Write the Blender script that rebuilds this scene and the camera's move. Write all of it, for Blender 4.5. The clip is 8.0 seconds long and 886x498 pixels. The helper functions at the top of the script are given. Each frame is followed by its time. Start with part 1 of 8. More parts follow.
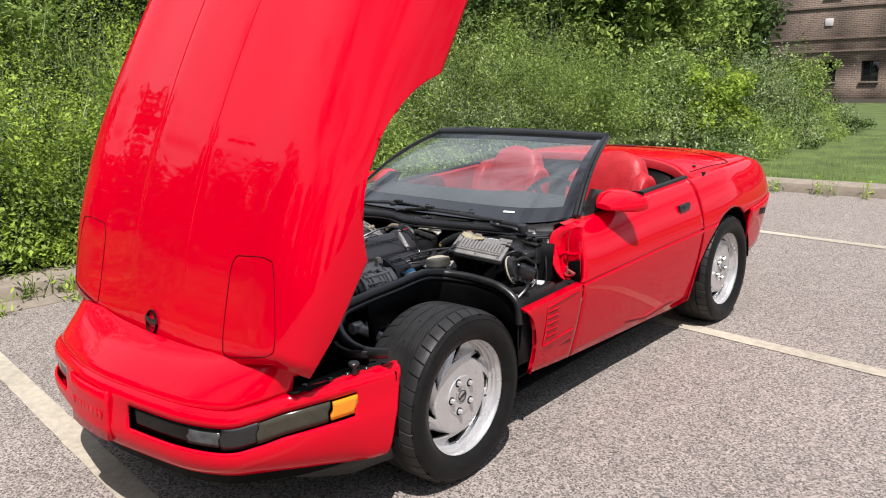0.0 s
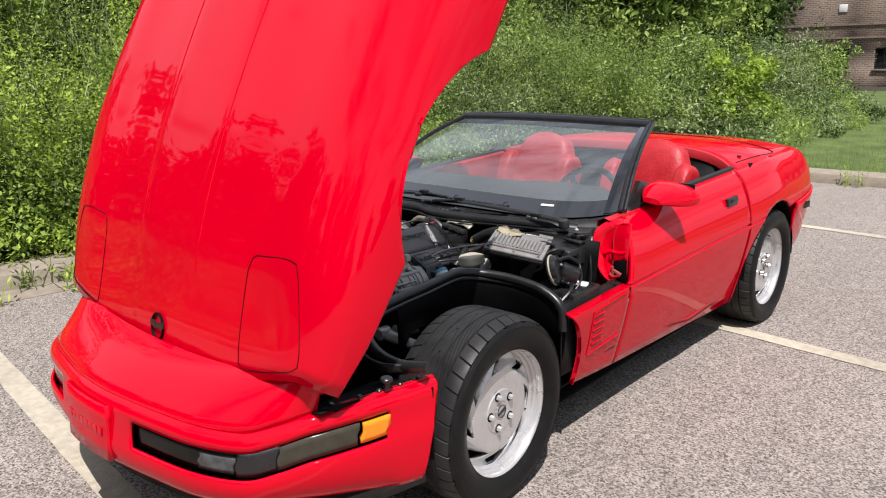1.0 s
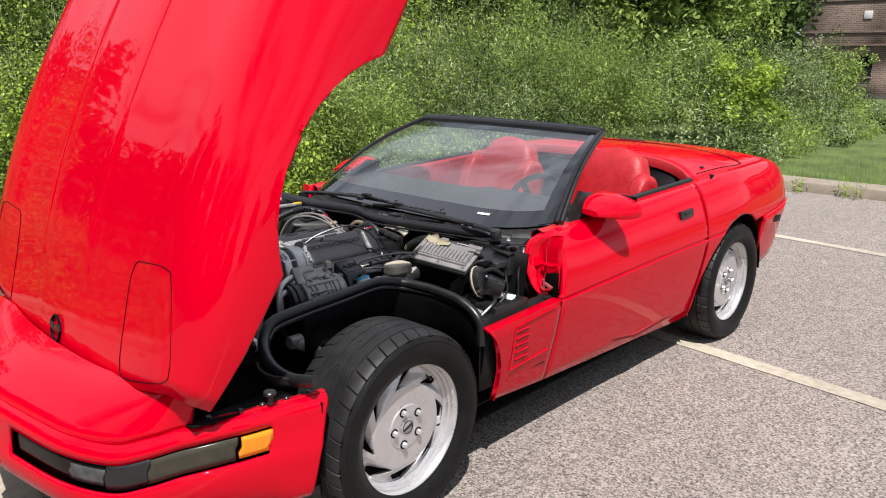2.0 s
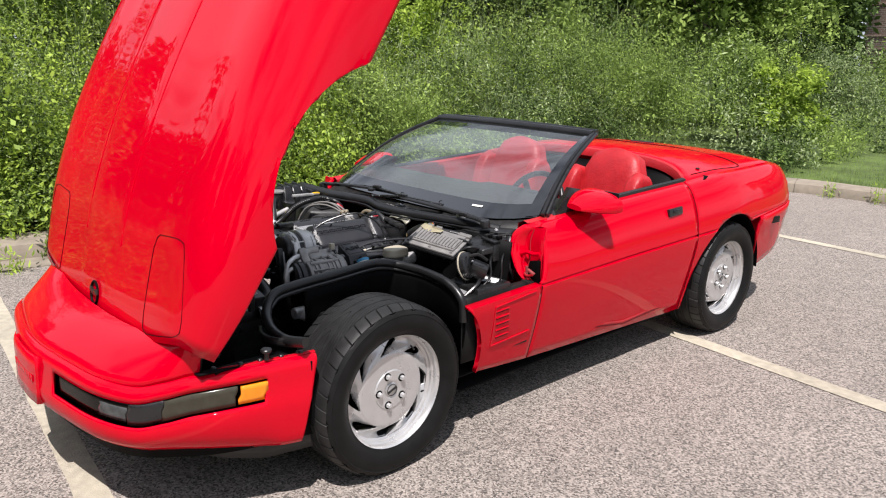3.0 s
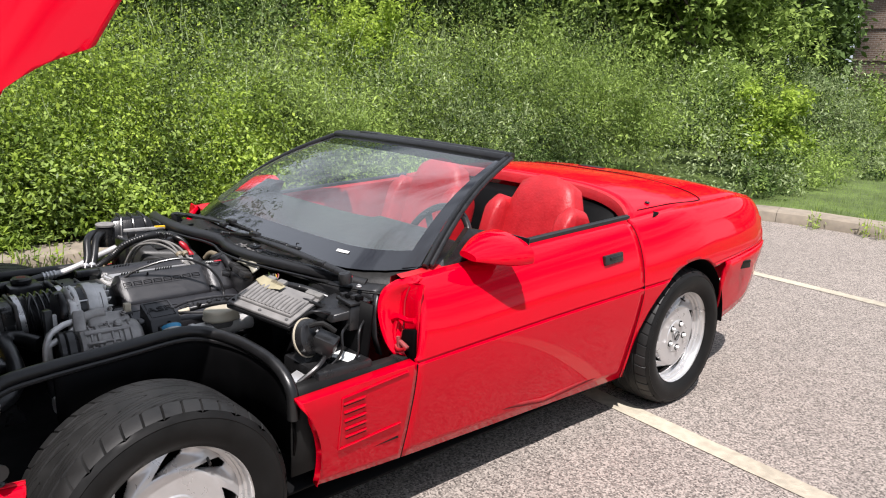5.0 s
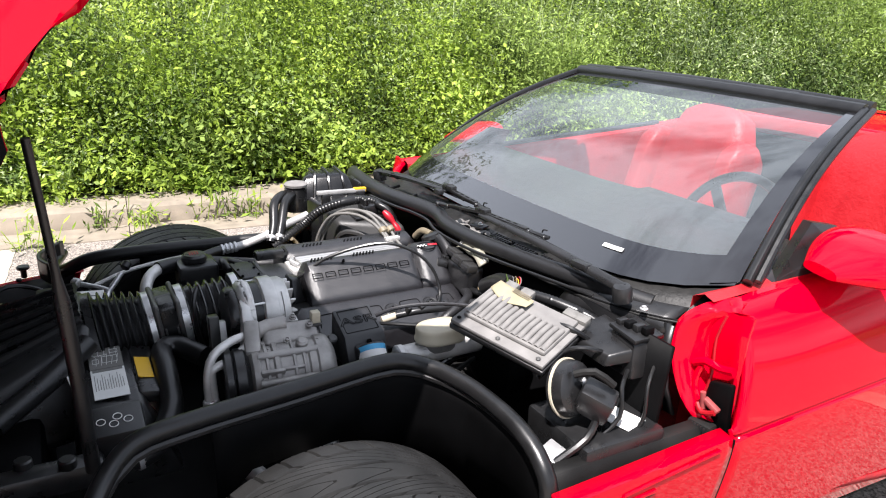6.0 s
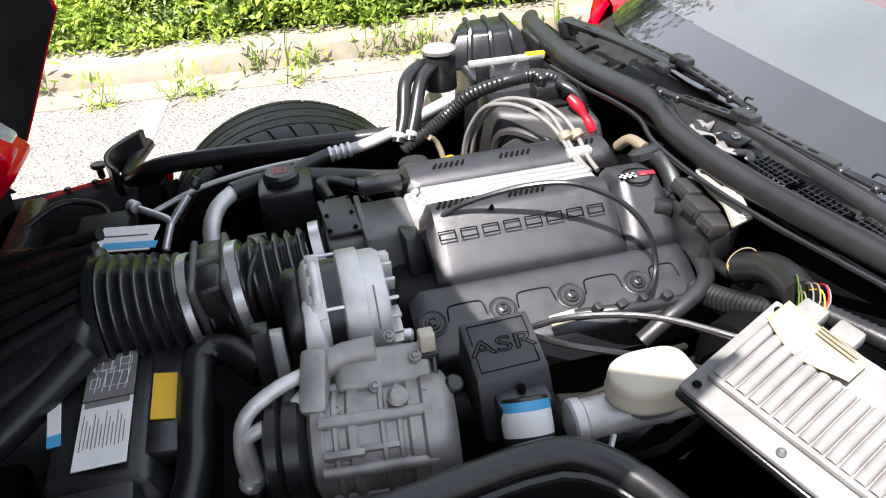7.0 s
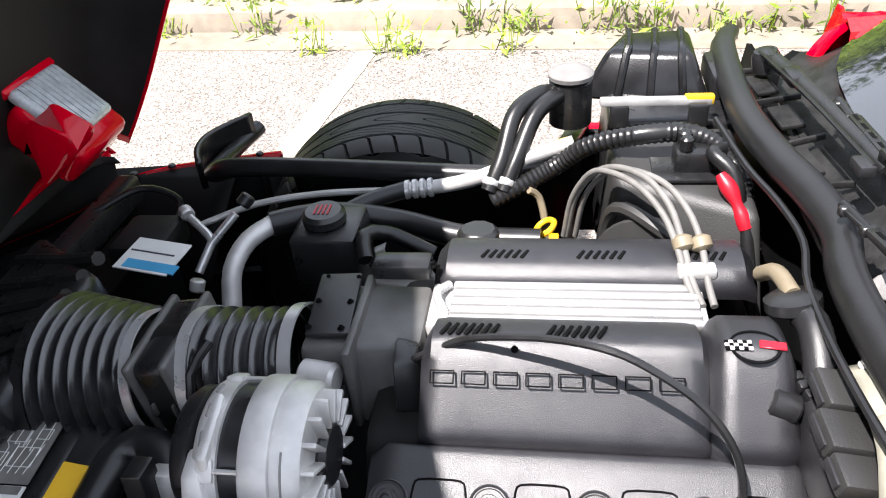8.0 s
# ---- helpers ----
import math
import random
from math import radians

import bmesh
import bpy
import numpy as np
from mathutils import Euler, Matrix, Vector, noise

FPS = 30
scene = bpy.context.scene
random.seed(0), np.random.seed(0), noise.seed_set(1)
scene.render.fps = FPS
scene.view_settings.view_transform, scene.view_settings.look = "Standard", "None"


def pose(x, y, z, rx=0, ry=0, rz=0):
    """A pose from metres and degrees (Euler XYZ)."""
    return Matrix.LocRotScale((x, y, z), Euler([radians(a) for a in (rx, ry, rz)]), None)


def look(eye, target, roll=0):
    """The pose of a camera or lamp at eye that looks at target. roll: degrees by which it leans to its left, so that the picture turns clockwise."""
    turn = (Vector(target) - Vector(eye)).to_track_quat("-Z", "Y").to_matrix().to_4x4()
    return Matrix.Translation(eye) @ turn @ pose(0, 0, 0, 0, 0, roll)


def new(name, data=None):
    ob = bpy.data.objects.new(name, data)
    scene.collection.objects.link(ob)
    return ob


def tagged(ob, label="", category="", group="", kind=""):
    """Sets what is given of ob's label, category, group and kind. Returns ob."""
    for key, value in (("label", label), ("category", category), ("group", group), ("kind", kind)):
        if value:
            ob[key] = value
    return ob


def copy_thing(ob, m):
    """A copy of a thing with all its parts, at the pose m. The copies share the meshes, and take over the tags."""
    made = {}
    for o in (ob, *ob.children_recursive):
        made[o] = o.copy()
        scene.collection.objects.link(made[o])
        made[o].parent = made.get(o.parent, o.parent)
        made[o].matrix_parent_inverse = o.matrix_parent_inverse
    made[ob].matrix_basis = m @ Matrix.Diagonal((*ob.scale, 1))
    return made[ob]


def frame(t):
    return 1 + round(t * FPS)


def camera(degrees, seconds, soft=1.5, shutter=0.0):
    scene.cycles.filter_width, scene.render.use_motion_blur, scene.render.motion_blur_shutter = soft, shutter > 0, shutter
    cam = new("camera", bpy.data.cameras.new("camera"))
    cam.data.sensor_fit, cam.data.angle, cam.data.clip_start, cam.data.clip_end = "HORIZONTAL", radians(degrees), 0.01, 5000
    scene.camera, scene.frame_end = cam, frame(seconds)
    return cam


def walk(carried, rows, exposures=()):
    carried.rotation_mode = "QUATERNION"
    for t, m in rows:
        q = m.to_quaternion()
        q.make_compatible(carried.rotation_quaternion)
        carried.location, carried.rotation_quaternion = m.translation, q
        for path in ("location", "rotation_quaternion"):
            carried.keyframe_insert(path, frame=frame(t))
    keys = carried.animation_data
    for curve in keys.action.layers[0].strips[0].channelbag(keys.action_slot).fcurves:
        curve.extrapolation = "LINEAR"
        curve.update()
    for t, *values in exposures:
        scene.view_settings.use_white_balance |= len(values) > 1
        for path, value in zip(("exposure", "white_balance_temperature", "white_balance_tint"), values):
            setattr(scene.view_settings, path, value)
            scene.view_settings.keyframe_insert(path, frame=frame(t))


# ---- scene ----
cam = camera(61.8, 8.0, soft=1.1)
PATH = [
    (0, (2.53, -1.968, 1.488), (1.223, -0.521, 1.044), -1.3),
    (0.5, (2.318, -1.939, 1.488), (1.01, -0.5, 1.019), -1.2),
    (1, (2.242, -1.832, 1.473), (0.935, -0.398, 0.988), -0.7),
    (1.5, (2.316, -1.592, 1.48), (1.001, -0.166, 0.991), -0.1),
    (2, (2.443, -1.525, 1.497), (1.103, -0.125, 1.004), 0.7),
    (2.2, (2.452, -1.545, 1.568), (1.123, -0.158, 1.012), 1.2),
    (3.3, (3.015, -1.58, 1.509), (1.547, -0.308, 1.031), 1.4),
    (3.5, (3.083, -1.509, 1.498), (1.604, -0.251, 1.019), 1.6),
    (4, (3.096, -1.328, 1.49), (1.601, -0.089, 1.013), 1.6),
    (4.2, (3.0, -1.235, 1.488), (1.507, 0.005, 1.004), 1.7),
    (5.3, (2.323, -0.506, 1.479), (0.911, 0.839, 1.033), 2.5),
    (5.5, (2.162, -0.449, 1.446), (0.706, 0.838, 0.974), 2.3),
    (5.7, (1.994, -0.417, 1.465), (0.449, 0.731, 0.922), 1.8),
    (6, (1.736, -0.366, 1.423), (0.07, 0.538, 0.784), 1.5),
    (6.3, (1.518, -0.25, 1.397), (-0.198, 0.427, 0.626), 0.3),
    (6.5, (1.37, -0.159, 1.396), (-0.356, 0.387, 0.546), -0.8),
    (6.7, (1.23, -0.097, 1.384), (-0.475, 0.354, 0.441), -2.2),
    (7, (0.995, -0.009, 1.345), (-0.655, 0.322, 0.264), -4.3),
    (7.2, (0.876, 0.067, 1.316), (-0.75, 0.301, 0.175), -5.5),
    (7.5, (0.733, 0.165, 1.292), (-0.863, 0.246, 0.089), -6.2),
    (7.7, (0.654, 0.247, 1.308), (-0.94, 0.176, 0.103), -6.7),
    (8, (0.624, 0.306, 1.326), (-0.983, 0.0, 0.175), -5.7),
]
EXPOSURES = [(t, stops, 6480, 15) for t, stops in ((0.0, -0.05), (4.2, 0.0), (5.3, 0.28), (6.0, 0.76), (6.3, 1.0), (6.5, 1.08), (7.0, 1.2), (8.0, 1.2))]
walk(cam, [(t, look(eye, target, roll)) for t, eye, target, roll in PATH], EXPOSURES)

# ---- light ----
SUN = Vector((0.38, -0.32, 1.0)).normalized()
world = bpy.data.worlds.new("sky")
scene.world = world
world.use_nodes = True
wn, wl = world.node_tree.nodes, world.node_tree.links
wn.clear()
sky = wn.new("ShaderNodeTexSky")
sky.sky_type, sky.sun_disc = "NISHITA", False
sky.sun_elevation = math.asin(SUN.z)
sky.sun_rotation = math.atan2(SUN.x, SUN.y)
sky.dust_density, sky.air_density = 1.6, 1.0
tc = wn.new("ShaderNodeTexCoord")
mp = wn.new("ShaderNodeMapping")
mp.inputs["Scale"].default_value = (1.0, 1.0, 2.6)
cn = wn.new("ShaderNodeTexNoise")
cn.inputs["Scale"].default_value, cn.inputs["Detail"].default_value, cn.inputs["Roughness"].default_value = 2.2, 9.0, 0.58
cr = wn.new("ShaderNodeValToRGB")
cr.color_ramp.elements[0].position, cr.color_ramp.elements[1].position = 0.34, 0.53
cloud = wn.new("ShaderNodeMixRGB")
cloud.inputs[2].default_value = (19.0, 21.2, 24.0, 1)
bg = wn.new("ShaderNodeBackground")
bg.inputs[1].default_value = 0.039
wo = wn.new("ShaderNodeOutputWorld")
wl.new(tc.outputs["Generated"], mp.inputs[0])
wl.new(mp.outputs[0], cn.inputs["Vector"])
wl.new(cn.outputs[0], cr.inputs[0])
low = wn.new("ShaderNodeSeparateXYZ")
thin = wn.new("ShaderNodeMapRange")
thin.inputs[1].default_value, thin.inputs[2].default_value = 0.60, 0.82
thin.inputs[3].default_value, thin.inputs[4].default_value = 1.0, 0.80
cover = wn.new("ShaderNodeMath")
cover.operation = "MULTIPLY"
wl.new(tc.outputs["Generated"], low.inputs[0])
wl.new(low.outputs[2], thin.inputs[0])
wl.new(cr.outputs[0], cover.inputs[0])
wl.new(thin.outputs[0], cover.inputs[1])
wl.new(cover.outputs[0], cloud.inputs[0])
wl.new(sky.outputs[0], cloud.inputs[1])
wl.new(cloud.outputs[0], bg.inputs[0])
wl.new(bg.outputs[0], wo.inputs[0])
lamp = bpy.data.lights.new("sun", "SUN")
lamp.energy, lamp.angle, lamp.color = 6.3, radians(0.53), (1.0, 0.968, 0.925)
new("sun", lamp).matrix_world = look(SUN * 50, (0, 0, 0))


# ---- materials ----
def material(name, colour, rough=0.5, metal=0.0, coat=0.0, vary=0.12, scale=18.0, bump=0.0, bump_scale=200.0, island=0.0, spec=0.5, big=1.5, each=0.0, coat_ior=1.5, coat_rough=0.035):
    """A plain surface with stains at two scales, grain relief and, for foliage, a tint for each island."""
    m = bpy.data.materials.new(name)
    m.use_nodes = True
    n, l = m.node_tree.nodes, m.node_tree.links
    b = n["Principled BSDF"]
    b.inputs["Metallic"].default_value, b.inputs["Coat Weight"].default_value = metal, coat
    b.inputs["Coat Roughness"].default_value, b.inputs["Coat IOR"].default_value = coat_rough, coat_ior
    b.inputs["Specular IOR Level"].default_value = spec
    co = n.new("ShaderNodeTexCoord")
    n1, n2 = n.new("ShaderNodeTexNoise"), n.new("ShaderNodeTexNoise")
    n1.inputs["Scale"].default_value, n1.inputs["Detail"].default_value = scale, 6
    n2.inputs["Scale"].default_value, n2.inputs["Detail"].default_value = big, 4
    l.new(co.outputs["Object"], n1.inputs["Vector"]), l.new(co.outputs["Object"], n2.inputs["Vector"])
    add = n.new("ShaderNodeMath")
    add.operation = "ADD"
    l.new(n1.outputs[0], add.inputs[0]), l.new(n2.outputs[0], add.inputs[1])
    last = add.outputs[0]
    for amount, node, out in ((island, "ShaderNodeNewGeometry", "Random Per Island"), (each, "ShaderNodeObjectInfo", "Random")):
        if amount:
            g = n.new(node)
            k = n.new("ShaderNodeMath")
            k.operation = "MULTIPLY_ADD"
            l.new(g.outputs[out], k.inputs[0])
            k.inputs[1].default_value = amount
            l.new(last, k.inputs[2])
            last = k.outputs[0]
    lo, hi = 0.72, 1.28 + island + each
    mr = n.new("ShaderNodeMapRange")
    mr.inputs[1].default_value, mr.inputs[2].default_value = lo, hi
    l.new(last, mr.inputs[0])
    mix = n.new("ShaderNodeMixRGB")
    c = np.array(colour[:3])
    mix.inputs[1].default_value = (*np.clip(c * (1 - vary), 0, 1), 1)
    mix.inputs[2].default_value = (*np.clip(c * (1 + vary), 0, 1), 1)
    l.new(mr.outputs[0], mix.inputs[0])
    l.new(mix.outputs[0], b.inputs["Base Color"])
    rr = n.new("ShaderNodeMapRange")
    rr.inputs[1].default_value, rr.inputs[2].default_value = 0.3, 0.7
    rr.inputs[3].default_value, rr.inputs[4].default_value = rough * 0.85, min(1, rough * 1.15)
    l.new(n1.outputs[0], rr.inputs[0]), l.new(rr.outputs[0], b.inputs["Roughness"])
    if bump:
        n3, bp = n.new("ShaderNodeTexNoise"), n.new("ShaderNodeBump")
        n3.inputs["Scale"].default_value, n3.inputs["Detail"].default_value = bump_scale, 3
        bp.inputs["Strength"].default_value, bp.inputs["Distance"].default_value = bump, 0.004
        l.new(co.outputs["Object"], n3.inputs["Vector"])
        l.new(n3.outputs[0], bp.inputs["Height"]), l.new(bp.outputs[0], b.inputs["Normal"])
    return m


def leafy(name, dark, light, through_light=0.25, rough=0.6):
    """Foliage: a tint for each leaf, some light coming through."""
    m = bpy.data.materials.new(name)
    m.use_nodes = True
    n, l = m.node_tree.nodes, m.node_tree.links
    b = n["Principled BSDF"]
    g, co, nz = n.new("ShaderNodeNewGeometry"), n.new("ShaderNodeTexCoord"), n.new("ShaderNodeTexNoise")
    nz.inputs["Scale"].default_value = 1.7
    nz.inputs["Detail"].default_value = 3
    l.new(co.outputs["Object"], nz.inputs["Vector"])
    add, mr, mix = n.new("ShaderNodeMath"), n.new("ShaderNodeMapRange"), n.new("ShaderNodeMixRGB")
    add.operation = "MULTIPLY_ADD"
    add.inputs[1].default_value = 0.75
    wide = n.new("ShaderNodeMapRange")
    wide.inputs[1].default_value, wide.inputs[2].default_value = 0.30, 0.70
    l.new(nz.outputs[0], wide.inputs[0])
    l.new(g.outputs["Random Per Island"], add.inputs[0]), l.new(wide.outputs[0], add.inputs[2])
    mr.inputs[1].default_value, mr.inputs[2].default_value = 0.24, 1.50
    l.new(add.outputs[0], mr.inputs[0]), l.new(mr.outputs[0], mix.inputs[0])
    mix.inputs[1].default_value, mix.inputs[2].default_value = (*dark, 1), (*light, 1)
    l.new(mix.outputs[0], b.inputs["Base Color"])
    b.inputs["Roughness"].default_value, b.inputs["Specular IOR Level"].default_value = rough, 0.15
    t, mx = n.new("ShaderNodeBsdfTranslucent"), n.new("ShaderNodeMixShader")
    l.new(mix.outputs[0], t.inputs[0])
    mx.inputs[0].default_value = through_light
    l.new(b.outputs[0], mx.inputs[1]), l.new(t.outputs[0], mx.inputs[2])
    l.new(mx.outputs[0], n["Material Output"].inputs[0])
    return m


def glassy(name, tint, rough=0.0, clear=0.8, ior=3.4, haze=0.0):
    """A thin pane: mirror-like at grazing angles, see-through elsewhere, with a film for dust and painted glare."""
    m = bpy.data.materials.new(name)
    m.use_nodes = True
    n, l = m.node_tree.nodes, m.node_tree.links
    n.remove(n["Principled BSDF"])
    f, t, g, mx = n.new("ShaderNodeFresnel"), n.new("ShaderNodeBsdfTransparent"), n.new("ShaderNodeBsdfGlossy"), n.new("ShaderNodeMixShader")
    f.inputs[0].default_value = ior
    t.inputs[0].default_value = (*[c * clear for c in tint], 1)
    g.inputs["Roughness"].default_value = rough
    l.new(f.outputs[0], mx.inputs[0]), l.new(t.outputs[0], mx.inputs[1]), l.new(g.outputs[0], mx.inputs[2])
    # pale diffuse film: dust haze plus glare put into the colour
    dust, film = n.new("ShaderNodeBsdfDiffuse"), n.new("ShaderNodeMixShader")
    dust.inputs[0].default_value = (0.70, 0.80, 0.80, 1)
    co, nz, mr = n.new("ShaderNodeTexCoord"), n.new("ShaderNodeTexNoise"), n.new("ShaderNodeMapRange")
    nz.inputs["Scale"].default_value, nz.inputs["Detail"].default_value = 3.0, 5
    mr.inputs[1].default_value, mr.inputs[2].default_value = 0.3, 0.7
    mr.inputs[3].default_value, mr.inputs[4].default_value = haze * 0.6, haze * 1.4
    l.new(co.outputs["Object"], nz.inputs["Vector"]), l.new(nz.outputs[0], mr.inputs[0]), l.new(mr.outputs[0], film.inputs[0])
    l.new(mx.outputs[0], film.inputs[1]), l.new(dust.outputs[0], film.inputs[2])
    l.new(film.outputs[0], n["Material Output"].inputs[0])
    return m


RED = material("red_paint", (0.60, 0.0, 0.013), 0.5, coat=0.68, coat_ior=1.43, coat_rough=0.028, vary=0.04, scale=3, spec=0.0)
# Dull flange red, also the darker copy of RED for shaded hinge details.
RED_DULL_SHADED = material("red_paint_dull_shaded", (0.34, 0.004, 0.010), 0.5, vary=0.2, scale=14)
ROSY = material("worn_red_primer", (0.26, 0.05, 0.05), 0.6, vary=0.5, scale=40)
BLACK = material("black_plastic", (0.0145, 0.0145, 0.0152), 0.3, vary=0.3, scale=30, bump=0.08, bump_scale=900, spec=0.55)
RUBBER = material("black_rubber", (0.011, 0.011, 0.0115), 0.33, vary=0.3, scale=24, bump=0.06, bump_scale=600, spec=0.5)
SEAL = material("weathered_seal_rubber", (0.0125, 0.0125, 0.0132), 0.36, vary=0.35, scale=14, bump=0.05, bump_scale=300, spec=0.5)
SLICK = material("glossy_rubber", (0.022, 0.022, 0.0235), 0.2, vary=0.3, scale=24, bump=0.05, bump_scale=500, spec=0.95)
HEATER = material("grey_moulded_plastic", (0.030, 0.0295, 0.029), 0.45, vary=0.25, scale=10, bump=0.2, bump_scale=500)
DUST = material("dust_stained_plastic", (0.016, 0.0158, 0.0155), 0.5, vary=0.6, scale=34, bump=0.35, bump_scale=140, spec=0.25, big=9)
CHAR = material("charcoal_plastic", (0.017, 0.017, 0.0185), 0.38, vary=0.2, scale=30, bump=0.15, bump_scale=900, spec=0.6)
TANK = material("glossy_black_tank", (0.010, 0.010, 0.011), 0.22, vary=0.3, scale=24, bump=0.06, bump_scale=300, spec=0.45)
AGED = material("yellowed_paper", (0.34, 0.30, 0.19), 0.7, vary=0.2, scale=30)
TAN = material("tan_plastic", (0.20, 0.165, 0.11), 0.5, vary=0.2, scale=30)
# Near black for dark parts and for shade painted into wells and recesses.
DARK = material("near_black_parts_and_shade", (0.003, 0.003, 0.0033), 0.6, vary=0.4, scale=12, spec=0.08)
GRIME = material("dusty_black", (0.014, 0.0138, 0.0134), 0.6, vary=0.5, scale=9, bump=0.12, bump_scale=300, spec=0.2)
GREY = material("grey_cover", (0.0135, 0.0132, 0.0155), 0.36, vary=0.14, scale=40, bump=0.20, bump_scale=1100, spec=0.8)
ALLOY = material("machined_alloy", (0.55, 0.545, 0.54), 0.32, metal=0.7, vary=0.06, scale=20, bump=0.03, bump_scale=300)
OLD_CAST = material("grimy_cast_aluminium", (0.27, 0.258, 0.246), 0.46, metal=0.45, vary=0.5, scale=20, bump=0.16, bump_scale=600)
CAST = material("cast_aluminium", (0.60, 0.59, 0.575), 0.44, metal=0.45, vary=0.26, scale=26, bump=0.14, bump_scale=900)
BODY = material("dull_cast_metal", (0.13, 0.128, 0.124), 0.5, metal=0.35, vary=0.3, scale=22, bump=0.16, bump_scale=600)
# Dusty cast, toned darker than CAST to offset full sun on it.
DUSTY = material("dusty_cast_metal", (0.21, 0.203, 0.196), 0.75, metal=0.0, vary=0.25, scale=26, bump=0.2, bump_scale=500, spec=0.3)
DUST_SHADE = material("dusted_shaded_metal", (0.055, 0.052, 0.050), 0.6, metal=0.3, vary=0.4, scale=30)
RIM = material("machined_wheel_alloy", (0.62, 0.612, 0.605), 0.30, metal=0.6, vary=0.06, scale=20, bump=0.02, bump_scale=400)
STRAP = material("cream_plated_metal", (0.34, 0.325, 0.26), 0.45, metal=0.2, vary=0.25, scale=30)
STEEL = material("bright_steel", (0.66, 0.66, 0.66), 0.3, metal=0.6, vary=0.12, scale=30)
SIDEWALL = material("tyre_sidewall", (0.0095, 0.0094, 0.0092), 0.45, vary=0.3, scale=16, bump=0.06, bump_scale=500, spec=0.14)
TYRE = material("tyre_rubber", (0.017, 0.0168, 0.0165), 0.5, vary=0.3, scale=16, bump=0.08, bump_scale=500, spec=0.35)
LEATHER = material("red_leather", (0.43, 0.010, 0.016), 0.5, vary=0.16, scale=20, bump=0.45, bump_scale=90)
CARPET = material("red_carpet", (0.30, 0.010, 0.014), 0.9, vary=0.3, scale=60, bump=0.6, bump_scale=700)
WHITE = material("white_plastic", (0.45, 0.405, 0.31), 0.45, vary=0.1, scale=20)
PAPER = material("paper_label", (0.72, 0.72, 0.70), 0.6, vary=0.06, scale=30)
INK = material("printed_ink", (0.06, 0.06, 0.07), 0.6, vary=0.1)
YELLOW = material("yellow_label", (0.72, 0.42, 0.01), 0.5, vary=0.06)
BLUE = material("blue_label", (0.06, 0.34, 0.60), 0.5, vary=0.06)
REDPL = material("red_plastic", (0.40, 0.008, 0.02), 0.4, vary=0.08)
AMBER = material("amber_lens", (0.85, 0.26, 0.005), 0.18, coat=0.6, vary=0.1, scale=40)
SMOKE = material("smoked_lens", (0.008, 0.0078, 0.0065), 0.12, vary=0.3, scale=30, spec=0.18)
OLIVE = material("olive_smoked_lens", (0.050, 0.046, 0.034), 0.16, vary=0.2, scale=30, spec=0.2)
FADED = material("faded_grey_hose", (0.17, 0.165, 0.155), 0.5, vary=0.2, scale=60, bump=0.3, bump_scale=900)
LENS = material("ribbed_lens", (0.50, 0.53, 0.55), 0.15, coat=0.8, vary=0.25, scale=60, bump=0.3, bump_scale=180)
FRIT = material("black_glass_band", (0.010, 0.010, 0.012), 0.06, coat=1.0, vary=0.1, coat_ior=1.75)
DIMLENS = material("dim_ribbed_lens", (0.060, 0.064, 0.064), 0.12, vary=0.5, scale=40, bump=0.3, bump_scale=180, spec=0.3)
GLASS = glassy("windscreen_glass", (0.90, 0.97, 0.96), 0.0, 0.96, 3.1, 0.042)
TINT = glassy("tinted_glass_band", (0.16, 0.19, 0.24), 0.0, 0.6, 2.2, 0.008)
WINDOW = material("dark_window", (0.012, 0.014, 0.016), 0.06, coat=1.0, vary=0.2)
CONCRETE = material("kerb_concrete", (0.25, 0.212, 0.165), 0.9, vary=0.28, scale=12, bump=0.5, bump_scale=160, each=0.15)
PAINT = material("line_paint", (0.43, 0.385, 0.30), 0.8, vary=0.22, scale=24, bump=0.8, bump_scale=150)
SOIL = material("soil", (0.035, 0.03, 0.018), 0.95, vary=0.4, scale=5, bump=1.0, bump_scale=30)
GRASS = material("lawn", (0.085, 0.125, 0.028), 0.9, vary=0.45, scale=9, bump=1.0, bump_scale=160)
BARK = material("bark", (0.10, 0.08, 0.06), 0.9, vary=0.4, scale=14, bump=1.0, bump_scale=60)
LEAF_A = leafy("leaf_fresh", (0.055, 0.100, 0.018), (0.42, 0.56, 0.140), 0.34)
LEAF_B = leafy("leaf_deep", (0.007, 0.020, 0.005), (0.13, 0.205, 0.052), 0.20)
# Leaf colour darkened as if shaded, for greenery only mirrored in the paint.
LEAF_E = leafy("leaf_mirrored_shade", (0.006, 0.014, 0.005), (0.030, 0.050, 0.020), 0.12)
LEAF_C = leafy("leaf_grey", (0.055, 0.095, 0.034), (0.48, 0.57, 0.29), 0.26)
LEAF_D = leafy("leaf_yellow", (0.105, 0.180, 0.018), (0.51, 0.66, 0.11), 0.40)


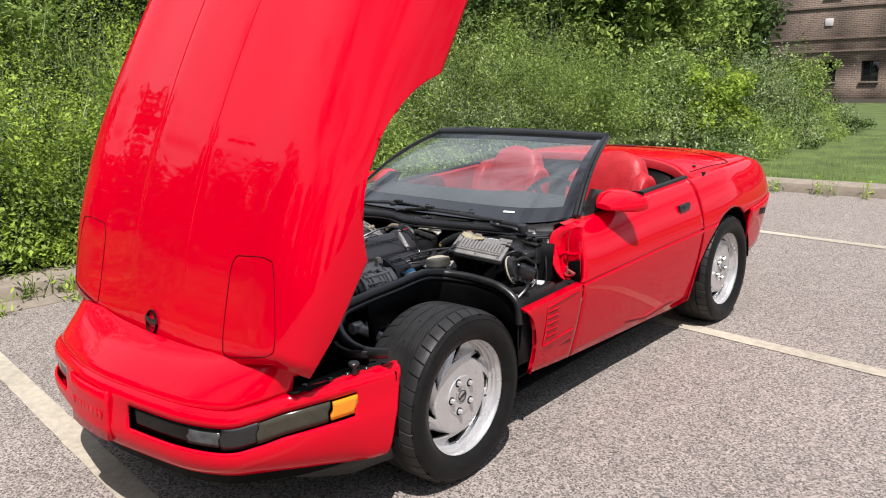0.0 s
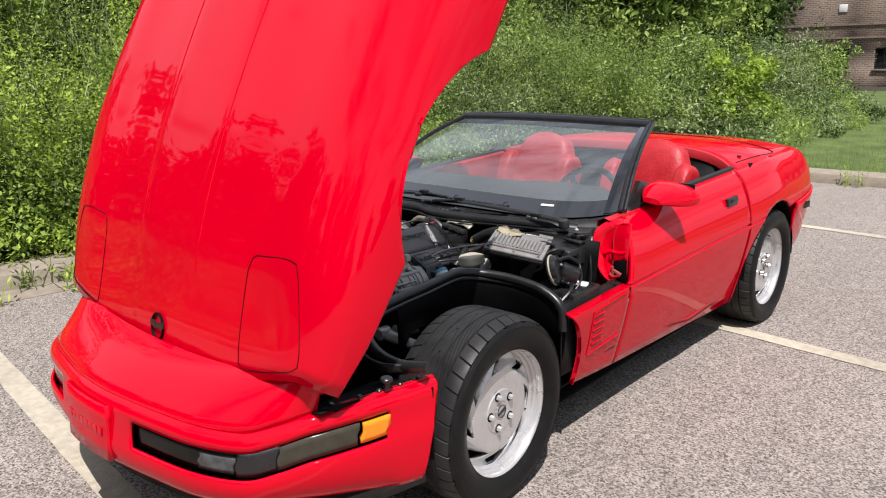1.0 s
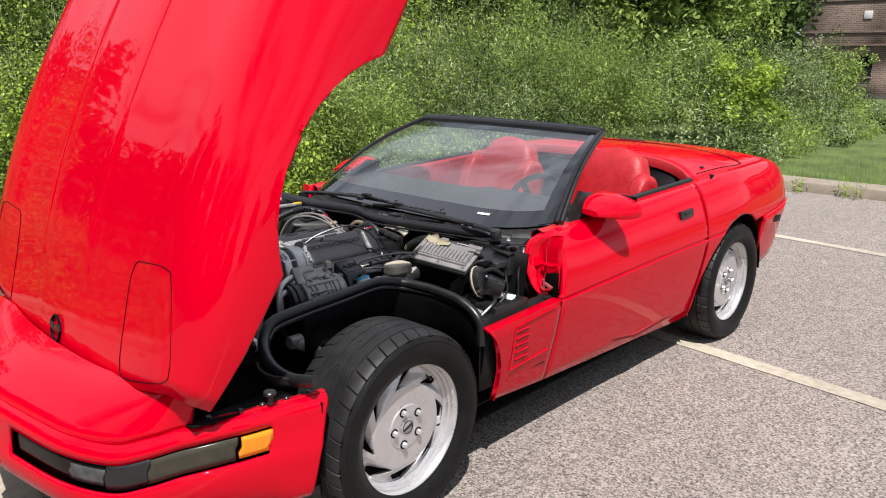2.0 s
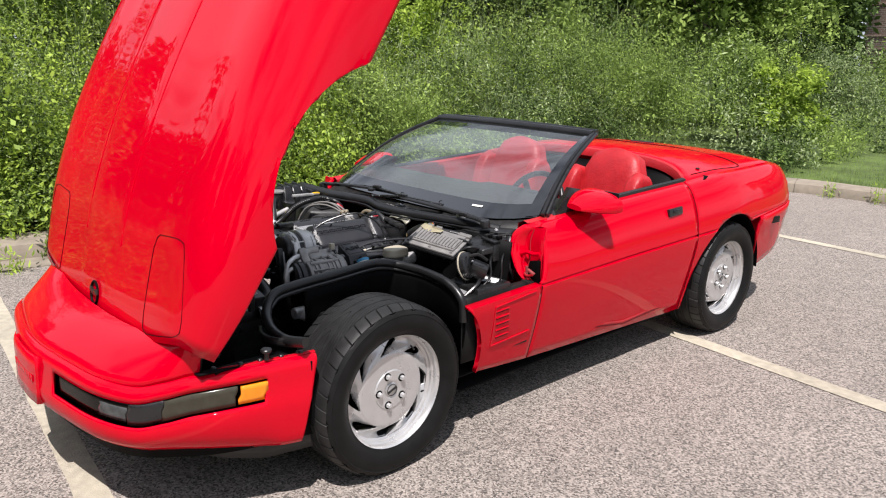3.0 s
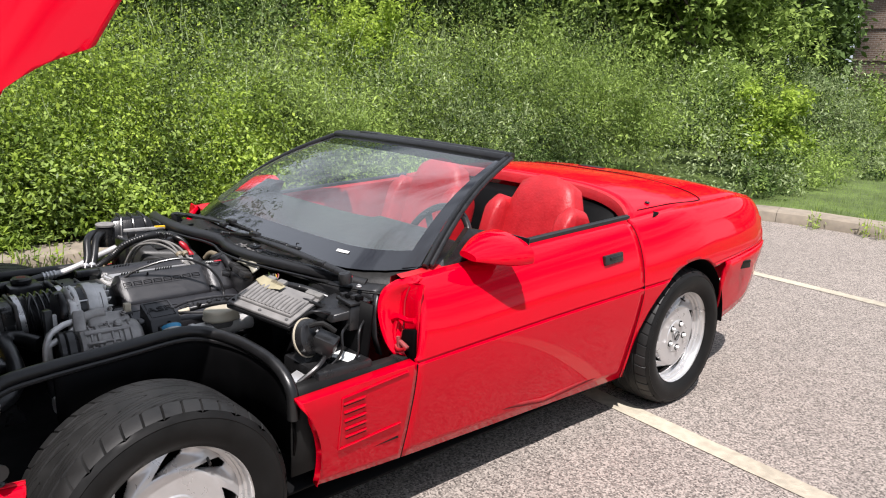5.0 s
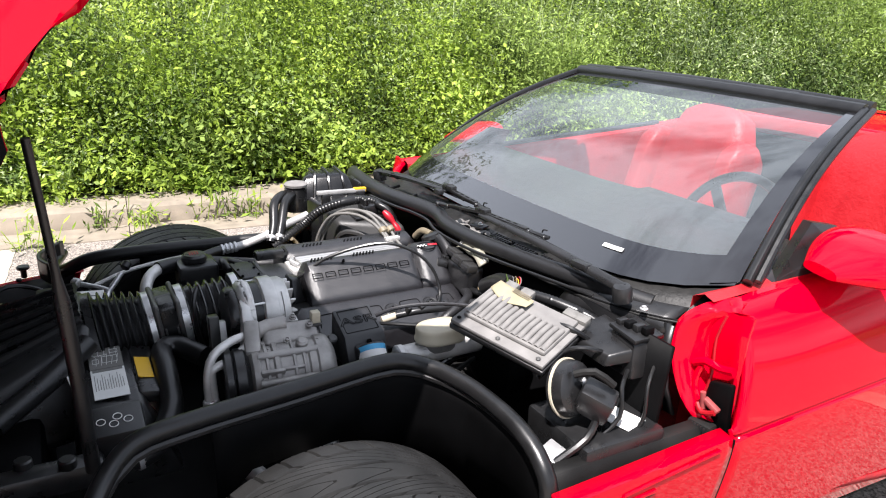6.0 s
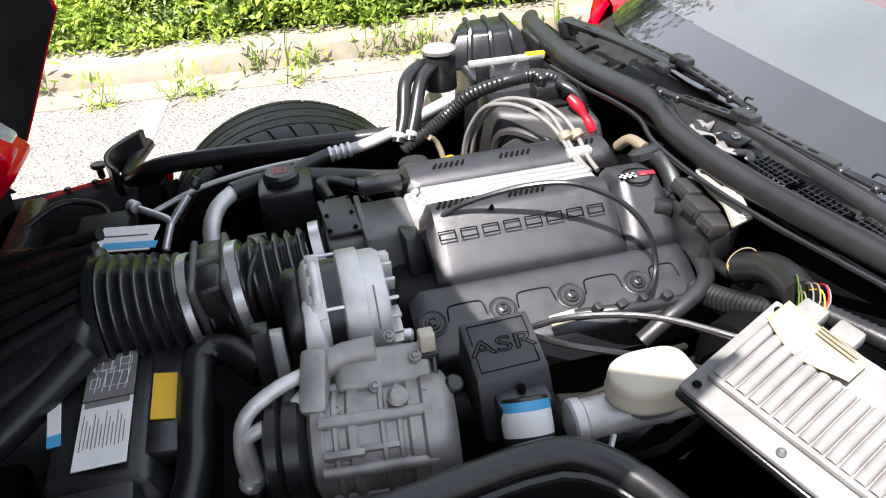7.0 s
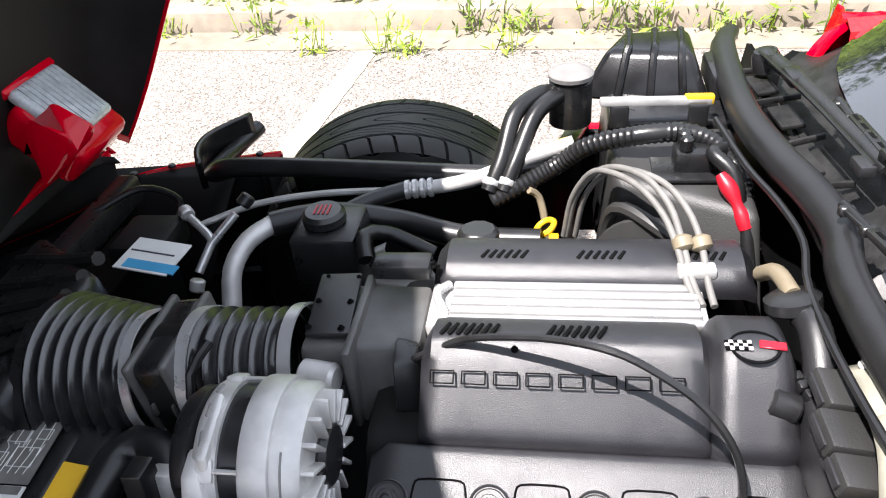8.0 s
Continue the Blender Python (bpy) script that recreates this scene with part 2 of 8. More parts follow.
def asphalt():
    m = material("asphalt", (0.240, 0.213, 0.191), 0.92, vary=0.12, scale=6, bump=1.0, bump_scale=190, big=0.5)
    n, l = m.node_tree.nodes, m.node_tree.links
    b = n["Principled BSDF"]
    base = b.inputs["Base Color"].links[0].from_socket
    co = n["Texture Coordinate"]
    vor, ramp, mul = n.new("ShaderNodeTexVoronoi"), n.new("ShaderNodeValToRGB"), n.new("ShaderNodeMixRGB")
    vor.inputs["Scale"].default_value = 145.0
    vor.feature = "F1"
    l.new(co.outputs["Object"], vor.inputs["Vector"])
    sep = n.new("ShaderNodeSeparateColor")
    l.new(vor.outputs["Color"], sep.inputs[0])
    ramp.color_ramp.elements[0].position, ramp.color_ramp.elements[0].color = 0.0, (0.28, 0.27, 0.265, 1)
    ramp.color_ramp.elements[1].position, ramp.color_ramp.elements[1].color = 1.0, (1.78, 1.75, 1.72, 1)
    l.new(sep.outputs[0], ramp.inputs[0])
    mul.blend_type = "MULTIPLY"
    mul.inputs[0].default_value = 1.0
    l.new(base, mul.inputs[1]), l.new(ramp.outputs[0], mul.inputs[2])
    l.new(mul.outputs[0], b.inputs["Base Color"])
    return m


def brickwork():
    m = material("brickwork", (0.17, 0.105, 0.075), 0.9, vary=0.2, scale=3)
    n, l = m.node_tree.nodes, m.node_tree.links
    b = n["Principled BSDF"]
    co, mpg, br = n["Texture Coordinate"], n.new("ShaderNodeMapping"), n.new("ShaderNodeTexBrick")
    mpg.inputs["Rotation"].default_value = (radians(90), 0, 0)
    br.inputs["Scale"].default_value = 1.0
    br.inputs["Color1"].default_value, br.inputs["Color2"].default_value = (0.21, 0.135, 0.095, 1), (0.13, 0.085, 0.06, 1)
    br.inputs["Mortar"].default_value = (0.30, 0.27, 0.23, 1)
    br.inputs["Mortar Size"].default_value, br.inputs["Brick Width"].default_value, br.inputs["Row Height"].default_value = 0.012, 0.30, 0.10
    l.new(co.outputs["Object"], mpg.inputs[0]), l.new(mpg.outputs[0], br.inputs["Vector"])
    l.new(br.outputs[0], b.inputs["Base Color"])
    return m


ASPHALT, BRICK = asphalt(), brickwork()


# ---- shape helpers ----
def part(name, bm, mat, parent=None, label="", sharp=38, solid=0.0, offset=-1.0):
    """Links a bmesh as one mesh object under a thing or a part."""
    bmesh.ops.remove_doubles(bm, verts=bm.verts, dist=1e-5)
    me = bpy.data.meshes.new(name)
    bm.to_mesh(me)
    bm.free()
    me.materials.append(mat)
    me.polygons.foreach_set("use_smooth", [True] * len(me.polygons))
    me.set_sharp_from_angle(angle=radians(sharp))
    ob = new(name, me)
    if parent:
        ob.parent = parent
    if solid:
        mod = ob.modifiers.new("thickness", "SOLIDIFY")
        mod.thickness, mod.offset = solid, offset
    if label:
        ob["label"] = label
    return ob


def thing(name, label, category, at=(0, 0, 0), group="", kind=""):
    ob = new(name)
    ob.location = at
    return tagged(ob, label, category, group, kind)


def smooth_curve(keys):
    """A smooth function through (place, value) keys, without overshoot."""
    xs, ys = np.array([k[0] for k in keys], float), np.array([k[1] for k in keys], float)
    h, d = np.diff(xs), np.diff(ys) / np.diff(xs)
    m = np.zeros(len(xs))
    for i in range(1, len(xs) - 1):
        if d[i - 1] * d[i] > 0:
            w1, w2 = 2 * h[i] + h[i - 1], h[i] + 2 * h[i - 1]
            m[i] = (w1 + w2) / (w1 / d[i - 1] + w2 / d[i])
    m[0], m[-1] = d[0], d[-1]

    def f(x):
        x = min(max(x, xs[0]), xs[-1])
        i = min(int(np.searchsorted(xs, x, "right")) - 1, len(h) - 1)
        t = (x - xs[i]) / h[i]
        return float((1 + 2 * t) * (1 - t) ** 2 * ys[i] + t * (1 - t) ** 2 * h[i] * m[i] + t * t * (3 - 2 * t) * ys[i + 1] + t * t * (t - 1) * h[i] * m[i + 1])
    return f


def sheet(rows, closed=False, skip=None, bm=None, flip=False):
    """Quads between rows of points; closed joins each row's end to its start."""
    bm = bm or bmesh.new()
    vs = [[bm.verts.new(p) for p in row] for row in rows]
    for i in range(len(vs) - 1):
        k = len(vs[i])
        for j in range(k if closed else k - 1):
            if skip and skip(i, j):
                continue
            q = [vs[i][j], vs[i][(j + 1) % k], vs[i + 1][(j + 1) % k], vs[i + 1][j]]
            pts = []
            for v in q:
                if not any((v.co - w.co).length < 1e-6 for w in pts):
                    pts.append(v)
            if len(pts) > 2:
                bm.faces.new(pts[::-1] if flip else pts)
    return bm


def spline(points, step=0.02):
    """Points along a smooth curve through the given ones."""
    p = [Vector(q) for q in points]
    p = [2 * p[0] - p[1]] + p + [2 * p[-1] - p[-2]]
    out = []
    for i in range(1, len(p) - 2):
        k = max(2, int((p[i + 1] - p[i]).length / step))
        for j in range(k):
            t = j / k
            out.append(0.5 * (2 * p[i] + (p[i + 1] - p[i - 1]) * t + (2 * p[i - 1] - 5 * p[i] + 4 * p[i + 1] - p[i + 2]) * t * t + (3 * p[i] - p[i - 1] - 3 * p[i + 1] + p[i + 2]) * t ** 3))
    out.append(p[-2])
    return out


def tube(points, r, n=10, step=0.02, bm=None, rib=0.0, every=2, flat=1.0):
    """A hose or pipe along points; r may be a function of the way from 0 to 1; rib gives a corrugated wall."""
    bm = bm or bmesh.new()
    pts = spline(points, step)
    side, rows = None, []
    for i, p in enumerate(pts):
        d = (pts[min(i + 1, len(pts) - 1)] - pts[max(i - 1, 0)]).normalized()
        if side is None:
            side = d.orthogonal().normalized()
        side = (side - d * side.dot(d)).normalized()
        up = d.cross(side)
        rad = r(i / (len(pts) - 1)) if callable(r) else r
        rad *= 1 + (rib if (i // every) % 2 else 0)
        rows.append([p + side * math.cos(a) * rad + up * math.sin(a) * rad * flat for a in [2 * math.pi * k / n for k in range(n)]])
    sheet(rows, True, bm=bm)
    for row in (rows[0][::-1], rows[-1]):
        bm.faces.new([bm.verts.new(q) for q in row])
    return bm


def box(size, at=(0, 0, 0), bevel=0.004, seg=2, bm=None, turn=(0, 0, 0), taper=1.0):
    """A block with rounded edges."""
    b2 = bmesh.new()
    bmesh.ops.create_cube(b2, size=1.0)
    for v in b2.verts:
        k = taper if v.co.z > 0 else 1.0
        v.co = Vector((v.co.x * size[0] * k, v.co.y * size[1] * k, v.co.z * size[2]))
    if bevel:
        bmesh.ops.bevel(b2, geom=b2.edges[:], offset=min(bevel, min(size) * 0.45), segments=seg, affect="EDGES", profile=0.5)
    bmesh.ops.transform(b2, matrix=pose(*at, *turn), verts=b2.verts)
    return merge(bm, b2)


def merge(bm, b2):
    if bm is None:
        return b2
    me = bpy.data.meshes.new("tmp")
    b2.to_mesh(me)
    b2.free()
    bm.from_mesh(me)
    bpy.data.meshes.remove(me)
    return bm


def lathe(profile, at=(0, 0, 0), axis=(0, 0, 1), n=28, bm=None, caps=True):
    """A turned shape: profile of (radius, height along the axis)."""
    q = Vector(axis).normalized().to_track_quat("Z", "Y").to_matrix()
    at = Vector(at)
    rows = []
    for r, h in profile:
        rows.append([at + q @ Vector((r * math.cos(2 * math.pi * k / n), r * math.sin(2 * math.pi * k / n), h)) for k in range(n)])
    bm = sheet(rows, True, bm=bm)
    for row, ok in ((rows[0][::-1], profile[0][0] > 1e-4), (rows[-1], profile[-1][0] > 1e-4)):
        if ok and caps:
            bm.faces.new([bm.verts.new(p) for p in row])
    return bm


def drum(r, h, at, axis, n=24, bm=None, bevel=0.003):
    """A disc or short cylinder with eased rims."""
    return lathe([(r - bevel, 0), (r, bevel), (r, h - bevel), (r - bevel, h)], at, axis, n, bm)
# ---- setting: ground, lot, kerb ----
def hull(points, bm=None):
    """A closed block through eight corners: four below, four above."""
    bm = bm or bmesh.new()
    v = [bm.verts.new(p) for p in points]
    for f in ((3, 2, 1, 0), (4, 5, 6, 7), (0, 1, 5, 4), (1, 2, 6, 5), (2, 3, 7, 6), (3, 0, 4, 7)):
        bm.faces.new([v[k] for k in f])
    return bm


def soften(bm, r, seg=2):
    bmesh.ops.bevel(bm, geom=bm.edges[:], offset=r, segments=seg, affect="EDGES", profile=0.5)
    return bm


def kerb_x(y):
    return -2.92 + 0.075 * y


KERB_Y = 7.95
bm = bmesh.new()
N = 48
rows = [[Vector((400 * (2 * i / N - 1) ** 3 - 10, 400 * (2 * j / N - 1) ** 3 + 10, -0.03)) for i in range(N + 1)] for j in range(N + 1)]
tagged(part("ground", sheet(rows, flip=True), SOIL), "bare earth under grass reaching to the horizon", "ground", kind="structure")


def lot_edge():
    """The kerb's foot from the front end round the corner to the far side."""
    pts = [Vector((kerb_x(y), y, 0)) for y in np.arange(-42, 6.0, 0.75)]
    c = Vector((kerb_x(5.95) + 2.0, KERB_Y - 2.0, 0))
    for k in range(1, 12):
        a = math.pi - math.pi / 2 * k / 11
        pts.append(c + Vector((2.0 * math.cos(a), 2.0 * math.sin(a), 0)))
    pts += [Vector((x, KERB_Y + 0.02 * (x + 1), 0)) for x in np.arange(c.x + 0.75, 45, 0.75)]
    return pts


EDGE = lot_edge()
bm = bmesh.new()
vs = [bm.verts.new(p) for p in EDGE] + [bm.verts.new((45, -42, 0))]
bm.faces.new(vs[::-1])
bmesh.ops.triangulate(bm, faces=bm.faces[:])
bmesh.ops.recalc_face_normals(bm, faces=bm.faces)
tagged(part("parking_lot", bm, ASPHALT), "coarse worn grey asphalt of a parking lot", "asphalt", kind="structure")

bm = bmesh.new()
for y, x0, x1 in ((2.24, -2.72, 2.9), (5.27, -2.5, 2.9), (-0.90, -2.96, 2.6), (-3.95, -3.2, 2.6)):
    k = 60
    rows = []
    for s in (-1, 1):
        rows.append([Vector((x0 + (x1 - x0) * i / k, y - 0.08 * (x0 + (x1 - x0) * i / k) + s * (0.056 + 0.006 * noise.noise((i * 0.9, y, s))), 0.004)) for i in range(k + 1)])
    sheet(rows, bm=bm, flip=True)
tagged(part("parking_line", bm, PAINT), "faded white painted stall lines on the asphalt", "road marking", kind="structure")

def gutter(y):
    """Width of the concrete gutter in front of the kerb, ending at the corner."""
    return 0.26 * min(max((7.6 - y) / 1.8, 0), 1)


kerb = thing("kerb", "weathered tan concrete kerb along the parking lot", "kerb", kind="structure")
PROFILE = [(0.0, -0.05), (0.0, 0.03), (-0.035, 0.11), (-0.07, 0.13), (-0.30, 0.14), (-0.33, 0.12), (-0.34, -0.05)]
for i in range(0, len(EDGE) - 4, 4):
    run = EDGE[i:i + 5]
    if run[-1].y < -14 or run[0].x > 16:
        continue
    rows, pans = [], []
    for j, p in enumerate(run):
        a, b = EDGE[max(i + j - 1, 0)], EDGE[min(i + j + 1, len(EDGE) - 1)]
        d = (b - a).normalized()
        out = Vector((d.y, -d.x, 0))
        p = p + (d * 0.0025 if j == 0 else -d * 0.0025 if j == 4 else Vector())
        g = gutter(p.y)
        rows.append([p + out * (o - g) + Vector((0, 0, z + 0.006 * noise.noise((p.x * 2, p.y * 2, o * 9)))) for o, z in PROFILE])
        pans.append([p + Vector((0, 0, -0.03)), p + Vector((0, 0, 0.005)), p - out * g * 0.5 + Vector((0, 0, 0.006 + 0.003 * noise.noise((p.x * 3, p.y * 3, 1)))), p - out * (g + 0.01) + Vector((0, 0, 0.012))])
    bm = sheet(rows, flip=True)
    for row in (rows[0], rows[-1][::-1]):
        bm.faces.new([bm.verts.new(q) for q in row])
    part("kerb_stone", bm, CONCRETE, kerb, sharp=25)
    if run[0].y < 7.0 and run[0].x < 0:
        part("gutter_slab", sheet(pans, flip=True), CONCRETE, kerb, sharp=25)
# the bank behind the kerb and the lawn
def bank_z(x, y):
    d = (kerb_x(min(y, KERB_Y)) - 0.33 - x) if y < KERB_Y else max(kerb_x(KERB_Y) - x, 0) * 0.6
    return 0.10 + 0.16 * min(max(d, 0) / 3.0, 1.5)


rows = []
for i in range(40):
    y = -25 + i * 0.85
    rows.append([Vector((kerb_x(min(y, 6.5)) - 0.55 - u * 30, y, bank_z(kerb_x(min(y, 6.5)) - 0.55 - u * 30, y) + 0.05 * noise.noise((u * 30, y * 0.7, 0)))) for u in [(k / 24) ** 2 for k in range(25)]])
tagged(part("bank", sheet(rows), SOIL), "dark soil of the weedy bank behind the kerb", "soil", kind="structure")
rows = []
for i in range(36):
    y = KERB_Y + 0.28 + 30 * (i / 35) ** 1.6
    rows.append([Vector((-12 + 40 * k / 50, y + (0.02 * (-12 + 40 * k / 50 + 1)), 0.11 + 0.03 * noise.noise((k * 0.5, y, 3)) - 0.004 * (y - 7))) for k in range(51)])
tagged(part("lawn", sheet(rows, flip=True), GRASS), "mown green lawn beyond the kerb", "lawn", kind="structure")
# ---- the car ----
car = thing("convertible_car", "glossy red two-seat convertible sports car with its hood tilted open", "car")
W = smooth_curve([(-0.40, 0.868), (0.0, 0.895), (0.4, 0.890), (0.78, 0.882), (1.4, 0.880), (2.0, 0.890), (2.45, 0.903), (2.75, 0.885), (3.0, 0.862), (3.2, 0.832), (3.36, 0.785)])
S = smooth_curve([(0.36, 0.84), (0.78, 0.850), (1.4, 0.885), (2.05, 0.918), (2.5, 0.945), (3.0, 0.945), (3.36, 0.905)])
SILL = smooth_curve([(0.36, 0.285), (0.8, 0.245), (2.1, 0.205), (2.8, 0.30), (3.36, 0.38)])


def crease(y):
    return 0.575 + 0.033 * y


def side(y, z):
    """The body side's half width at a place along the car and a height."""
    c, s = crease(y), S(y)
    if z >= c:
        u = min((z - c) / (s - c), 1.0)
        return W(y) - 0.115 * (1 - math.sqrt(1 - 0.98 * u * u)) - 0.018 * u
    v = (c - z) / (c - 0.2)
    return W(y) + 0.004 - 0.085 * v ** 1.35


def arch(y, cy, cz, r):
    return cz + math.sqrt(max(r * r - (y - cy) ** 2, 0)) if abs(y - cy) < r else -1


def side_column(y, sgn, low, high=1.0):
    """One upright column of the body side with the rub groove at the crease."""
    c, s = crease(y), S(y)
    zs = [low + (c - 0.012 - low) * k / 9 for k in range(10)] + [c - 0.008, c - 0.005, c + 0.003, c + 0.006] + [c + 0.01 + (s - c - 0.01) * high * k / 14 for k in range(15)]
    out = []
    for i, z in enumerate(zs):
        inset = 0.007 if i in (11, 12) and z > low else 0
        z = max(z, low)
        out.append(Vector((sgn * (side(y, z) - inset), y, z)))
    return out


REAR = (2.443, 0.325, 0.385)
FRONT = (0.038, 0.325, 0.426)


def fender(sgn):
    ys = np.linspace(0.335, 0.772, 26)
    rows = []
    for y in ys:
        low = max(SILL(y), 0.2)
        top = crease(y)
        row = []
        lo = low
        for k in range(15):
            z = lo + (top - lo) * k / 14
            yy = max(y, FRONT[0] + math.sqrt(max(FRONT[2] ** 2 - (z - FRONT[1]) ** 2, 0)) - 0.03)
            row.append(Vector((sgn * side(yy, z), yy, z)))
        row.append(Vector((sgn * (side(y, top) - 0.035), row[-1].y, top + 0.006)))
        rows.append(row)
    f = part("front_fender", sheet(rows, flip=sgn > 0), RED, car, "lower front fender with five thin louvres", solid=0.012)
    for k in range(5):
        z = 0.545 - 0.030 * k
        y = 0.530 + 0.006 * k
        part("louvre", box((0.007, 0.080, 0.0085), (sgn * (side(y, z) + 0.001), y, z), 0.003, turn=(3, 0, 0)), RED, f)
        part("louvre_gap", box((0.006, 0.074, 0.004), (sgn * (side(y, z) - 0.0015), y, z - 0.0065), 0.001, turn=(3, 0, 0), seg=1), DARK, f)
    bm = bmesh.new()
    for a, b in (((0.485, 0.565), (0.735, 0.585)), ((0.495, 0.385), (0.735, 0.40)), ((0.485, 0.565), (0.495, 0.385))):
        tube([(sgn * (side(a[0], a[1]) + 0.001), *a), (sgn * (side((a[0] + b[0]) / 2, (a[1] + b[1]) / 2) + 0.001), (a[0] + b[0]) / 2, (a[1] + b[1]) / 2), (sgn * (side(*b) + 0.001), *b)], 0.0035, 6, 0.05, bm)
    part("pressing", bm, RED, f)


def door(sgn):
    ys = np.linspace(0.778, 2.035, 40)
    rows = []
    for i, y in enumerate(ys):
        yy = y
        lead = max(0, 1 - i / 6) ** 1.5
        rows.append([Vector((p.x + sgn * 0.010 * lead * max(0, (p.z - 0.62) / 0.25) ** 1.2, yy + 0.055 * lead * max(0, p.z - 0.60) / 0.25 + (0.05 * (p.z - 0.7) * (i / 39) ** 6 * -1 if p.z > 0.7 else 0), p.z)) for p in side_column(y, sgn, SILL(y))])
    d = part("door", sheet(rows, flip=sgn > 0), RED, car, "red door with a black pull handle", solid=0.014)
    gap = [(0.7755 + 0.055 * max(0, z - 0.60) / 0.25, z) for z in np.linspace(SILL(0.775) + 0.004, crease(0.775) - 0.004, 8)]
    part("door_gap", tube([(sgn * (side(y, z) - 0.0035), y, z) for y, z in gap], 0.0035, 6, 0.04), DARK, d, "dark shut line")
    part("door_gap", tube([(sgn * (side(2.038, z) - 0.0035), 2.038 - (0.05 * (z - 0.7) if z > 0.7 else 0), z) for z in np.linspace(SILL(2.04) + 0.004, S(2.04) - 0.02, 16)], 0.0038, 6, 0.04), DARK, d, "dark shut line")
    # inner panel and top sill
    rows = []
    for y in np.linspace(0.80, 2.03, 20):
        x = side(y, S(y))
        rows.append([Vector((sgn * (x - 0.004), y, S(y) - 0.004)), Vector((sgn * (x - 0.03), y, S(y) + 0.004)), Vector((sgn * (x - 0.06), y, S(y) - 0.01)), Vector((sgn * (x - 0.075), y, S(y) - 0.12)), Vector((sgn * (x - 0.055), y, S(y) - 0.25)), Vector((sgn * (x - 0.07), y, 0.35))])
    part("door_lining", sheet(rows, flip=sgn < 0), LEATHER, d, "red padded door lining")
    rows = []
    for y in np.linspace(1.16, 2.06, 20):
        x = side(y, S(y)) - 0.012
        rows.append([Vector((sgn * (x + a), y, S(y) + b)) for a, b in ((0.008, -0.004), (0.006, 0.012), (-0.012, 0.016), (-0.026, 0.010), (-0.028, -0.004))])
    part("window_seal", sheet(rows, flip=sgn > 0), RUBBER, d, "black rubber window seal")
    x = side(1.82, 0.79)
    h = part("door_handle", box((0.018, 0.125, 0.040), (sgn * (x + 0.004), 1.83, 0.792), 0.005, turn=(2, -8 * sgn, 0)), BLACK, d, "black pull handle")
    part("handle_grip", box((0.014, 0.085, 0.014), (sgn * (x + 0.012), 1.84, 0.797), 0.005, turn=(2, -8 * sgn, 0)), RUBBER, h)
    # mirror
    m = bmesh.new()
    rows = []
    for k in range(15):
        t = k / 14
        y = 1.035 + 0.19 * t
        wy = 0.34 + 0.66 * math.sin(math.pi * min(0.5, t * 0.55)) if t < 0.91 else 1.0
        cx, cz = 0.822 + 0.012 * t, 0.898 + 0.004 * t
        ring = []
        for a in range(20):
            an = 2 * math.pi * a / 20
            ex = 0.118 * wy * math.copysign(abs(math.cos(an)) ** 0.7, math.cos(an))
            ez = (0.058 if math.sin(an) > 0 else 0.030) * wy ** 1.2 * math.copysign(abs(math.sin(an)) ** 0.75, math.sin(an)) - 0.012 * ex / 0.105
            ring.append(Vector((sgn * (cx + ex), y - 0.05 * ex / 0.1 * 0, cz + ez)))
        rows.append(ring)
    sheet(rows, True, bm=m, flip=sgn > 0)
    m.faces.new([m.verts.new(p) for p in rows[0]])
    mm = part("door_mirror", m, RED, d, "red painted door mirror")
    part("mirror_glass", box((0.18, 0.004, 0.09), (sgn * 0.837, 1.222, 0.914), 0.002), FRIT, mm, "mirror glass")
    b = bmesh.new()
    tri = [Vector((sgn * 0.742, 0.99, 0.858)), Vector((sgn * 0.752, 1.23, 0.868)), Vector((sgn * 0.700, 1.235, 0.945)), Vector((sgn * 0.694, 1.150, 0.962))]
    rows = [[p + Vector((sgn * o, 0, 0)) for p in tri] for o in (-0.012, 0.012)]
    sheet(rows, True, bm=b)
    b.faces.new([b.verts.new(p) for p in rows[0]]), b.faces.new([b.verts.new(p) for p in rows[1][::-1]])
    part("mirror_sail", b, BLACK, d, "black triangular mirror base")


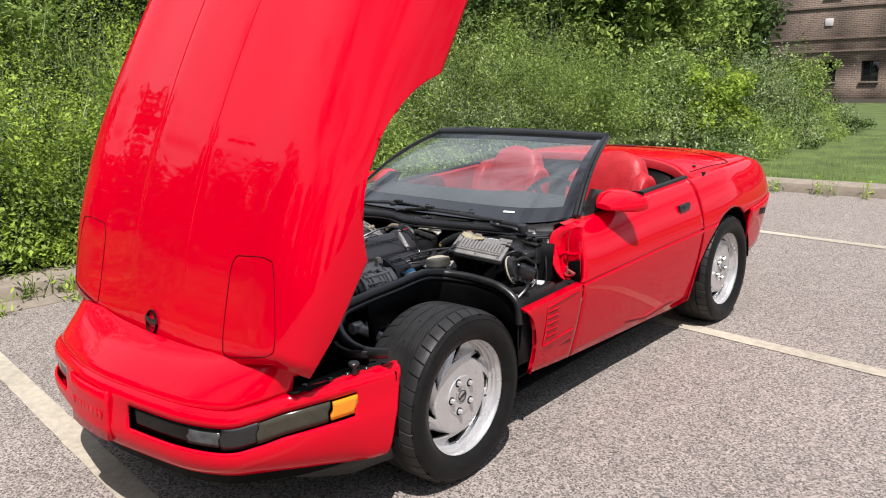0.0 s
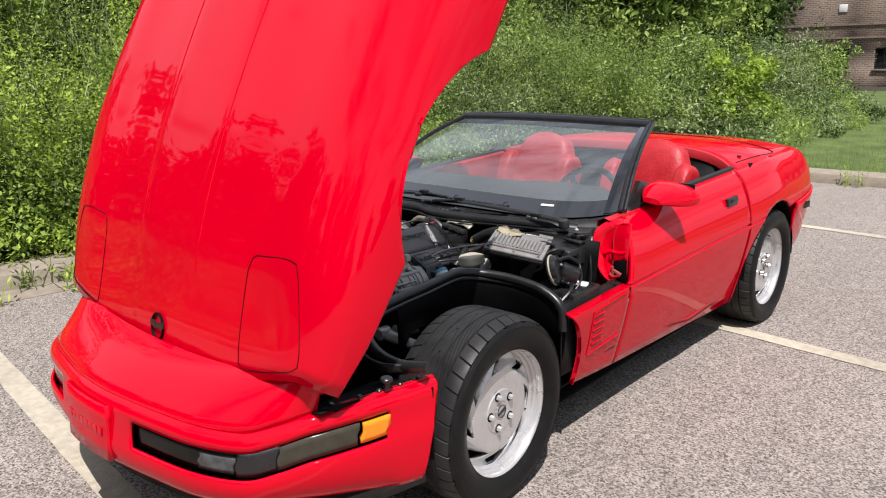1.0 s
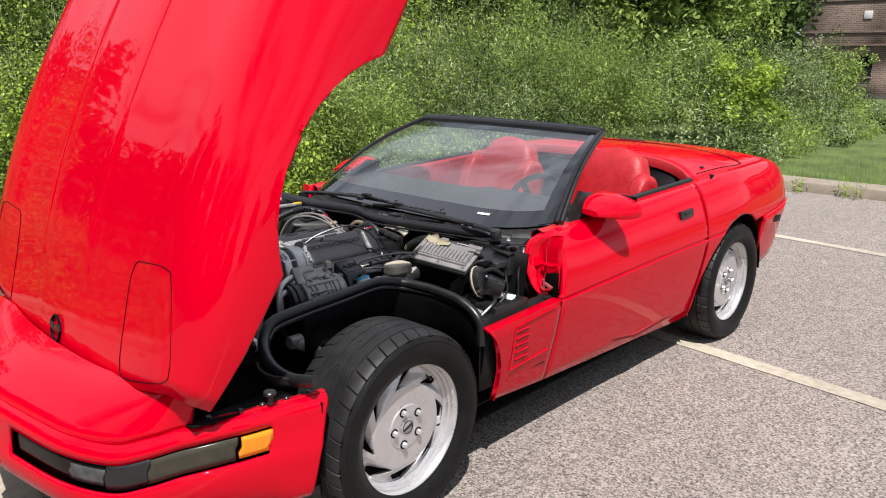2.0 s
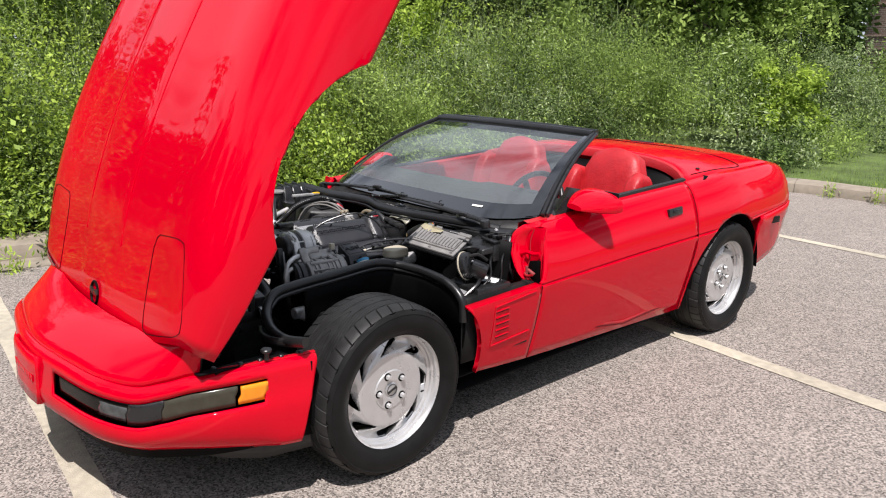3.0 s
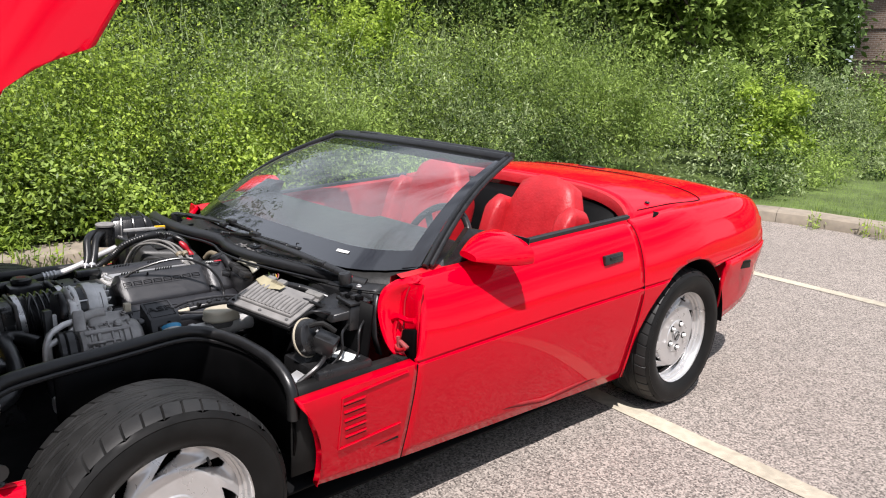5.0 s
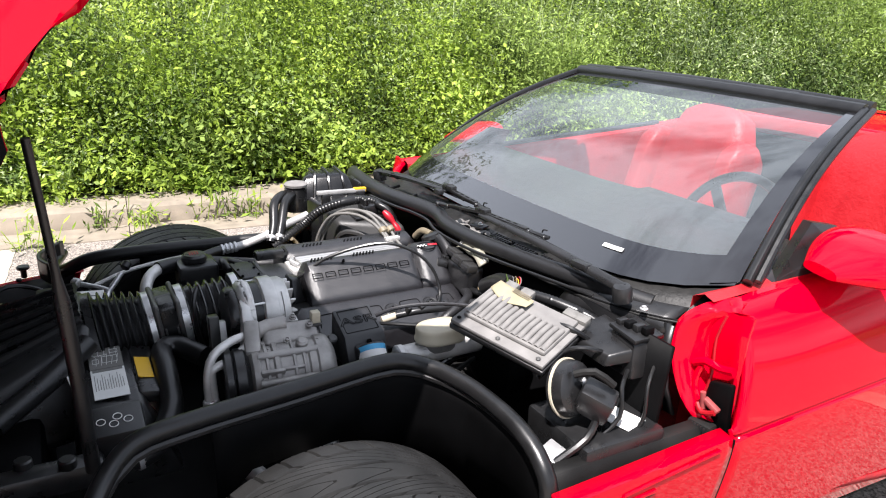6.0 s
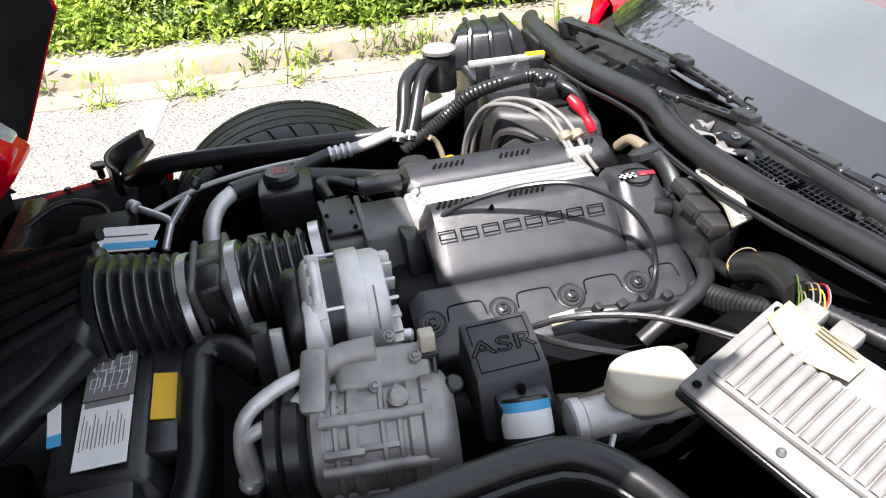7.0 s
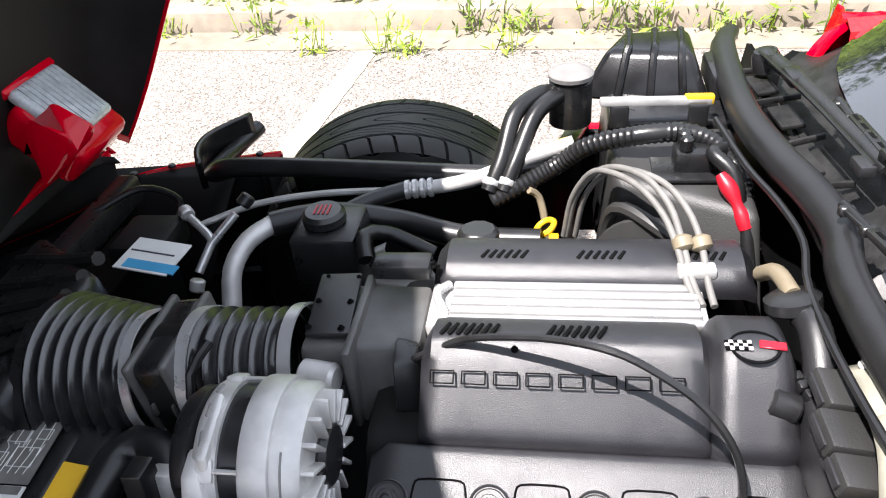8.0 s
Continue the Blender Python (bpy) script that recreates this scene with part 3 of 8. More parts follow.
def quarter(sgn):
    ys = sorted(set(list(np.linspace(2.041, 2.068, 3)) + [REAR[0] - REAR[2] * math.cos(math.pi * k / 40) for k in range(41)] + list(np.linspace(2.84, 3.36, 22))))
    rows = []
    for y in ys:
        low = max(SILL(y) if y < 2.6 else crease(2.75) + (y - 2.75) * 0.01, arch(y, *REAR))
        if y > 2.6:
            low = max(crease(y) - 0.004, arch(y, *REAR))
        rows.append(side_column(y, sgn, low))
    q = part("quarter_panel", sheet(rows, flip=sgn > 0), RED, car, "red rear quarter panel with a flared arch", solid=0.014)
    rows = []
    for y in [2.76 + 0.6 * k / 16 for k in range(17)]:
        c = crease(y) - 0.010
        lo = max(SILL(y), arch(y, *REAR))
        rows.append([Vector((sgn * (side(y, lo + (c - lo) * k / 8) + 0.004 + (0.006 if k > 5 else 0)), y, lo + (c - lo) * k / 8)) for k in range(9)])
    b = part("rear_bumper_side", sheet(rows, flip=sgn > 0), RED, car, solid=0.012)
    part("side_marker", box((0.012, 0.13, 0.042), (sgn * (side(2.97, 0.6) + 0.006), 2.97, 0.605), 0.004, turn=(2, 0, -sgn * 13)), SMOKE, b, "smoked rear side marker lamp")
    # wheel house
    rows = []
    for k in range(25):
        a = math.pi * k / 24
        y, z = REAR[0] - REAR[2] * math.cos(a), REAR[1] + REAR[2] * math.sin(a)
        rows.append([Vector((sgn * (0.87 - 0.04 * j), y, z + 0.004)) for j in range(9)])
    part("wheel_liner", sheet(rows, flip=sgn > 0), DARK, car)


def deck_z(x, y):
    """Rear deck between the shoulders."""
    s, w = S(y), side(y, S(y))
    top = s + smooth_curve([(2.0, 0.075), (2.5, 0.075), (3.0, 0.05), (3.36, 0.03)])(y)
    u = abs(x) / w
    return s + (top - s) * (1 - u ** 3.2)


def rear_deck():
    n = 30
    rows = []
    ys = list(np.linspace(0, 1, 26))
    for t in ys:
        row = []
        for k in range(n + 1):
            u = -1 + 2 * k / n
            y0 = 2.26 - 0.215 * abs(u) ** 5
            y = y0 + (3.36 - y0) * t
            w = side(y, S(y))
            row.append(Vector((u * w, y, deck_z(u * w, y) - 0.0005)))
        rows.append(row)
    d = part("rear_deck", sheet(rows), RED, car, "red rear deck over the folded top", solid=0.012)
    # lip curling down behind the seats
    rows = []
    for k in range(n + 1):
        u = -1 + 2 * k / n
        y0 = 2.26 - 0.215 * abs(u) ** 5
        w = side(y0, S(y0))
        p = Vector((u * w, y0, deck_z(u * w, y0)))
        rows.append([p, p + Vector((0, -0.02, -0.006)), p + Vector((0, -0.030, -0.025)), p + Vector((0, -0.032, -0.05)), p + Vector((0, -0.012, -0.055))])
    part("deck_waterfall", sheet(rows, flip=True), LEATHER, d, "red padded panel behind the seats")
    # near-black sheet whose colour stands for the shade behind the seats
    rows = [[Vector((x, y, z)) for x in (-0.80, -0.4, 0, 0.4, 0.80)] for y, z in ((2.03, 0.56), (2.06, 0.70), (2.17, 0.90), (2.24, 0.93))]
    part("storage_well", sheet(rows, flip=True), DARK, d, "sheet coloured dark as the shaded space behind the seats", solid=0.006)
    for s in (-1, 1):
        pts = []
        for y, x in ((2.17, 0.735), (2.4, 0.755), (2.6, 0.765), (2.69, 0.74), (2.73, 0.6), (2.75, 0.3), (2.75, 0.0)):
            pts.append((s * x, y, deck_z(x, y) + 0.0015))
        part("deck_seam", tube(pts, 0.0022, 6, 0.03), DARK, d)
        part("top_latch", drum(0.012, 0.008, (s * 0.705, 2.29, deck_z(0.705, 2.29)), (0, 0, 1)), BLACK, d)
    part("deck_vent", box((0.16, 0.05, 0.006), (-0.1, 2.95, deck_z(0.1, 2.95) + 0.002), 0.002), BLACK, d)
    # tail panel closing the end
    rows = []
    for k in range(n + 1):
        u = -1 + 2 * k / n
        w = side(3.36, S(3.36))
        top = Vector((u * w, 3.36, deck_z(u * w, 3.36)))
        bulge = 0.09 * (1 - u * u)
        rows.append([top, top + Vector((u * 0.03, 0.012 + bulge, -0.04)), Vector((u * side(3.36, 0.80), 3.366 + bulge, 0.80)), Vector((u * side(3.36, 0.72), 3.366 + bulge, 0.72)), Vector((u * side(3.36, 0.66), 3.366 + bulge, 0.66)), Vector((u * side(3.36, 0.56), 3.366 + bulge, 0.56)), Vector((u * side(3.36, 0.40), 3.35 + bulge, 0.40))])
    part("tail_panel", sheet(rows, flip=True), RED, car, "red tail panel", solid=0.01)


# nose: plan curve round the front, and its outline upwards
PLAN = spline([(0.858, -0.33, 0), (0.822, -0.50, 0), (0.797, -0.595, 0), (0.755, -0.695, 0), (0.690, -0.795, 0), (0.615, -0.885, 0), (0.48, -0.955, 0), (0.27, -0.998, 0), (0.10, -1.022, 0), (0, -1.026, 0)], 0.009)
PLAN = PLAN + [Vector((-p.x, p.y, 0)) for p in PLAN[-2::-1]]


def plan_out(i):
    d = PLAN[min(i + 1, len(PLAN) - 1)] - PLAN[max(i - 1, 0)]
    return Vector((-d.y, d.x, 0)).normalized()


FASCIA = [(0.255, -0.11), (0.272, -0.06), (0.295, -0.028), (0.33, -0.006), (0.375, 0.003), (0.415, 0.002), (0.430, -0.002), (0.508, -0.010), (0.525, -0.010), (0.542, -0.016), (0.552, -0.026), (0.555, -0.036), (0.560, -0.036)]


DIP = smooth_curve([(-1.04, -0.030), (-0.96, -0.040), (-0.87, -0.049), (-0.80, -0.036), (-0.72, -0.014), (-0.60, -0.003), (-0.31, 0.004)])


def fascia_z(p, z):
    """The bumper's upper edge dips from the fenders towards the middle."""
    return z + DIP(p.y) * min(max((z - 0.30) / 0.13, 0), 1)


def raked(i, k):
    """The plan's point and outward way at index i, slid rearwards by k of a lamp's height."""
    x = PLAN[i].x
    d = round(1 * min(max(k, 0), 1) * min(1, abs(x) / 0.5))
    j = min(max(i - d if x > 0 else i + d, 0), len(PLAN) - 1)
    return PLAN[j], plan_out(j)


def nose():
    rows = []
    for i, p in enumerate(PLAN):
        o = plan_out(i)
        t = min(max((p.y + 0.78) / 0.38, 0), 1)
        t = t * t * (3 - 2 * t)
        row = []
        for z, off in FASCIA:
            f = off * (1 - 0.85 * t) if z < 0.4 else off
            q, oq = raked(i, (z - 0.430) / 0.078)
            back = 0.065 * min(max((q.y + 0.50) / 0.17, 0), 1) * max(0, (0.545 - z) / 0.29)
            row.append(q + oq * f + Vector((-math.copysign(0.10, q.x) * back, -back, fascia_z(q, z))))
        rows.append(row)
    def lamp(i, j):
        x, y = abs(PLAN[i].x), PLAN[i].y
        return FASCIA[j][0] == 0.430 and x > 0.25 and y < -0.508
    fascia = part("front_fascia", sheet(rows, skip=lamp), RED, car, "red front bumper fascia with smoked lamps", solid=0.01)
    # lamp recess and lenses
    def strip(name, sel, off, mat, label, z0=0.430, z1=0.508, thick=0.0, par=None):
        for s in (1, -1):
            rr = []
            for i, p in enumerate(PLAN):
                if p.x * s > 0 and sel(abs(p.x), p.y):
                    row = []
                    for k in range(5):
                        z = z0 + (z1 - z0) * k / 4
                        q, o = raked(i, (z - 0.430) / 0.078)
                        row.append(q + o * off + Vector((0, 0, fascia_z(q, z))))
                    rr.append(row)
            ob = part(name, sheet(rr), mat, par or fascia, label, solid=thick)
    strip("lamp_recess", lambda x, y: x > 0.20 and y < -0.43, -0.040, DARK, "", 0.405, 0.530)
    strip("fog_lens", lambda x, y: 0.258 < x and y < -0.880, -0.018, SMOKE, "smoked fog lamp lens", 0.434, 0.505, 0.01)
    strip("fog_reflector", lambda x, y: 0.50 < x and y < -0.893, -0.0165, DIMLENS, "clear ribbed part of the lamp", 0.440, 0.488, 0.003)
    strip("lamp_pillar", lambda x, y: y > -0.893 and y < -0.798 and x > 0.5, -0.012, BLACK, "", 0.432, 0.506, 0.012)
    strip("cornering_lens", lambda x, y: y > -0.806 and y < -0.598, -0.008, OLIVE, "olive-grey cornering lamp lens", 0.436, 0.502, 0.01)
    strip("turn_lens", lambda x, y: y > -0.600 and y < -0.512, -0.006, AMBER, "amber turn signal lens", 0.440, 0.499, 0.012)
    # number plate panel
    rows = []
    for i, p in enumerate(PLAN):
        if abs(p.x) < 0.155:
            o = plan_out(i)
            rows.append([p + o * (0.012 - 0.002 * k + (-0.014 if abs(p.x) > 0.146 else 0)) + Vector((0, 0, 0.325 + 0.175 * k / 4)) for k in range(5)])
    panel = part("plate_panel", sheet(rows), RED, fascia, "smooth red plate panel with faint raised marks", solid=0.01)
    for k in range(8):
        x = -0.105 + 0.21 * k / 7
        y = -1.026 + 0.010 * (x / 0.25) ** 2
        part("raised_mark", box((0.020, 0.003, 0.026), (x, y - 0.0068, 0.412), 0.001), RED, panel)
    # top panel between fascia and hood
    rows = []
    top = []
    for i, p in enumerate(PLAN):
        if p.y < -0.70:
            o = plan_out(i)
            a = p + o * -0.034 + Vector((0, 0, fascia_z(p, 0.556)))
            e = Vector((p.x * 0.985 - math.copysign(0.004, p.x), hood_front(abs(p.x)) - 0.008, 0))
            e.z = hood_edge_z(abs(p.x)) - 0.004
            if e.y < a.y + 0.004:
                e.y = a.y + 0.004
            rows.append([a.lerp(e, k / 7) + Vector((0, 0, 0.018 * math.sin(math.pi * k / 7) * min(1, (e.y - a.y) / 0.2))) for k in range(8)] + [e + Vector((0, 0.012, -0.015))])
    part("nose_panel", sheet(rows), RED, car, "red nose panel in front of the hood", solid=0.01)
    # added dark sheet covers the panel's red inner face
    part("nose_lining", sheet([[p + Vector((-0.012 * math.copysign(1, p.x), 0.010, -0.018)) for p in row] for row in rows], flip=True), GRIME, car, "dark sheet added under the nose panel", solid=0.003)
    # black air dam under the nose
    rows = []
    for i, p in enumerate(PLAN):
        o = plan_out(i)
        t = min(max((p.y + 0.9) / 0.4, 0), 1)
        rows.append([p + o * (-0.08 - 0.16 * (1 - t)) + Vector((0, 0, z)) for z in (0.185, 0.23, 0.285)])
    part("air_dam", sheet(rows), RUBBER, car, "black rubber air dam", solid=0.01)
    # added black sheet keeps the bumper's red inner face out of sight
    rows = []
    for i, p in enumerate(PLAN[::4]):
        o = plan_out(i * 4)
        rows.append([p + o * -0.075 + Vector((0, 0, fascia_z(p, z) - 0.02)) for z in (0.26, 0.40, 0.545)])
    part("fascia_lining", sheet(rows, flip=True), DARK, fascia, "black sheet added inside the bumper", solid=0.008)
    for s in (1, -1):
        # fender tops with studs
        rows = []
        for y in np.linspace(-0.64, -0.332, 12):
            i = min(range(len(PLAN)), key=lambda k: abs(PLAN[k].y - y) + (0 if PLAN[k].x * s > 0 else 9))
            p, o = PLAN[i], plan_out(i)
            z = fascia_z(p, 0.556)
            rows.append([p + o * -0.034 + Vector((0, 0, z)), p + o * -0.05 + Vector((0, 0, z + 0.004)), p + o * -0.062 + Vector((0, 0, z - 0.004))])
        part("fender_flange", sheet(rows, flip=True), RED_DULL_SHADED, car)
        for k, y in enumerate((-0.66, -0.58, -0.51, -0.44, -0.38)):
            i = min(range(len(PLAN)), key=lambda q: abs(PLAN[q].y - y) + (0 if PLAN[q].x * s > 0 else 9))
            p = PLAN[i] + plan_out(i) * -0.045
            part("flange_clip", drum(0.009, 0.010, (p.x, p.y, fascia_z(p, 0.556) + 0.001), (0, 0, 1), 10), BLACK, car)
        p = Vector((s * 0.79, -0.487, 0.562))
        bm = drum(0.009, 0.03, p, (0, 0, 1), 12)
        drum(0.019, 0.012, p + Vector((0, 0, 0.028)), (0, 0, 1), 14, bm)
        part("hood_bumper", bm, RUBBER, car, "black rubber hood stop")


# hood, shaped shut and then tilted about its front hinge
HINGE, OPEN = Vector((0, -0.724, 0.599)), 57.5
TILT_M = Matrix.Translation(HINGE) @ pose(0, 0, 0, OPEN) @ Matrix.Translation(-HINGE)
CROWN = smooth_curve([(-0.80, 0.610), (-0.70, 0.660), (-0.55, 0.716), (-0.4, 0.768), (0.0, 0.855), (0.4, 0.900), (0.85, 0.925)])
HALF = smooth_curve([(-0.80, 0.770), (-0.69, 0.795), (-0.5, 0.845), (-0.3, 0.872), (0.0, 0.893), (0.4, 0.888), (0.85, 0.880)])
FOOT = smooth_curve([(-0.80, 0.560), (-0.69, 0.556), (-0.3, 0.582), (0.85, 0.602)])
SECTION = [(0, 1.0), (0.1, 1.0), (0.19, 0.998), (0.225, 0.982), (0.30, 0.975), (0.42, 0.958), (0.52, 0.950), (0.60, 0.953), (0.68, 0.962), (0.77, 0.955), (0.84, 0.915), (0.89, 0.845), (0.93, 0.74), (0.96, 0.60), (0.98, 0.43), (0.993, 0.22), (1.0, 0.0)]
SEC_U = np.linspace(0, 16, 641)


def eased(values):
    """A smooth table through the section's values, with its kinks worn away."""
    f = smooth_curve(list(enumerate(values)))
    out = []
    for u in SEC_U:
        w = min(0.85, u, 16 - u)
        out.append(sum(f(u + w * k / 4) * (1.2 - abs(k) / 4) for k in range(-4, 5)) / sum(1.2 - abs(k) / 4 for k in range(-4, 5)))
    return np.array(out)


TAB_X, TAB_Z = eased([s[0] for s in SECTION]), eased([s[1] for s in SECTION])


def SEC_X(i):
    return float(np.interp(i, SEC_U, TAB_X))


def SEC_Z(i):
    return float(np.interp(i, SEC_U, TAB_Z))



def hood_front(x):
    return -0.775 + 0.085 * min(abs(x) / 0.79, 1.0) ** 2.2


def hood_rear(x):
    return 0.615 + 0.145 * min(abs(x) / 0.87, 1) ** 2.0


def hood_arch(y):
    """The lower edge of the hood over the wheel."""
    v = 1 - ((y - FRONT[0]) / 0.442) ** 2
    return FRONT[1] + 0.392 * math.sqrt(v) if v > 0 else -1


def hood_point(i, y):
    """A point of the shut hood: i runs from the middle (0) to the lower edge (16)."""
    b, c, w = FOOT(y), CROWN(y), HALF(y)
    fx, fz = SEC_X(i), SEC_Z(i)
    lo = hood_arch(y)
    z = b + (c - b) * fz
    if z < lo:
        k0, k1 = 8.0, i
        for _ in range(16):
            k = (k0 + k1) / 2
            k0, k1 = (k0, k) if b + (c - b) * SEC_Z(k) < lo else (k, k1)
        fx, z = SEC_X(k0), lo
    return Vector((w * fx, y, z))


def hood_edge_z(x):
    y = hood_front(x)
    b, c, w = FOOT(y), CROWN(y), HALF(y)
    f = min(x / w, 1.0)
    best = min((abs(SEC_X(k / 4) - f), SEC_Z(k / 4)) for k in range(65))
    return b + (c - b) * best[1]


def hood():
    marks = [k / 6 for k in range(97)]
    ys = sorted(set(list(np.linspace(0, 1, 34)) + [(FRONT[0] + 0.442 * math.cos(math.pi * k / 44) + 0.70) / 1.4 for k in range(45)]))
    ys = [t for t in ys if 0 <= t <= 1]
    kept = [0.0]
    for t in ys:
        if t - kept[-1] > 0.008:
            kept.append(t)
    ys = kept[:-1] + [1.0]

    def grid(inset, drop):
        rows = []
        for t in ys:
            row = []
            for sgn, ms in ((-1, marks[:0:-1]), (1, marks)):
                for i in ms:
                    xa = 0.88 * SEC_X(i)
                    y0, y1 = hood_front(xa) + inset, hood_rear(xa) - inset
                    y = y0 + (y1 - y0) * t
                    p = hood_point(i, y)
                    row.append(TILT_M @ Vector((sgn * (p.x - inset * SEC_X(i)), p.y, p.z - drop * (1 - SEC_X(i) ** 6) - inset * 0)))
            rows.append(row)
        return rows
    shell = part("hood", sheet(grid(0, 0)), RED, car, "red clamshell hood tilted open", solid=0.010)
    part("hood_lining", sheet(grid(0.028, 0.03), flip=True), GRIME, shell, "black underside of the hood")

    def on(x, y, up=0.0):
        w = HALF(y)
        i = min(range(160), key=lambda k: abs(SEC_X(k / 10) - abs(x) / w)) / 10
        p = hood_point(i, y)
        return TILT_M @ Vector((x, y, p.z + up))
    for s in (1, -1):
        pts = [(0.485, -0.405), (0.64, -0.395), (0.68, -0.43), (0.715, -0.62), (0.70, -0.665), (0.63, -0.690), (0.53, -0.712), (0.475, -0.715), (0.455, -0.67), (0.455, -0.45)]
        loop = [on(s * x, y, 0.001) for x, y in pts]
        part("headlamp_gap", tube(loop + loop[:1], 0.0012, 6, 0.02), DARK, shell, "thin gap round the headlamp lid")
        for x0, x1 in ((0.185, 0.200),):
            part("hood_groove", tube([on(s * (x0 + (x1 - x0) * t), -0.50 + 1.1 * t, 0.0005) for t in np.linspace(0, 1, 9)], 0.0022, 6, 0.05), RED, shell)
        # pop-up lamp housing turned down under the hood
        LAMP_M = Matrix.Translation((-s * 0.053, -0.007, 0.037)) @ TILT_M
        b2 = box((0.178, 0.090, 0.158), (s * 0.640, -0.590, 0.590), 0.020, 3, turn=(-14, 0, 0))
        box((0.165, 0.03, 0.020), (s * 0.640, -0.528, 0.680), 0.006, 2, b2, turn=(-14, 0, 0))
        bmesh.ops.transform(b2, matrix=LAMP_M, verts=b2.verts)
        hh = part("headlamp_housing", b2, RED, shell, "red headlamp housing under the hood")
        b3 = box((0.150, 0.026, 0.138), (s * 0.640, -0.540, 0.606), 0.012, 3, turn=(-14, 0, 0))
        bmesh.ops.transform(b3, matrix=LAMP_M, verts=b3.verts)
        part("headlamp_lens", b3, LENS, hh, "ribbed clear headlamp lens")
        foot = [(-0.625, 0.825), (-0.550, 0.770), (-0.570, 0.735), (-0.665, 0.665), (-0.685, 0.735)]
        part("housing_foot", soften(hull([(s * x, y, z) for x in (0.470, 0.545) for y, z in foot]), 0.010), RED, hh)
        for k in range(9):
            b4 = box((0.0022, 0.004, 0.118), (s * (0.640 + 0.014 * (k - 4)), -0.5265, 0.606), 0.0006, 1, turn=(-14, 0, 0))
            bmesh.ops.transform(b4, matrix=LAMP_M, verts=b4.verts)
            part("lens_flute", b4, LENS, hh)
    # badge: ring with crossed flags
    c = on(0, -0.703, 0.0)
    nrm = (TILT_M.to_3x3() @ Vector((0, -0.42, 0.9))).normalized()
    q = nrm.to_track_quat("Z", "Y").to_matrix()
    ring = [c + nrm * 0.004 + q @ Vector((0.036 * math.cos(a), 0.043 * math.sin(a), 0)) for a in [2 * math.pi * k / 24 for k in range(25)]]
    badge = part("badge", tube(ring, 0.0045, 6, 0.01), DARK, shell, "dark ring badge with crossed flags")
    for s in (1, -1):
        b = box((0.045, 0.022, 0.006), (0, 0, 0), 0.002)
        bmesh.ops.transform(b, matrix=Matrix.Translation(c + nrm * 0.006 + q @ Vector((s * 0.020, 0.006, 0))) @ q.to_4x4() @ pose(0, 0, 0, 0, 0, s * 14), verts=b.verts)
        part("flag", b, BLACK, badge)
    # gas strut
    part("hood_strut", tube([(0.47, -0.37, 0.62), (0.49, -0.375, 0.85), (0.51, -0.385, 1.05), (0.525, -0.395, 1.22)], lambda t: 0.013 if t < 0.62 else 0.007, 10, 0.05), BLACK, car, "black hood support strut")


for sgn in (1, -1):
    fender(sgn), door(sgn), quarter(sgn)
rear_deck()
nose()
hood()


# windscreen
def ws_base(u):
    return Vector((0.745 * u, 0.708 + 0.03 * u * u + 0.175 * abs(u) ** 8, 0.846 + 0.02 * abs(u) ** 6))


def ws_top(u):
    return Vector((0.575 * u, 1.425 + 0.04 * u * u, 1.192 - 0.012 * u * u))


def ws(u, t, off=0.0):
    p = ws_base(u).lerp(ws_top(u), t) + Vector((0, -0.03, 0.045)) * math.sin(math.pi * t) * (1 - 0.3 * u * u)
    return p + Vector((0, -0.35, 0.9)) * off


def ws_strip(u0, u1, t0, t1, off=0.0, n=24, m=8):
    return sheet([[ws(u0 + (u1 - u0) * i / n, t0 + (t1 - t0) * j / m, off) for i in range(n + 1)] for j in range(m + 1)])


screen = part("windscreen", ws_strip(-0.985, 0.985, 0.115, 0.855), GLASS, car, "raked clear windscreen")
screen.visible_shadow = False
tint = part("shade_band", ws_strip(-0.985, 0.985, 0.855, 0.985), TINT, screen, "dark tinted band along the top")
part("glass_border", ws_strip(-0.985, 0.985, -0.01, 0.115), FRIT, screen, "black border along the base")
for s in (1, -1):
    part("glass_border", ws_strip(*sorted((s * 0.945, s * 0.99)), 0.0, 0.99, 0.002, 3, 16), FRIT, screen)
    pts = [ws(s, t, 0.0) for t in np.linspace(0.0, 1.0, 12)]
    part("pillar", tube(pts, 0.015, 10, 0.05, flat=0.75), RUBBER, screen, "black windscreen pillar")
    part("pillar_trim", tube([p + Vector((s * 0.013, 0.016, 0.003)) for p in pts], 0.009, 8, 0.05), BLACK, screen)
bm = tube([ws(u, 1.0) for u in np.linspace(-1, 1, 15)], 0.022, 10, 0.05, flat=0.8)
tube([ws(u, 1.0) + Vector((0, 0.035, 0.006)) for u in np.linspace(-1, 1, 15)], 0.020, 10, 0.05, bm=bm, flat=0.7)
part("header_rail", bm, RUBBER, screen, "black rail along the top of the windscreen")
part("header_latch", box((0.12, 0.05, 0.02), (-0.30, 1.47, 1.205), 0.008), BLACK, screen)
part("header_latch", box((0.16, 0.05, 0.012), (0.30, 1.475, 1.200), 0.005), BLACK, screen)
part("inspection_sticker", ws_strip(0.61, 0.69, 0.064, 0.078, 0.003, 4, 2), PAPER, screen, "narrow white sticker on the glass")


# wheels
def sweep(u):
    """How far the tread's long grooves lean round the tyre, from its middle to its shoulder."""
    return 0.95 * min(u / 0.62, 1.0) ** 1.1 + 0.10 * max(0, u - 0.62)


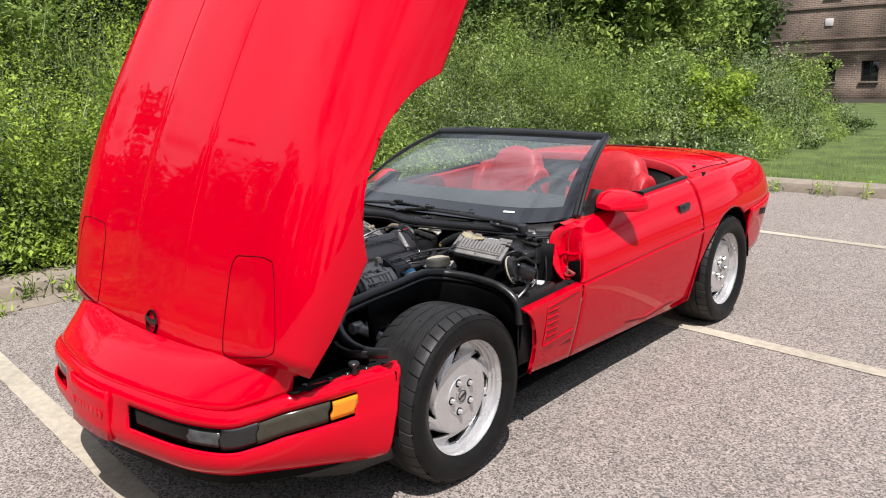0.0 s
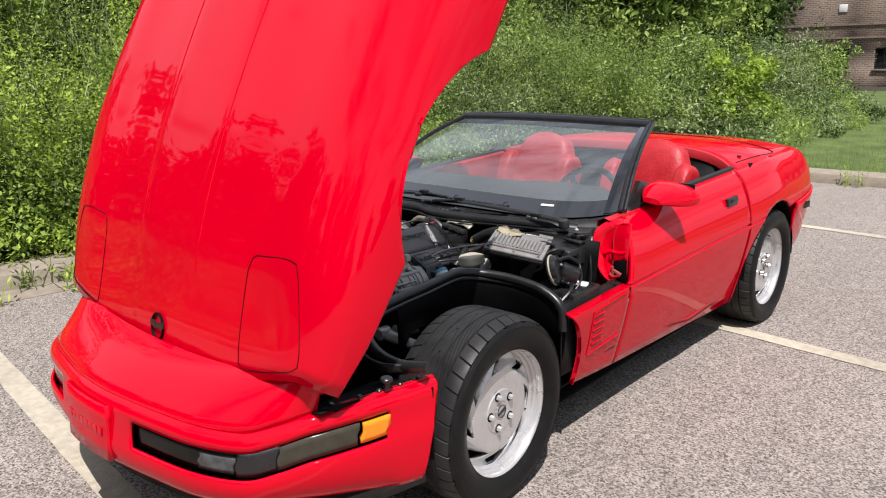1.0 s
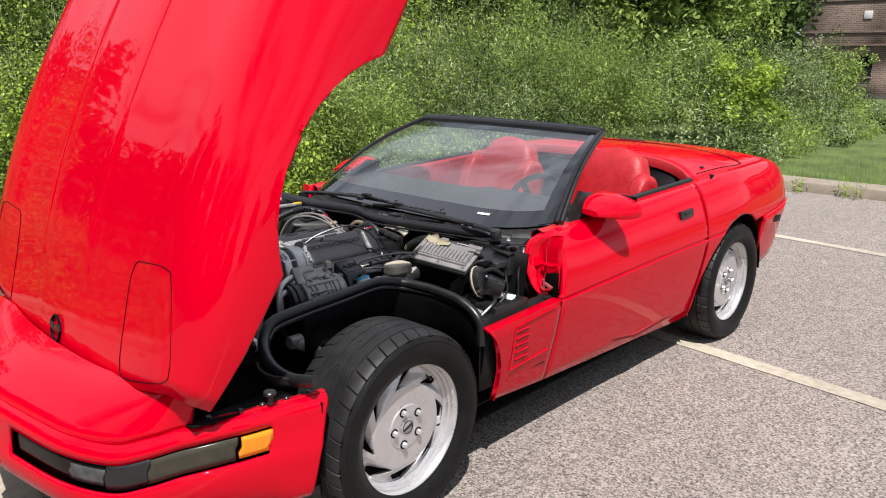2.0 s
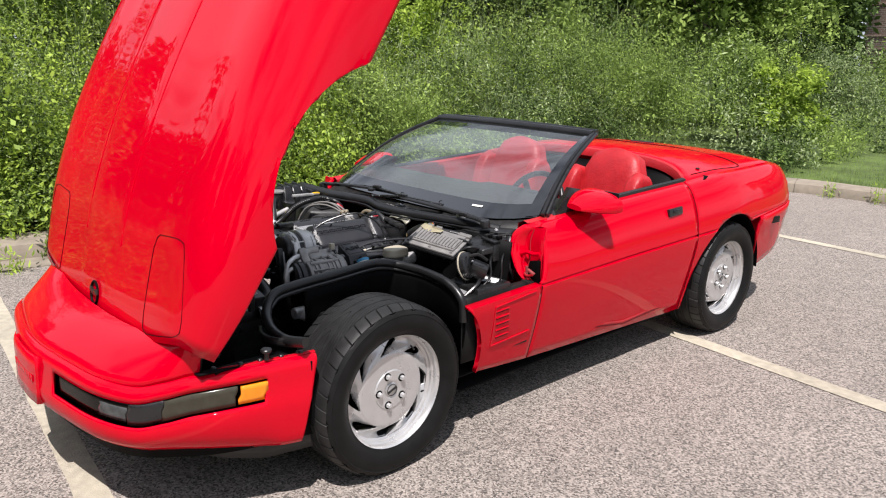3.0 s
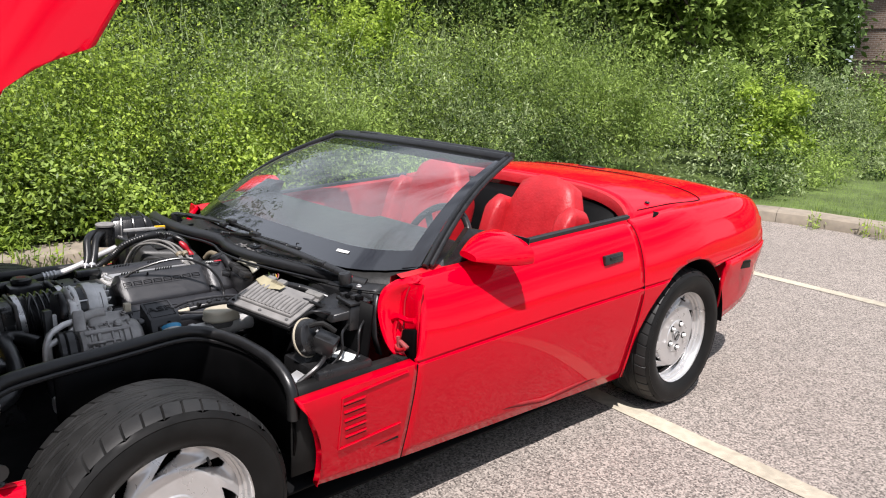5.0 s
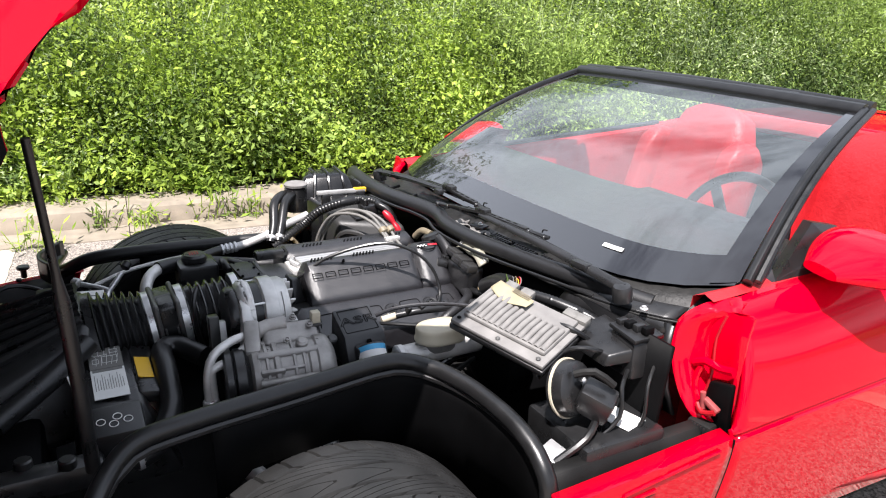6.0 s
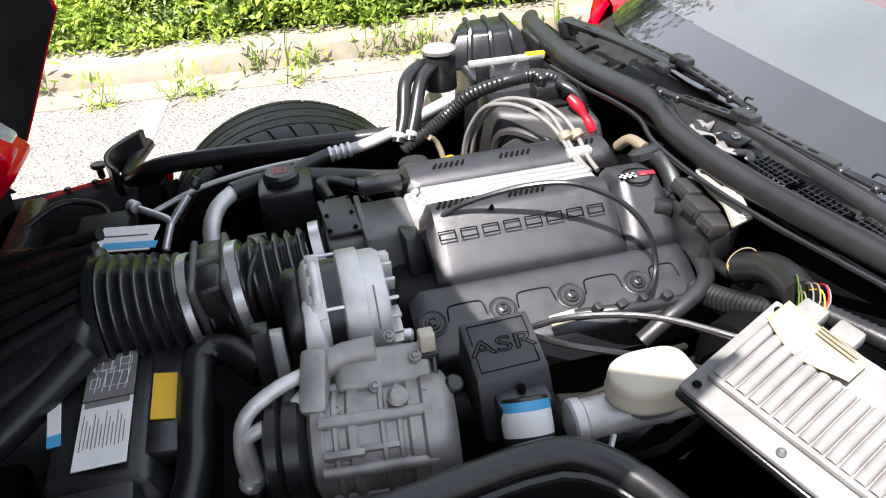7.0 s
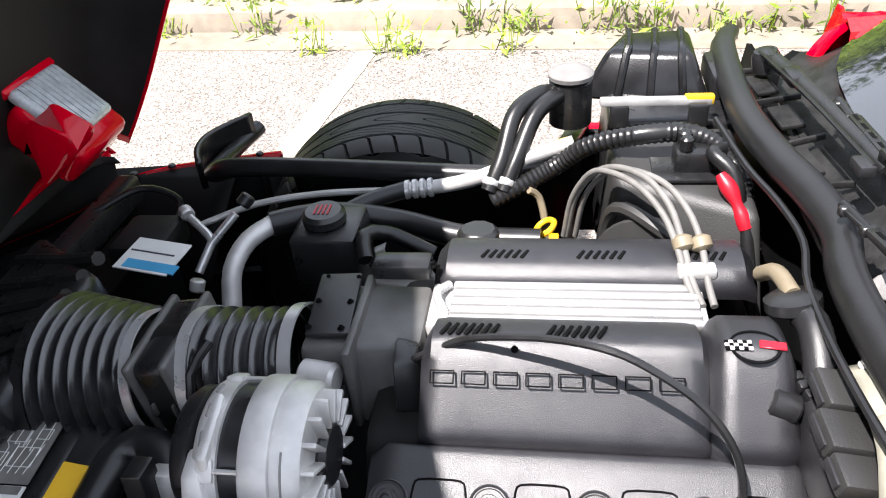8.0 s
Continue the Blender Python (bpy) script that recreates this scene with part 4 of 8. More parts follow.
def wheel():
    R = 0.333
    w = thing("wheel", "", "")
    prof = [(0.220, -0.118), (0.232, -0.124), (0.236, -0.128), (0.262, -0.139), (0.285, -0.1395), (0.300, -0.135), (0.303, -0.1365), (0.309, -0.132), (0.3125, -0.129)]
    rows = []
    NT, NJ = 600, 62
    CIRC = (13, 24, 37, 48)
    for k in range(NT):
        row = [(r, h, sweep(1)) for r, h in prof]
        for j in range(NJ):
            h = -0.125 + 0.250 * j / (NJ - 1)
            u = abs(h) / 0.125
            r = R - 0.014 * u ** 5
            deep = 0.0
            if j in CIRC:
                deep = 0.008
            elif u > 0.60 and k % 15 == 0:
                deep = 0.007
            elif u < 0.55 and k % 30 == 0:
                deep = 0.0075
            elif 0.25 < u < 0.55 and k % 30 == 15:
                deep = 0.005
            row.append((r - deep, h, sweep(u)))
        row += [(r, -h, sweep(1)) for r, h in reversed(prof)]
        ring = []
        for r, h, lean in row:
            a = 2 * math.pi * k / NT + lean
            ring.append(Vector((h, r * math.cos(a), r * math.sin(a))))
        rows.append(ring)
    rows.append(rows[0])
    flank = len(prof)
    def is_flank(i, j):
        return j < flank or j >= flank + NJ - 1
    tyre = part("tyre", sheet(rows, skip=is_flank), TYRE, w, "black tyre with deep slanted tread", sharp=20)
    part("sidewall", sheet(rows[::6] + rows[:1], skip=lambda i, j: not is_flank(i, j)), SIDEWALL, tyre, "smooth black sidewall")
    def turned(pr, n=64, bm=None):
        return lathe([(r, h) for r, h in pr], (0, 0, 0), (1, 0, 0), n, bm, False)
    rim = part("rim", turned([(0.197, 0.066), (0.203, 0.071), (0.207, 0.073), (0.208, 0.083), (0.214, 0.088), (0.2155, 0.099), (0.2195, 0.108), (0.2265, 0.114), (0.230, 0.110), (0.226, 0.100)]), RIM, w, "bright machined alloy rim with turbine slots")
    # barrel colour holds brake dust and the shade seen through the slots
    part("barrel", turned([(0.205, -0.10), (0.196, -0.03), (0.195, 0.045), (0.197, 0.066)]), DUST_SHADE, rim, "barrel darkened for brake dust and slot shade")
    R0, R1 = 0.147, 0.196
    NA, rs = 480, [0.024, 0.040, 0.060, 0.074, 0.078, 0.083, 0.100, 0.125, 0.140, 0.1445] + [R0 + 0.00175 * k for k in range(29)] + [0.199]
    def phase(j, r):
        """The way out along a blade and the way round from slot to slot."""
        t = min(max((r - R0) / (R1 - R0), 0), 1)
        ph = -j / NA * 8 - 0.62 * t + 0.12 * t * t
        return t, ph - math.floor(ph)
    def mouth(t):
        return 0.40 * math.sin(math.pi * min(max(0.06 + 0.84 * t, 0), 1)) ** 0.75
    def hole(j, i):
        r = (rs[i] + rs[i + 1]) / 2
        t, ph = phase(j + 0.5, r)
        return R0 + 0.001 < r < R1 - 0.003 and ph < mouth(t)
    rows = []
    for j in range(NA + 1):
        a = 2 * math.pi * j / NA
        row = []
        for r in rs:
            t, ph = phase(j, r)
            h = 0.0905 if r < 0.076 else 0.0865 + 0.0015 * (r - 0.078) / 0.065
            if r > 0.142:
                h = 0.0885 - 0.003 * min((r - 0.142) / 0.005, 1)
            if r > R0:
                m = mouth(t)
                scoop = max(0.0, 1 - max(ph - m, 0) / 0.42) ** 1.4 if ph >= m else 1.0
                h -= 0.017 * t ** 1.3 + 0.024 * scoop * math.sin(math.pi * min(0.12 + 0.80 * t, 1))
            row.append(Vector((h, r * math.cos(a), r * math.sin(a))))
        rows.append(row)
    part("spoke_face", sheet(rows, skip=hole), RIM, rim, "slotted alloy face with a broad polished disc", solid=0.010, sharp=34)
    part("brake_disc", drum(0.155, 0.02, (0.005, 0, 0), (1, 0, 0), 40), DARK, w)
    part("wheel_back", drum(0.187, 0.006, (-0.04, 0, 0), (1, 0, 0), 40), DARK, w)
    cap = part("centre_cap", lathe([(0.029, 0.070), (0.029, 0.0915), (0.027, 0.0930), (0.0001, 0.0935)], (0, 0, 0), (1, 0, 0), 28), ALLOY, w, "alloy centre cap with a dark emblem")
    part("cap_emblem", lathe([(0.0235, 0.0925), (0.0230, 0.0950), (0.0215, 0.0950), (0.0210, 0.0925)], (0, 0, 0), (1, 0, 0), 24), BLACK, cap)
    part("cap_emblem", box((0.004, 0.040, 0.009), (0.0940, 0, 0), 0.001), BLACK, cap)
    for k in range(5):
        a = 2 * math.pi * k / 5 + 0.3
        y, z = 0.060 * math.cos(a), 0.060 * math.sin(a)
        part("lug_well", lathe([(0.0155, 0.0885), (0.0155, 0.0918), (0.0135, 0.0918), (0.0001, 0.0908)], (0, y, z), (1, 0, 0), 16), DARK, rim)
        part("lug_nut", lathe([(0.0105, 0.080), (0.0105, 0.101), (0.008, 0.106), (0.0001, 0.107)], (0, y, z), (1, 0, 0), 6), STEEL, w, "bright lug nut")
    part("valve", tube([(0.07, 0.150, 0.10), (0.10, 0.142, 0.095)], 0.004, 8, 0.01), BLACK, rim)
    w.parent = car
    return w


base_wheel = wheel()
base_wheel["label"] = "alloy wheel with a black tyre"
base_wheel.matrix_basis = pose(0.738, 0, 0.326, 20, 0, 1.5)
for x, y, rz in ((0.752, 2.443, 0), (-0.765, -0.035, 184), (-0.752, 2.443, 180)):
    copy_thing(base_wheel, pose(x, y, 0.334 if y < 1 else 0.326, 47 if rz == 0 else 10, 0, rz)).parent = car


# cabin
def cabin():
    rows = [[Vector((x, y, 0.19)) for x in (-0.78, -0.4, 0, 0.4, 0.78)] for y in (0.38, 1.0, 1.6, 2.04)]
    part("underbody", sheet(rows), DARK, car, "black underbody", solid=0.01)
    rows = []
    for y, z in ((0.80, 0.62), (1.0, 0.32), (1.5, 0.24), (1.95, 0.26), (2.1, 0.50), (2.2, 0.80)):
        rows.append([Vector((x, y, z)) for x in (-0.82, -0.4, 0, 0.4, 0.82)])
    part("cabin_floor", sheet(rows, flip=True), CARPET, car, "red carpet on the cabin floor", solid=0.02)
    rows = []
    for x in np.linspace(-0.75, 0.75, 25):
        f = 0.76 + 0.05 * (abs(x) / 0.75) ** 2 + 0.16 * (abs(x) / 0.75) ** 8
        hump = 0.02 * math.exp(-((x - 0.30) / 0.2) ** 2)
        rows.append([Vector((x, f, 0.845)), Vector((x, f + 0.12, 0.872)), Vector((x, 1.17, 0.885 + hump)), Vector((x, 1.23, 0.865 + hump)), Vector((x, 1.25, 0.80)), Vector((x, 1.22, 0.62)), Vector((x, 1.10, 0.50))])
    dash = part("dashboard", sheet(rows, flip=False), GREY, car, "dark grey padded dashboard", solid=0.01)
    part("instrument_hood", box((0.40, 0.10, 0.06), (0.30, 1.18, 0.875), 0.02), GREY, dash)
    c = part("centre_console", box((0.22, 0.85, 0.20), (0, 1.62, 0.50), 0.03), LEATHER, car, "red leather centre console")
    part("gear_lever", tube([(0.0, 1.42, 0.58), (0.0, 1.43, 0.70)], 0.012, 8, 0.03), BLACK, c)
    # steering wheel
    m = Matrix.Translation((0.300, 1.355, 0.785)) @ pose(0, 0, 0, 64)
    ring = [m @ Vector((0.185 * math.cos(a), 0.185 * math.sin(a), 0)) for a in [2 * math.pi * k / 32 for k in range(33)]]
    sw = part("steering_wheel", tube(ring, 0.015, 10, 0.03), BLACK, car, "black leather steering wheel")
    b = drum(0.07, 0.04, (0, 0, -0.03), (0, 0, 1), 24, bevel=0.012)
    for a in (0, 2.3, -2.3 + math.pi * 2, math.pi):
        box((0.13, 0.035, 0.012), (0.115 * math.cos(a), 0.115 * math.sin(a), -0.01), 0.005, bm=b, turn=(0, 0, math.degrees(a)))
    bmesh.ops.transform(b, matrix=m, verts=b.verts)
    part("wheel_hub", b, BLACK, sw)
    for s in (1, -1):
        seat(0.365 * s)


def pad(w, h, d, puff=0.02, n=14, round_=0.5):
    """A cushion: width, height, depth, rounded at the edges, in its own axes (x, z up, y forward)."""
    bm = bmesh.new()
    bmesh.ops.create_cube(bm, size=1.0)
    bmesh.ops.subdivide_edges(bm, edges=bm.edges[:], cuts=n, use_grid_fill=True)
    for v in bm.verts:
        p = v.co * 2
        q = Vector((p.x * math.sqrt(max(0, 1 - p.z * p.z * round_ * 0.5)), p.y, p.z * math.sqrt(max(0, 1 - p.x * p.x * round_ * 0.5))))
        e = max(abs(p.x), abs(p.z))
        y = q.y * (1 - 0.55 * e ** 5) + puff * (1 - e * e) * (1 if p.y > 0 else 0.3) / d * math.copysign(1, p.y)
        v.co = Vector((q.x * w / 2, y * d / 2, q.z * h / 2))
    return bm


def seat(x):
    s = part("seat_base", pad(0.52, 0.16, 0.52), LEATHER, None, "red leather bucket seat", sharp=60)
    s.name = "bucket_seat"
    s.parent = car
    s.matrix_basis = pose(x, 1.68, 0.46, 8)
    def sub(name, bm, m, mat=LEATHER, label=""):
        bmesh.ops.transform(bm, matrix=s.matrix_basis.inverted() @ m, verts=bm.verts)
        return part(name, bm, mat, s, label, sharp=60)
    back = pad(0.47, 0.64, 0.15, 0.02)
    for v in back.verts:
        up = max(0, v.co.z / 0.32)
        v.co.x *= 1 - 0.34 * up ** 1.6
    sub("backrest", back, pose(x, 1.935, 0.745, -17), LEATHER, "red leather backrest with a narrow headrest")
    for k in (-1, 1):
        sub("side_bolster", pad(0.10, 0.50, 0.20, 0.02), pose(x + k * 0.21, 1.87, 0.70, -17, 0, 0))
        sub("thigh_bolster", pad(0.10, 0.15, 0.50, 0.02), pose(x + k * 0.22, 1.66, 0.52, 6))
    for j in range(6):
        sub("stitched_rib", pad(0.28, 0.052, 0.05, 0.01), pose(x, 1.862 + 0.018 * j, 0.58 + 0.055 * j, -17))
    for j in range(5):
        sub("stitched_rib", pad(0.30, 0.05, 0.075, 0.01, 8), pose(x, 1.50 + 0.075 * j, 0.535 - 0.012 * j, 8))


cabin()
# ---- engine bay ----
def profile_run(points, y0, y1, n=8, round_end=0.0):
    """A moulding with a cross-section (x, z) run along the car from y0 to y1, ends closed."""
    pts = spline([(x, 0, z) for x, z in points], 0.008)
    cx, cz = sum(p.x for p in pts) / len(pts), min(p.z for p in pts)
    rows = []
    for k in range(n + 1):
        t = k / n
        e = max(0, 1 - min(t, 1 - t) * (y1 - y0) / 0.018) if round_end else 0
        rows.append([Vector((p.x + (cx - p.x) * 0.10 * e * e, y0 + (y1 - y0) * t, p.z - (p.z - cz) * round_end * e * e)) for p in pts])
    bm = sheet(rows)
    for row in (rows[0], rows[-1][::-1]):
        bm.faces.new([bm.verts.new(p) for p in row])
    bmesh.ops.recalc_face_normals(bm, faces=bm.faces)
    return bm


def bolt(at, parent, r=0.008, axis=(0, 0, 1), mat=None, h=0.008):
    b = drum(r, h * 0.5, at, axis, 14, bevel=0.001)
    lathe([(r * 0.65, h * 0.45), (r * 0.65, h), (r * 0.45, h * 1.1), (r * 0.4, h * 0.8), (0.0001, h * 0.8)], at, axis, 6, b)
    return part("bolt", b, mat or STEEL, parent)


def bay():
    rows = []
    for y, z in ((-0.70, 0.50), (-0.66, 0.30), (-0.2, 0.24), (0.5, 0.26), (0.62, 0.40), (0.655, 0.72), (0.665, 0.79)):
        k = 0.84 if y < -0.3 else 1.0
        rows.append([Vector((x * k, y, z)) for x in (-0.80, -0.5, 0, 0.5, 0.80)])
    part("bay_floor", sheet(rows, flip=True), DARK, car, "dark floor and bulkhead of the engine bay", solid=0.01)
    for s in (1, -1):
        seal_pts = [(s * x, y, z) for x, y, z in ((0.845, -0.372, 0.612), (0.76, -0.398, 0.603), (0.66, -0.396, 0.613), (0.575, -0.366, 0.645), (0.525, -0.305, 0.685), (0.508, -0.20, 0.696), (0.485, 0.0, 0.700), (0.462, 0.17, 0.703), (0.470, 0.235, 0.700), (0.52, 0.285, 0.693), (0.62, 0.325, 0.683), (0.75, 0.348, 0.658), (0.830, 0.352, 0.605), (0.84, 0.352, 0.52))]
        house = bmesh.new()
        top = spline(seal_pts, 0.03)
        rows = [[p + Vector((0, 0, -0.005)) for p in top], [Vector((p.x + s * 0.01, p.y, p.z - 0.05)) for p in top], [Vector((p.x + (0.02 if abs(p.x) < 0.6 else 0) * s, p.y, 0.40 + 0.17 * max(0, 1 - max(abs(p.y - 0.0) - 0.12, 0) / 0.10))) for p in top]]
        rows = [r[14:] for r in rows]
        # black liner darkened further: the well's shade is in its colour
        wh = part("wheel_house", sheet(rows, bm=house), DARK, car, "black inner wheel house darkened further for its shade", solid=0.008, offset=0)
        rim = bmesh.new()
        tube(seal_pts, 0.018, 12, 0.02, rim)
        part("weather_strip", rim, RUBBER, wh, "thick black rubber weather strip", sharp=60)
        flap = spline([(s * 0.60, -0.405, 0.63), (s * 0.66, -0.432, 0.632), (s * 0.72, -0.435, 0.632), (s * 0.765, -0.41, 0.634), (s * 0.815, -0.370, 0.636)], 0.02)
        tall = (-0.035, -0.01, 0.022, 0.026) if s < 0 else (-0.05, -0.04, -0.03, -0.022)
        part("strip_end", sheet([[p + Vector((0, 0, z)) for p in flap] for z in tall]), RUBBER, wh, "wide flat end of the weather strip", solid=0.012, offset=0)
        part("strip_lip", tube([Vector(p) + Vector((s * 0.014, 0, -0.02)) for p in seal_pts[2:-1]], 0.008, 8, 0.03), RUBBER, wh)
        # suspension arm and bracket
        arm = part("control_arm", tube([(s * 0.385, -0.120, 0.535), (s * 0.47, -0.075, 0.505), (s * 0.60, 0.0, 0.475)], lambda t: 0.022 - 0.006 * t, 10, 0.03, flat=0.7), CAST, car, "grey forged suspension arm")
        part("arm_leg", tube([(s * 0.39, 0.10, 0.50), (s * 0.48, 0.05, 0.49), (s * 0.60, 0.0, 0.475)], 0.016, 8, 0.03), CAST, arm)
        part("arm_pivot", drum(0.024, 0.05, (s * 0.385, -0.145, 0.535), (0, 1, 0), 18), CAST, arm)
        part("damper", tube([(s * 0.60, 0.02, 0.30), (s * 0.45, 0.02, 0.56)], 0.026, 12, 0.05), DARK, car)
        part("shock_bracket", soften(hull([(s * 0.365, -0.070, 0.512), (s * 0.425, -0.070, 0.512), (s * 0.425, 0.070, 0.500), (s * 0.365, 0.070, 0.500), (s * 0.370, -0.060, 0.545), (s * 0.420, -0.060, 0.538), (s * 0.420, 0.060, 0.528), (s * 0.370, 0.060, 0.534)]), 0.006), CAST, car, "grey cast shock tower bracket")
        rows = [[Vector((s * 0.835, y, z)) for z in (0.34, 0.45, 0.58)] + [Vector((s * 0.822, y, 0.600)), Vector((s * 0.800, y, 0.604))] for y in np.linspace(0.345, 0.74, 6)]
        part("inner_fender", sheet(rows, flip=s < 0), GRIME, car, "dusty black inner fender panel", solid=0.006)
        # front corner filler
        rows = []
        for y in np.linspace(-0.70, -0.40, 8):
            rows.append([Vector((s * (0.755 + 0.10 * (y + 0.7)), y, 0.552)), Vector((s * 0.72, y, 0.545)), Vector((s * 0.62, y, 0.50)), Vector((s * 0.50, y, 0.42))])
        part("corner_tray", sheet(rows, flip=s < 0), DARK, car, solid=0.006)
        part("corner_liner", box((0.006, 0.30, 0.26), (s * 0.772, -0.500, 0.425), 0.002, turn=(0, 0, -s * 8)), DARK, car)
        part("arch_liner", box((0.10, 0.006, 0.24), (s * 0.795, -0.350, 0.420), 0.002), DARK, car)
        # hinge pocket between bay and door: a rounded red flange round a hollow with the hinge in it
        flange = spline([(s * 0.780, 0.862, 0.846), (s * 0.750, 0.790, 0.832), (s * 0.727, 0.748, 0.795), (s * 0.728, 0.738, 0.745), (s * 0.742, 0.738, 0.695), (s * 0.765, 0.744, 0.645), (s * 0.800, 0.752, 0.608)], 0.018)
        rows = []
        for q in flange:
            x0, z = abs(q.x), q.z
            back = 0.805 + 0.25 * max(0, z - 0.79)
            rows.append([Vector((s * x, y, z + dz)) for x, y, dz in ((x0 - 0.010, q.y + 0.020, 0.002), (x0 - 0.006, q.y + 0.004, 0.004), (x0, q.y - 0.003, 0.0), (x0 + 0.010, q.y + 0.004, -0.004), (x0 + 0.020, q.y + 0.5 * (back - q.y), -0.006), (x0 + 0.034, back, -0.006), (max(x0 + 0.06, 0.820), back + 0.006, -0.004), (max(x0 + 0.07, 0.850), back + 0.002, -0.004))])
        hp = part("hinge_pillar", sheet(rows, flip=s > 0), RED, car, "red hinge pillar hollowed out beside the door", solid=0.006, offset=0)
        # solid near-black block in place of a shaded hole
        part("pocket_shade", soften(hull([(s * 0.785, 0.775, 0.590), (s * 0.852, 0.785, 0.590), (s * 0.852, 0.80, 0.590), (s * 0.780, 0.80, 0.590), (s * 0.800, 0.775, 0.690), (s * 0.850, 0.785, 0.700), (s * 0.850, 0.80, 0.700), (s * 0.800, 0.80, 0.690)]), 0.006), DARK, hp, "black block painted as the shaded hole behind the hinge")
        part("pocket_ridge", tube([(s * 0.760, 0.770, 0.715), (s * 0.785, 0.776, 0.728), (s * 0.815, 0.785, 0.722), (s * 0.845, 0.790, 0.728)], 0.009, 8, 0.015), RED, hp)
        part("pocket_ridge", tube([(s * 0.775, 0.775, 0.715), (s * 0.770, 0.768, 0.675), (s * 0.785, 0.768, 0.640)], 0.007, 8, 0.015), RED, hp)
        part("pocket_seam", tube([(s * 0.790, 0.812, 0.825), (s * 0.782, 0.800, 0.775), (s * 0.792, 0.790, 0.700), (s * 0.790, 0.776, 0.650)], 0.003, 6, 0.02), RED_DULL_SHADED, hp)
        hg = part("hinge", box((0.040, 0.016, 0.012), (s * 0.824, 0.764, 0.648), 0.004, turn=(0, s * 25, s * 10)), ROSY, hp, "worn pink hinge leaf")
        part("hinge_pin", tube([(s * 0.808, 0.758, 0.635), (s * 0.806, 0.756, 0.672)], 0.006, 10, 0.02), ROSY, hg)
        part("hinge_spring", tube([(s * 0.795, 0.757, 0.640), (s * 0.815, 0.750, 0.630), (s * 0.840, 0.757, 0.640)], 0.006, 8, 0.01), RED_DULL_SHADED, hg)
        part("fender_stay", box((0.055, 0.030, 0.040), (s * 0.818, 0.752, 0.592), 0.006, turn=(0, 0, s * 8)), GRIME, hp, "dusty black fender stay")
        for k in range(6):
            part("stay_rib", box((0.004, 0.006, 0.034), (s * (0.798 + 0.008 * k), 0.736, 0.592), 0.001, turn=(0, 0, s * 8)), BLACK, hp)
        part("pillar_strap", sheet([[Vector((s * (x + o), y, z)) for x, y, z in ((0.700, 0.735, 0.790), (0.705, 0.722, 0.730), (0.722, 0.715, 0.660), (0.742, 0.722, 0.605))] for o in (0.0, 0.012, 0.026)]), RUBBER, hp, "black rubber strap beside the pillar", solid=0.006, offset=0)
    # radiator support and shroud
    part("radiator_support", box((1.30, 0.05, 0.06), (0, -0.60, 0.575), 0.012), BLACK, car, "black radiator support beam")
    part("radiator_shroud", box((1.0, 0.10, 0.30), (0, -0.50, 0.43), 0.02), DARK, car)
    r = box((0.05, 0.30, 0.05), (0.42, -0.50, 0.59), 0.01)
    part("support_rail", r, BLACK, car)
    for k in range(4):
        part("rail_clip", drum(0.016, 0.02, (0.40 + 0.03 * (k % 2), -0.62 + 0.07 * k, 0.61), (0, 0, 1), 12), RUBBER, car)


bay()


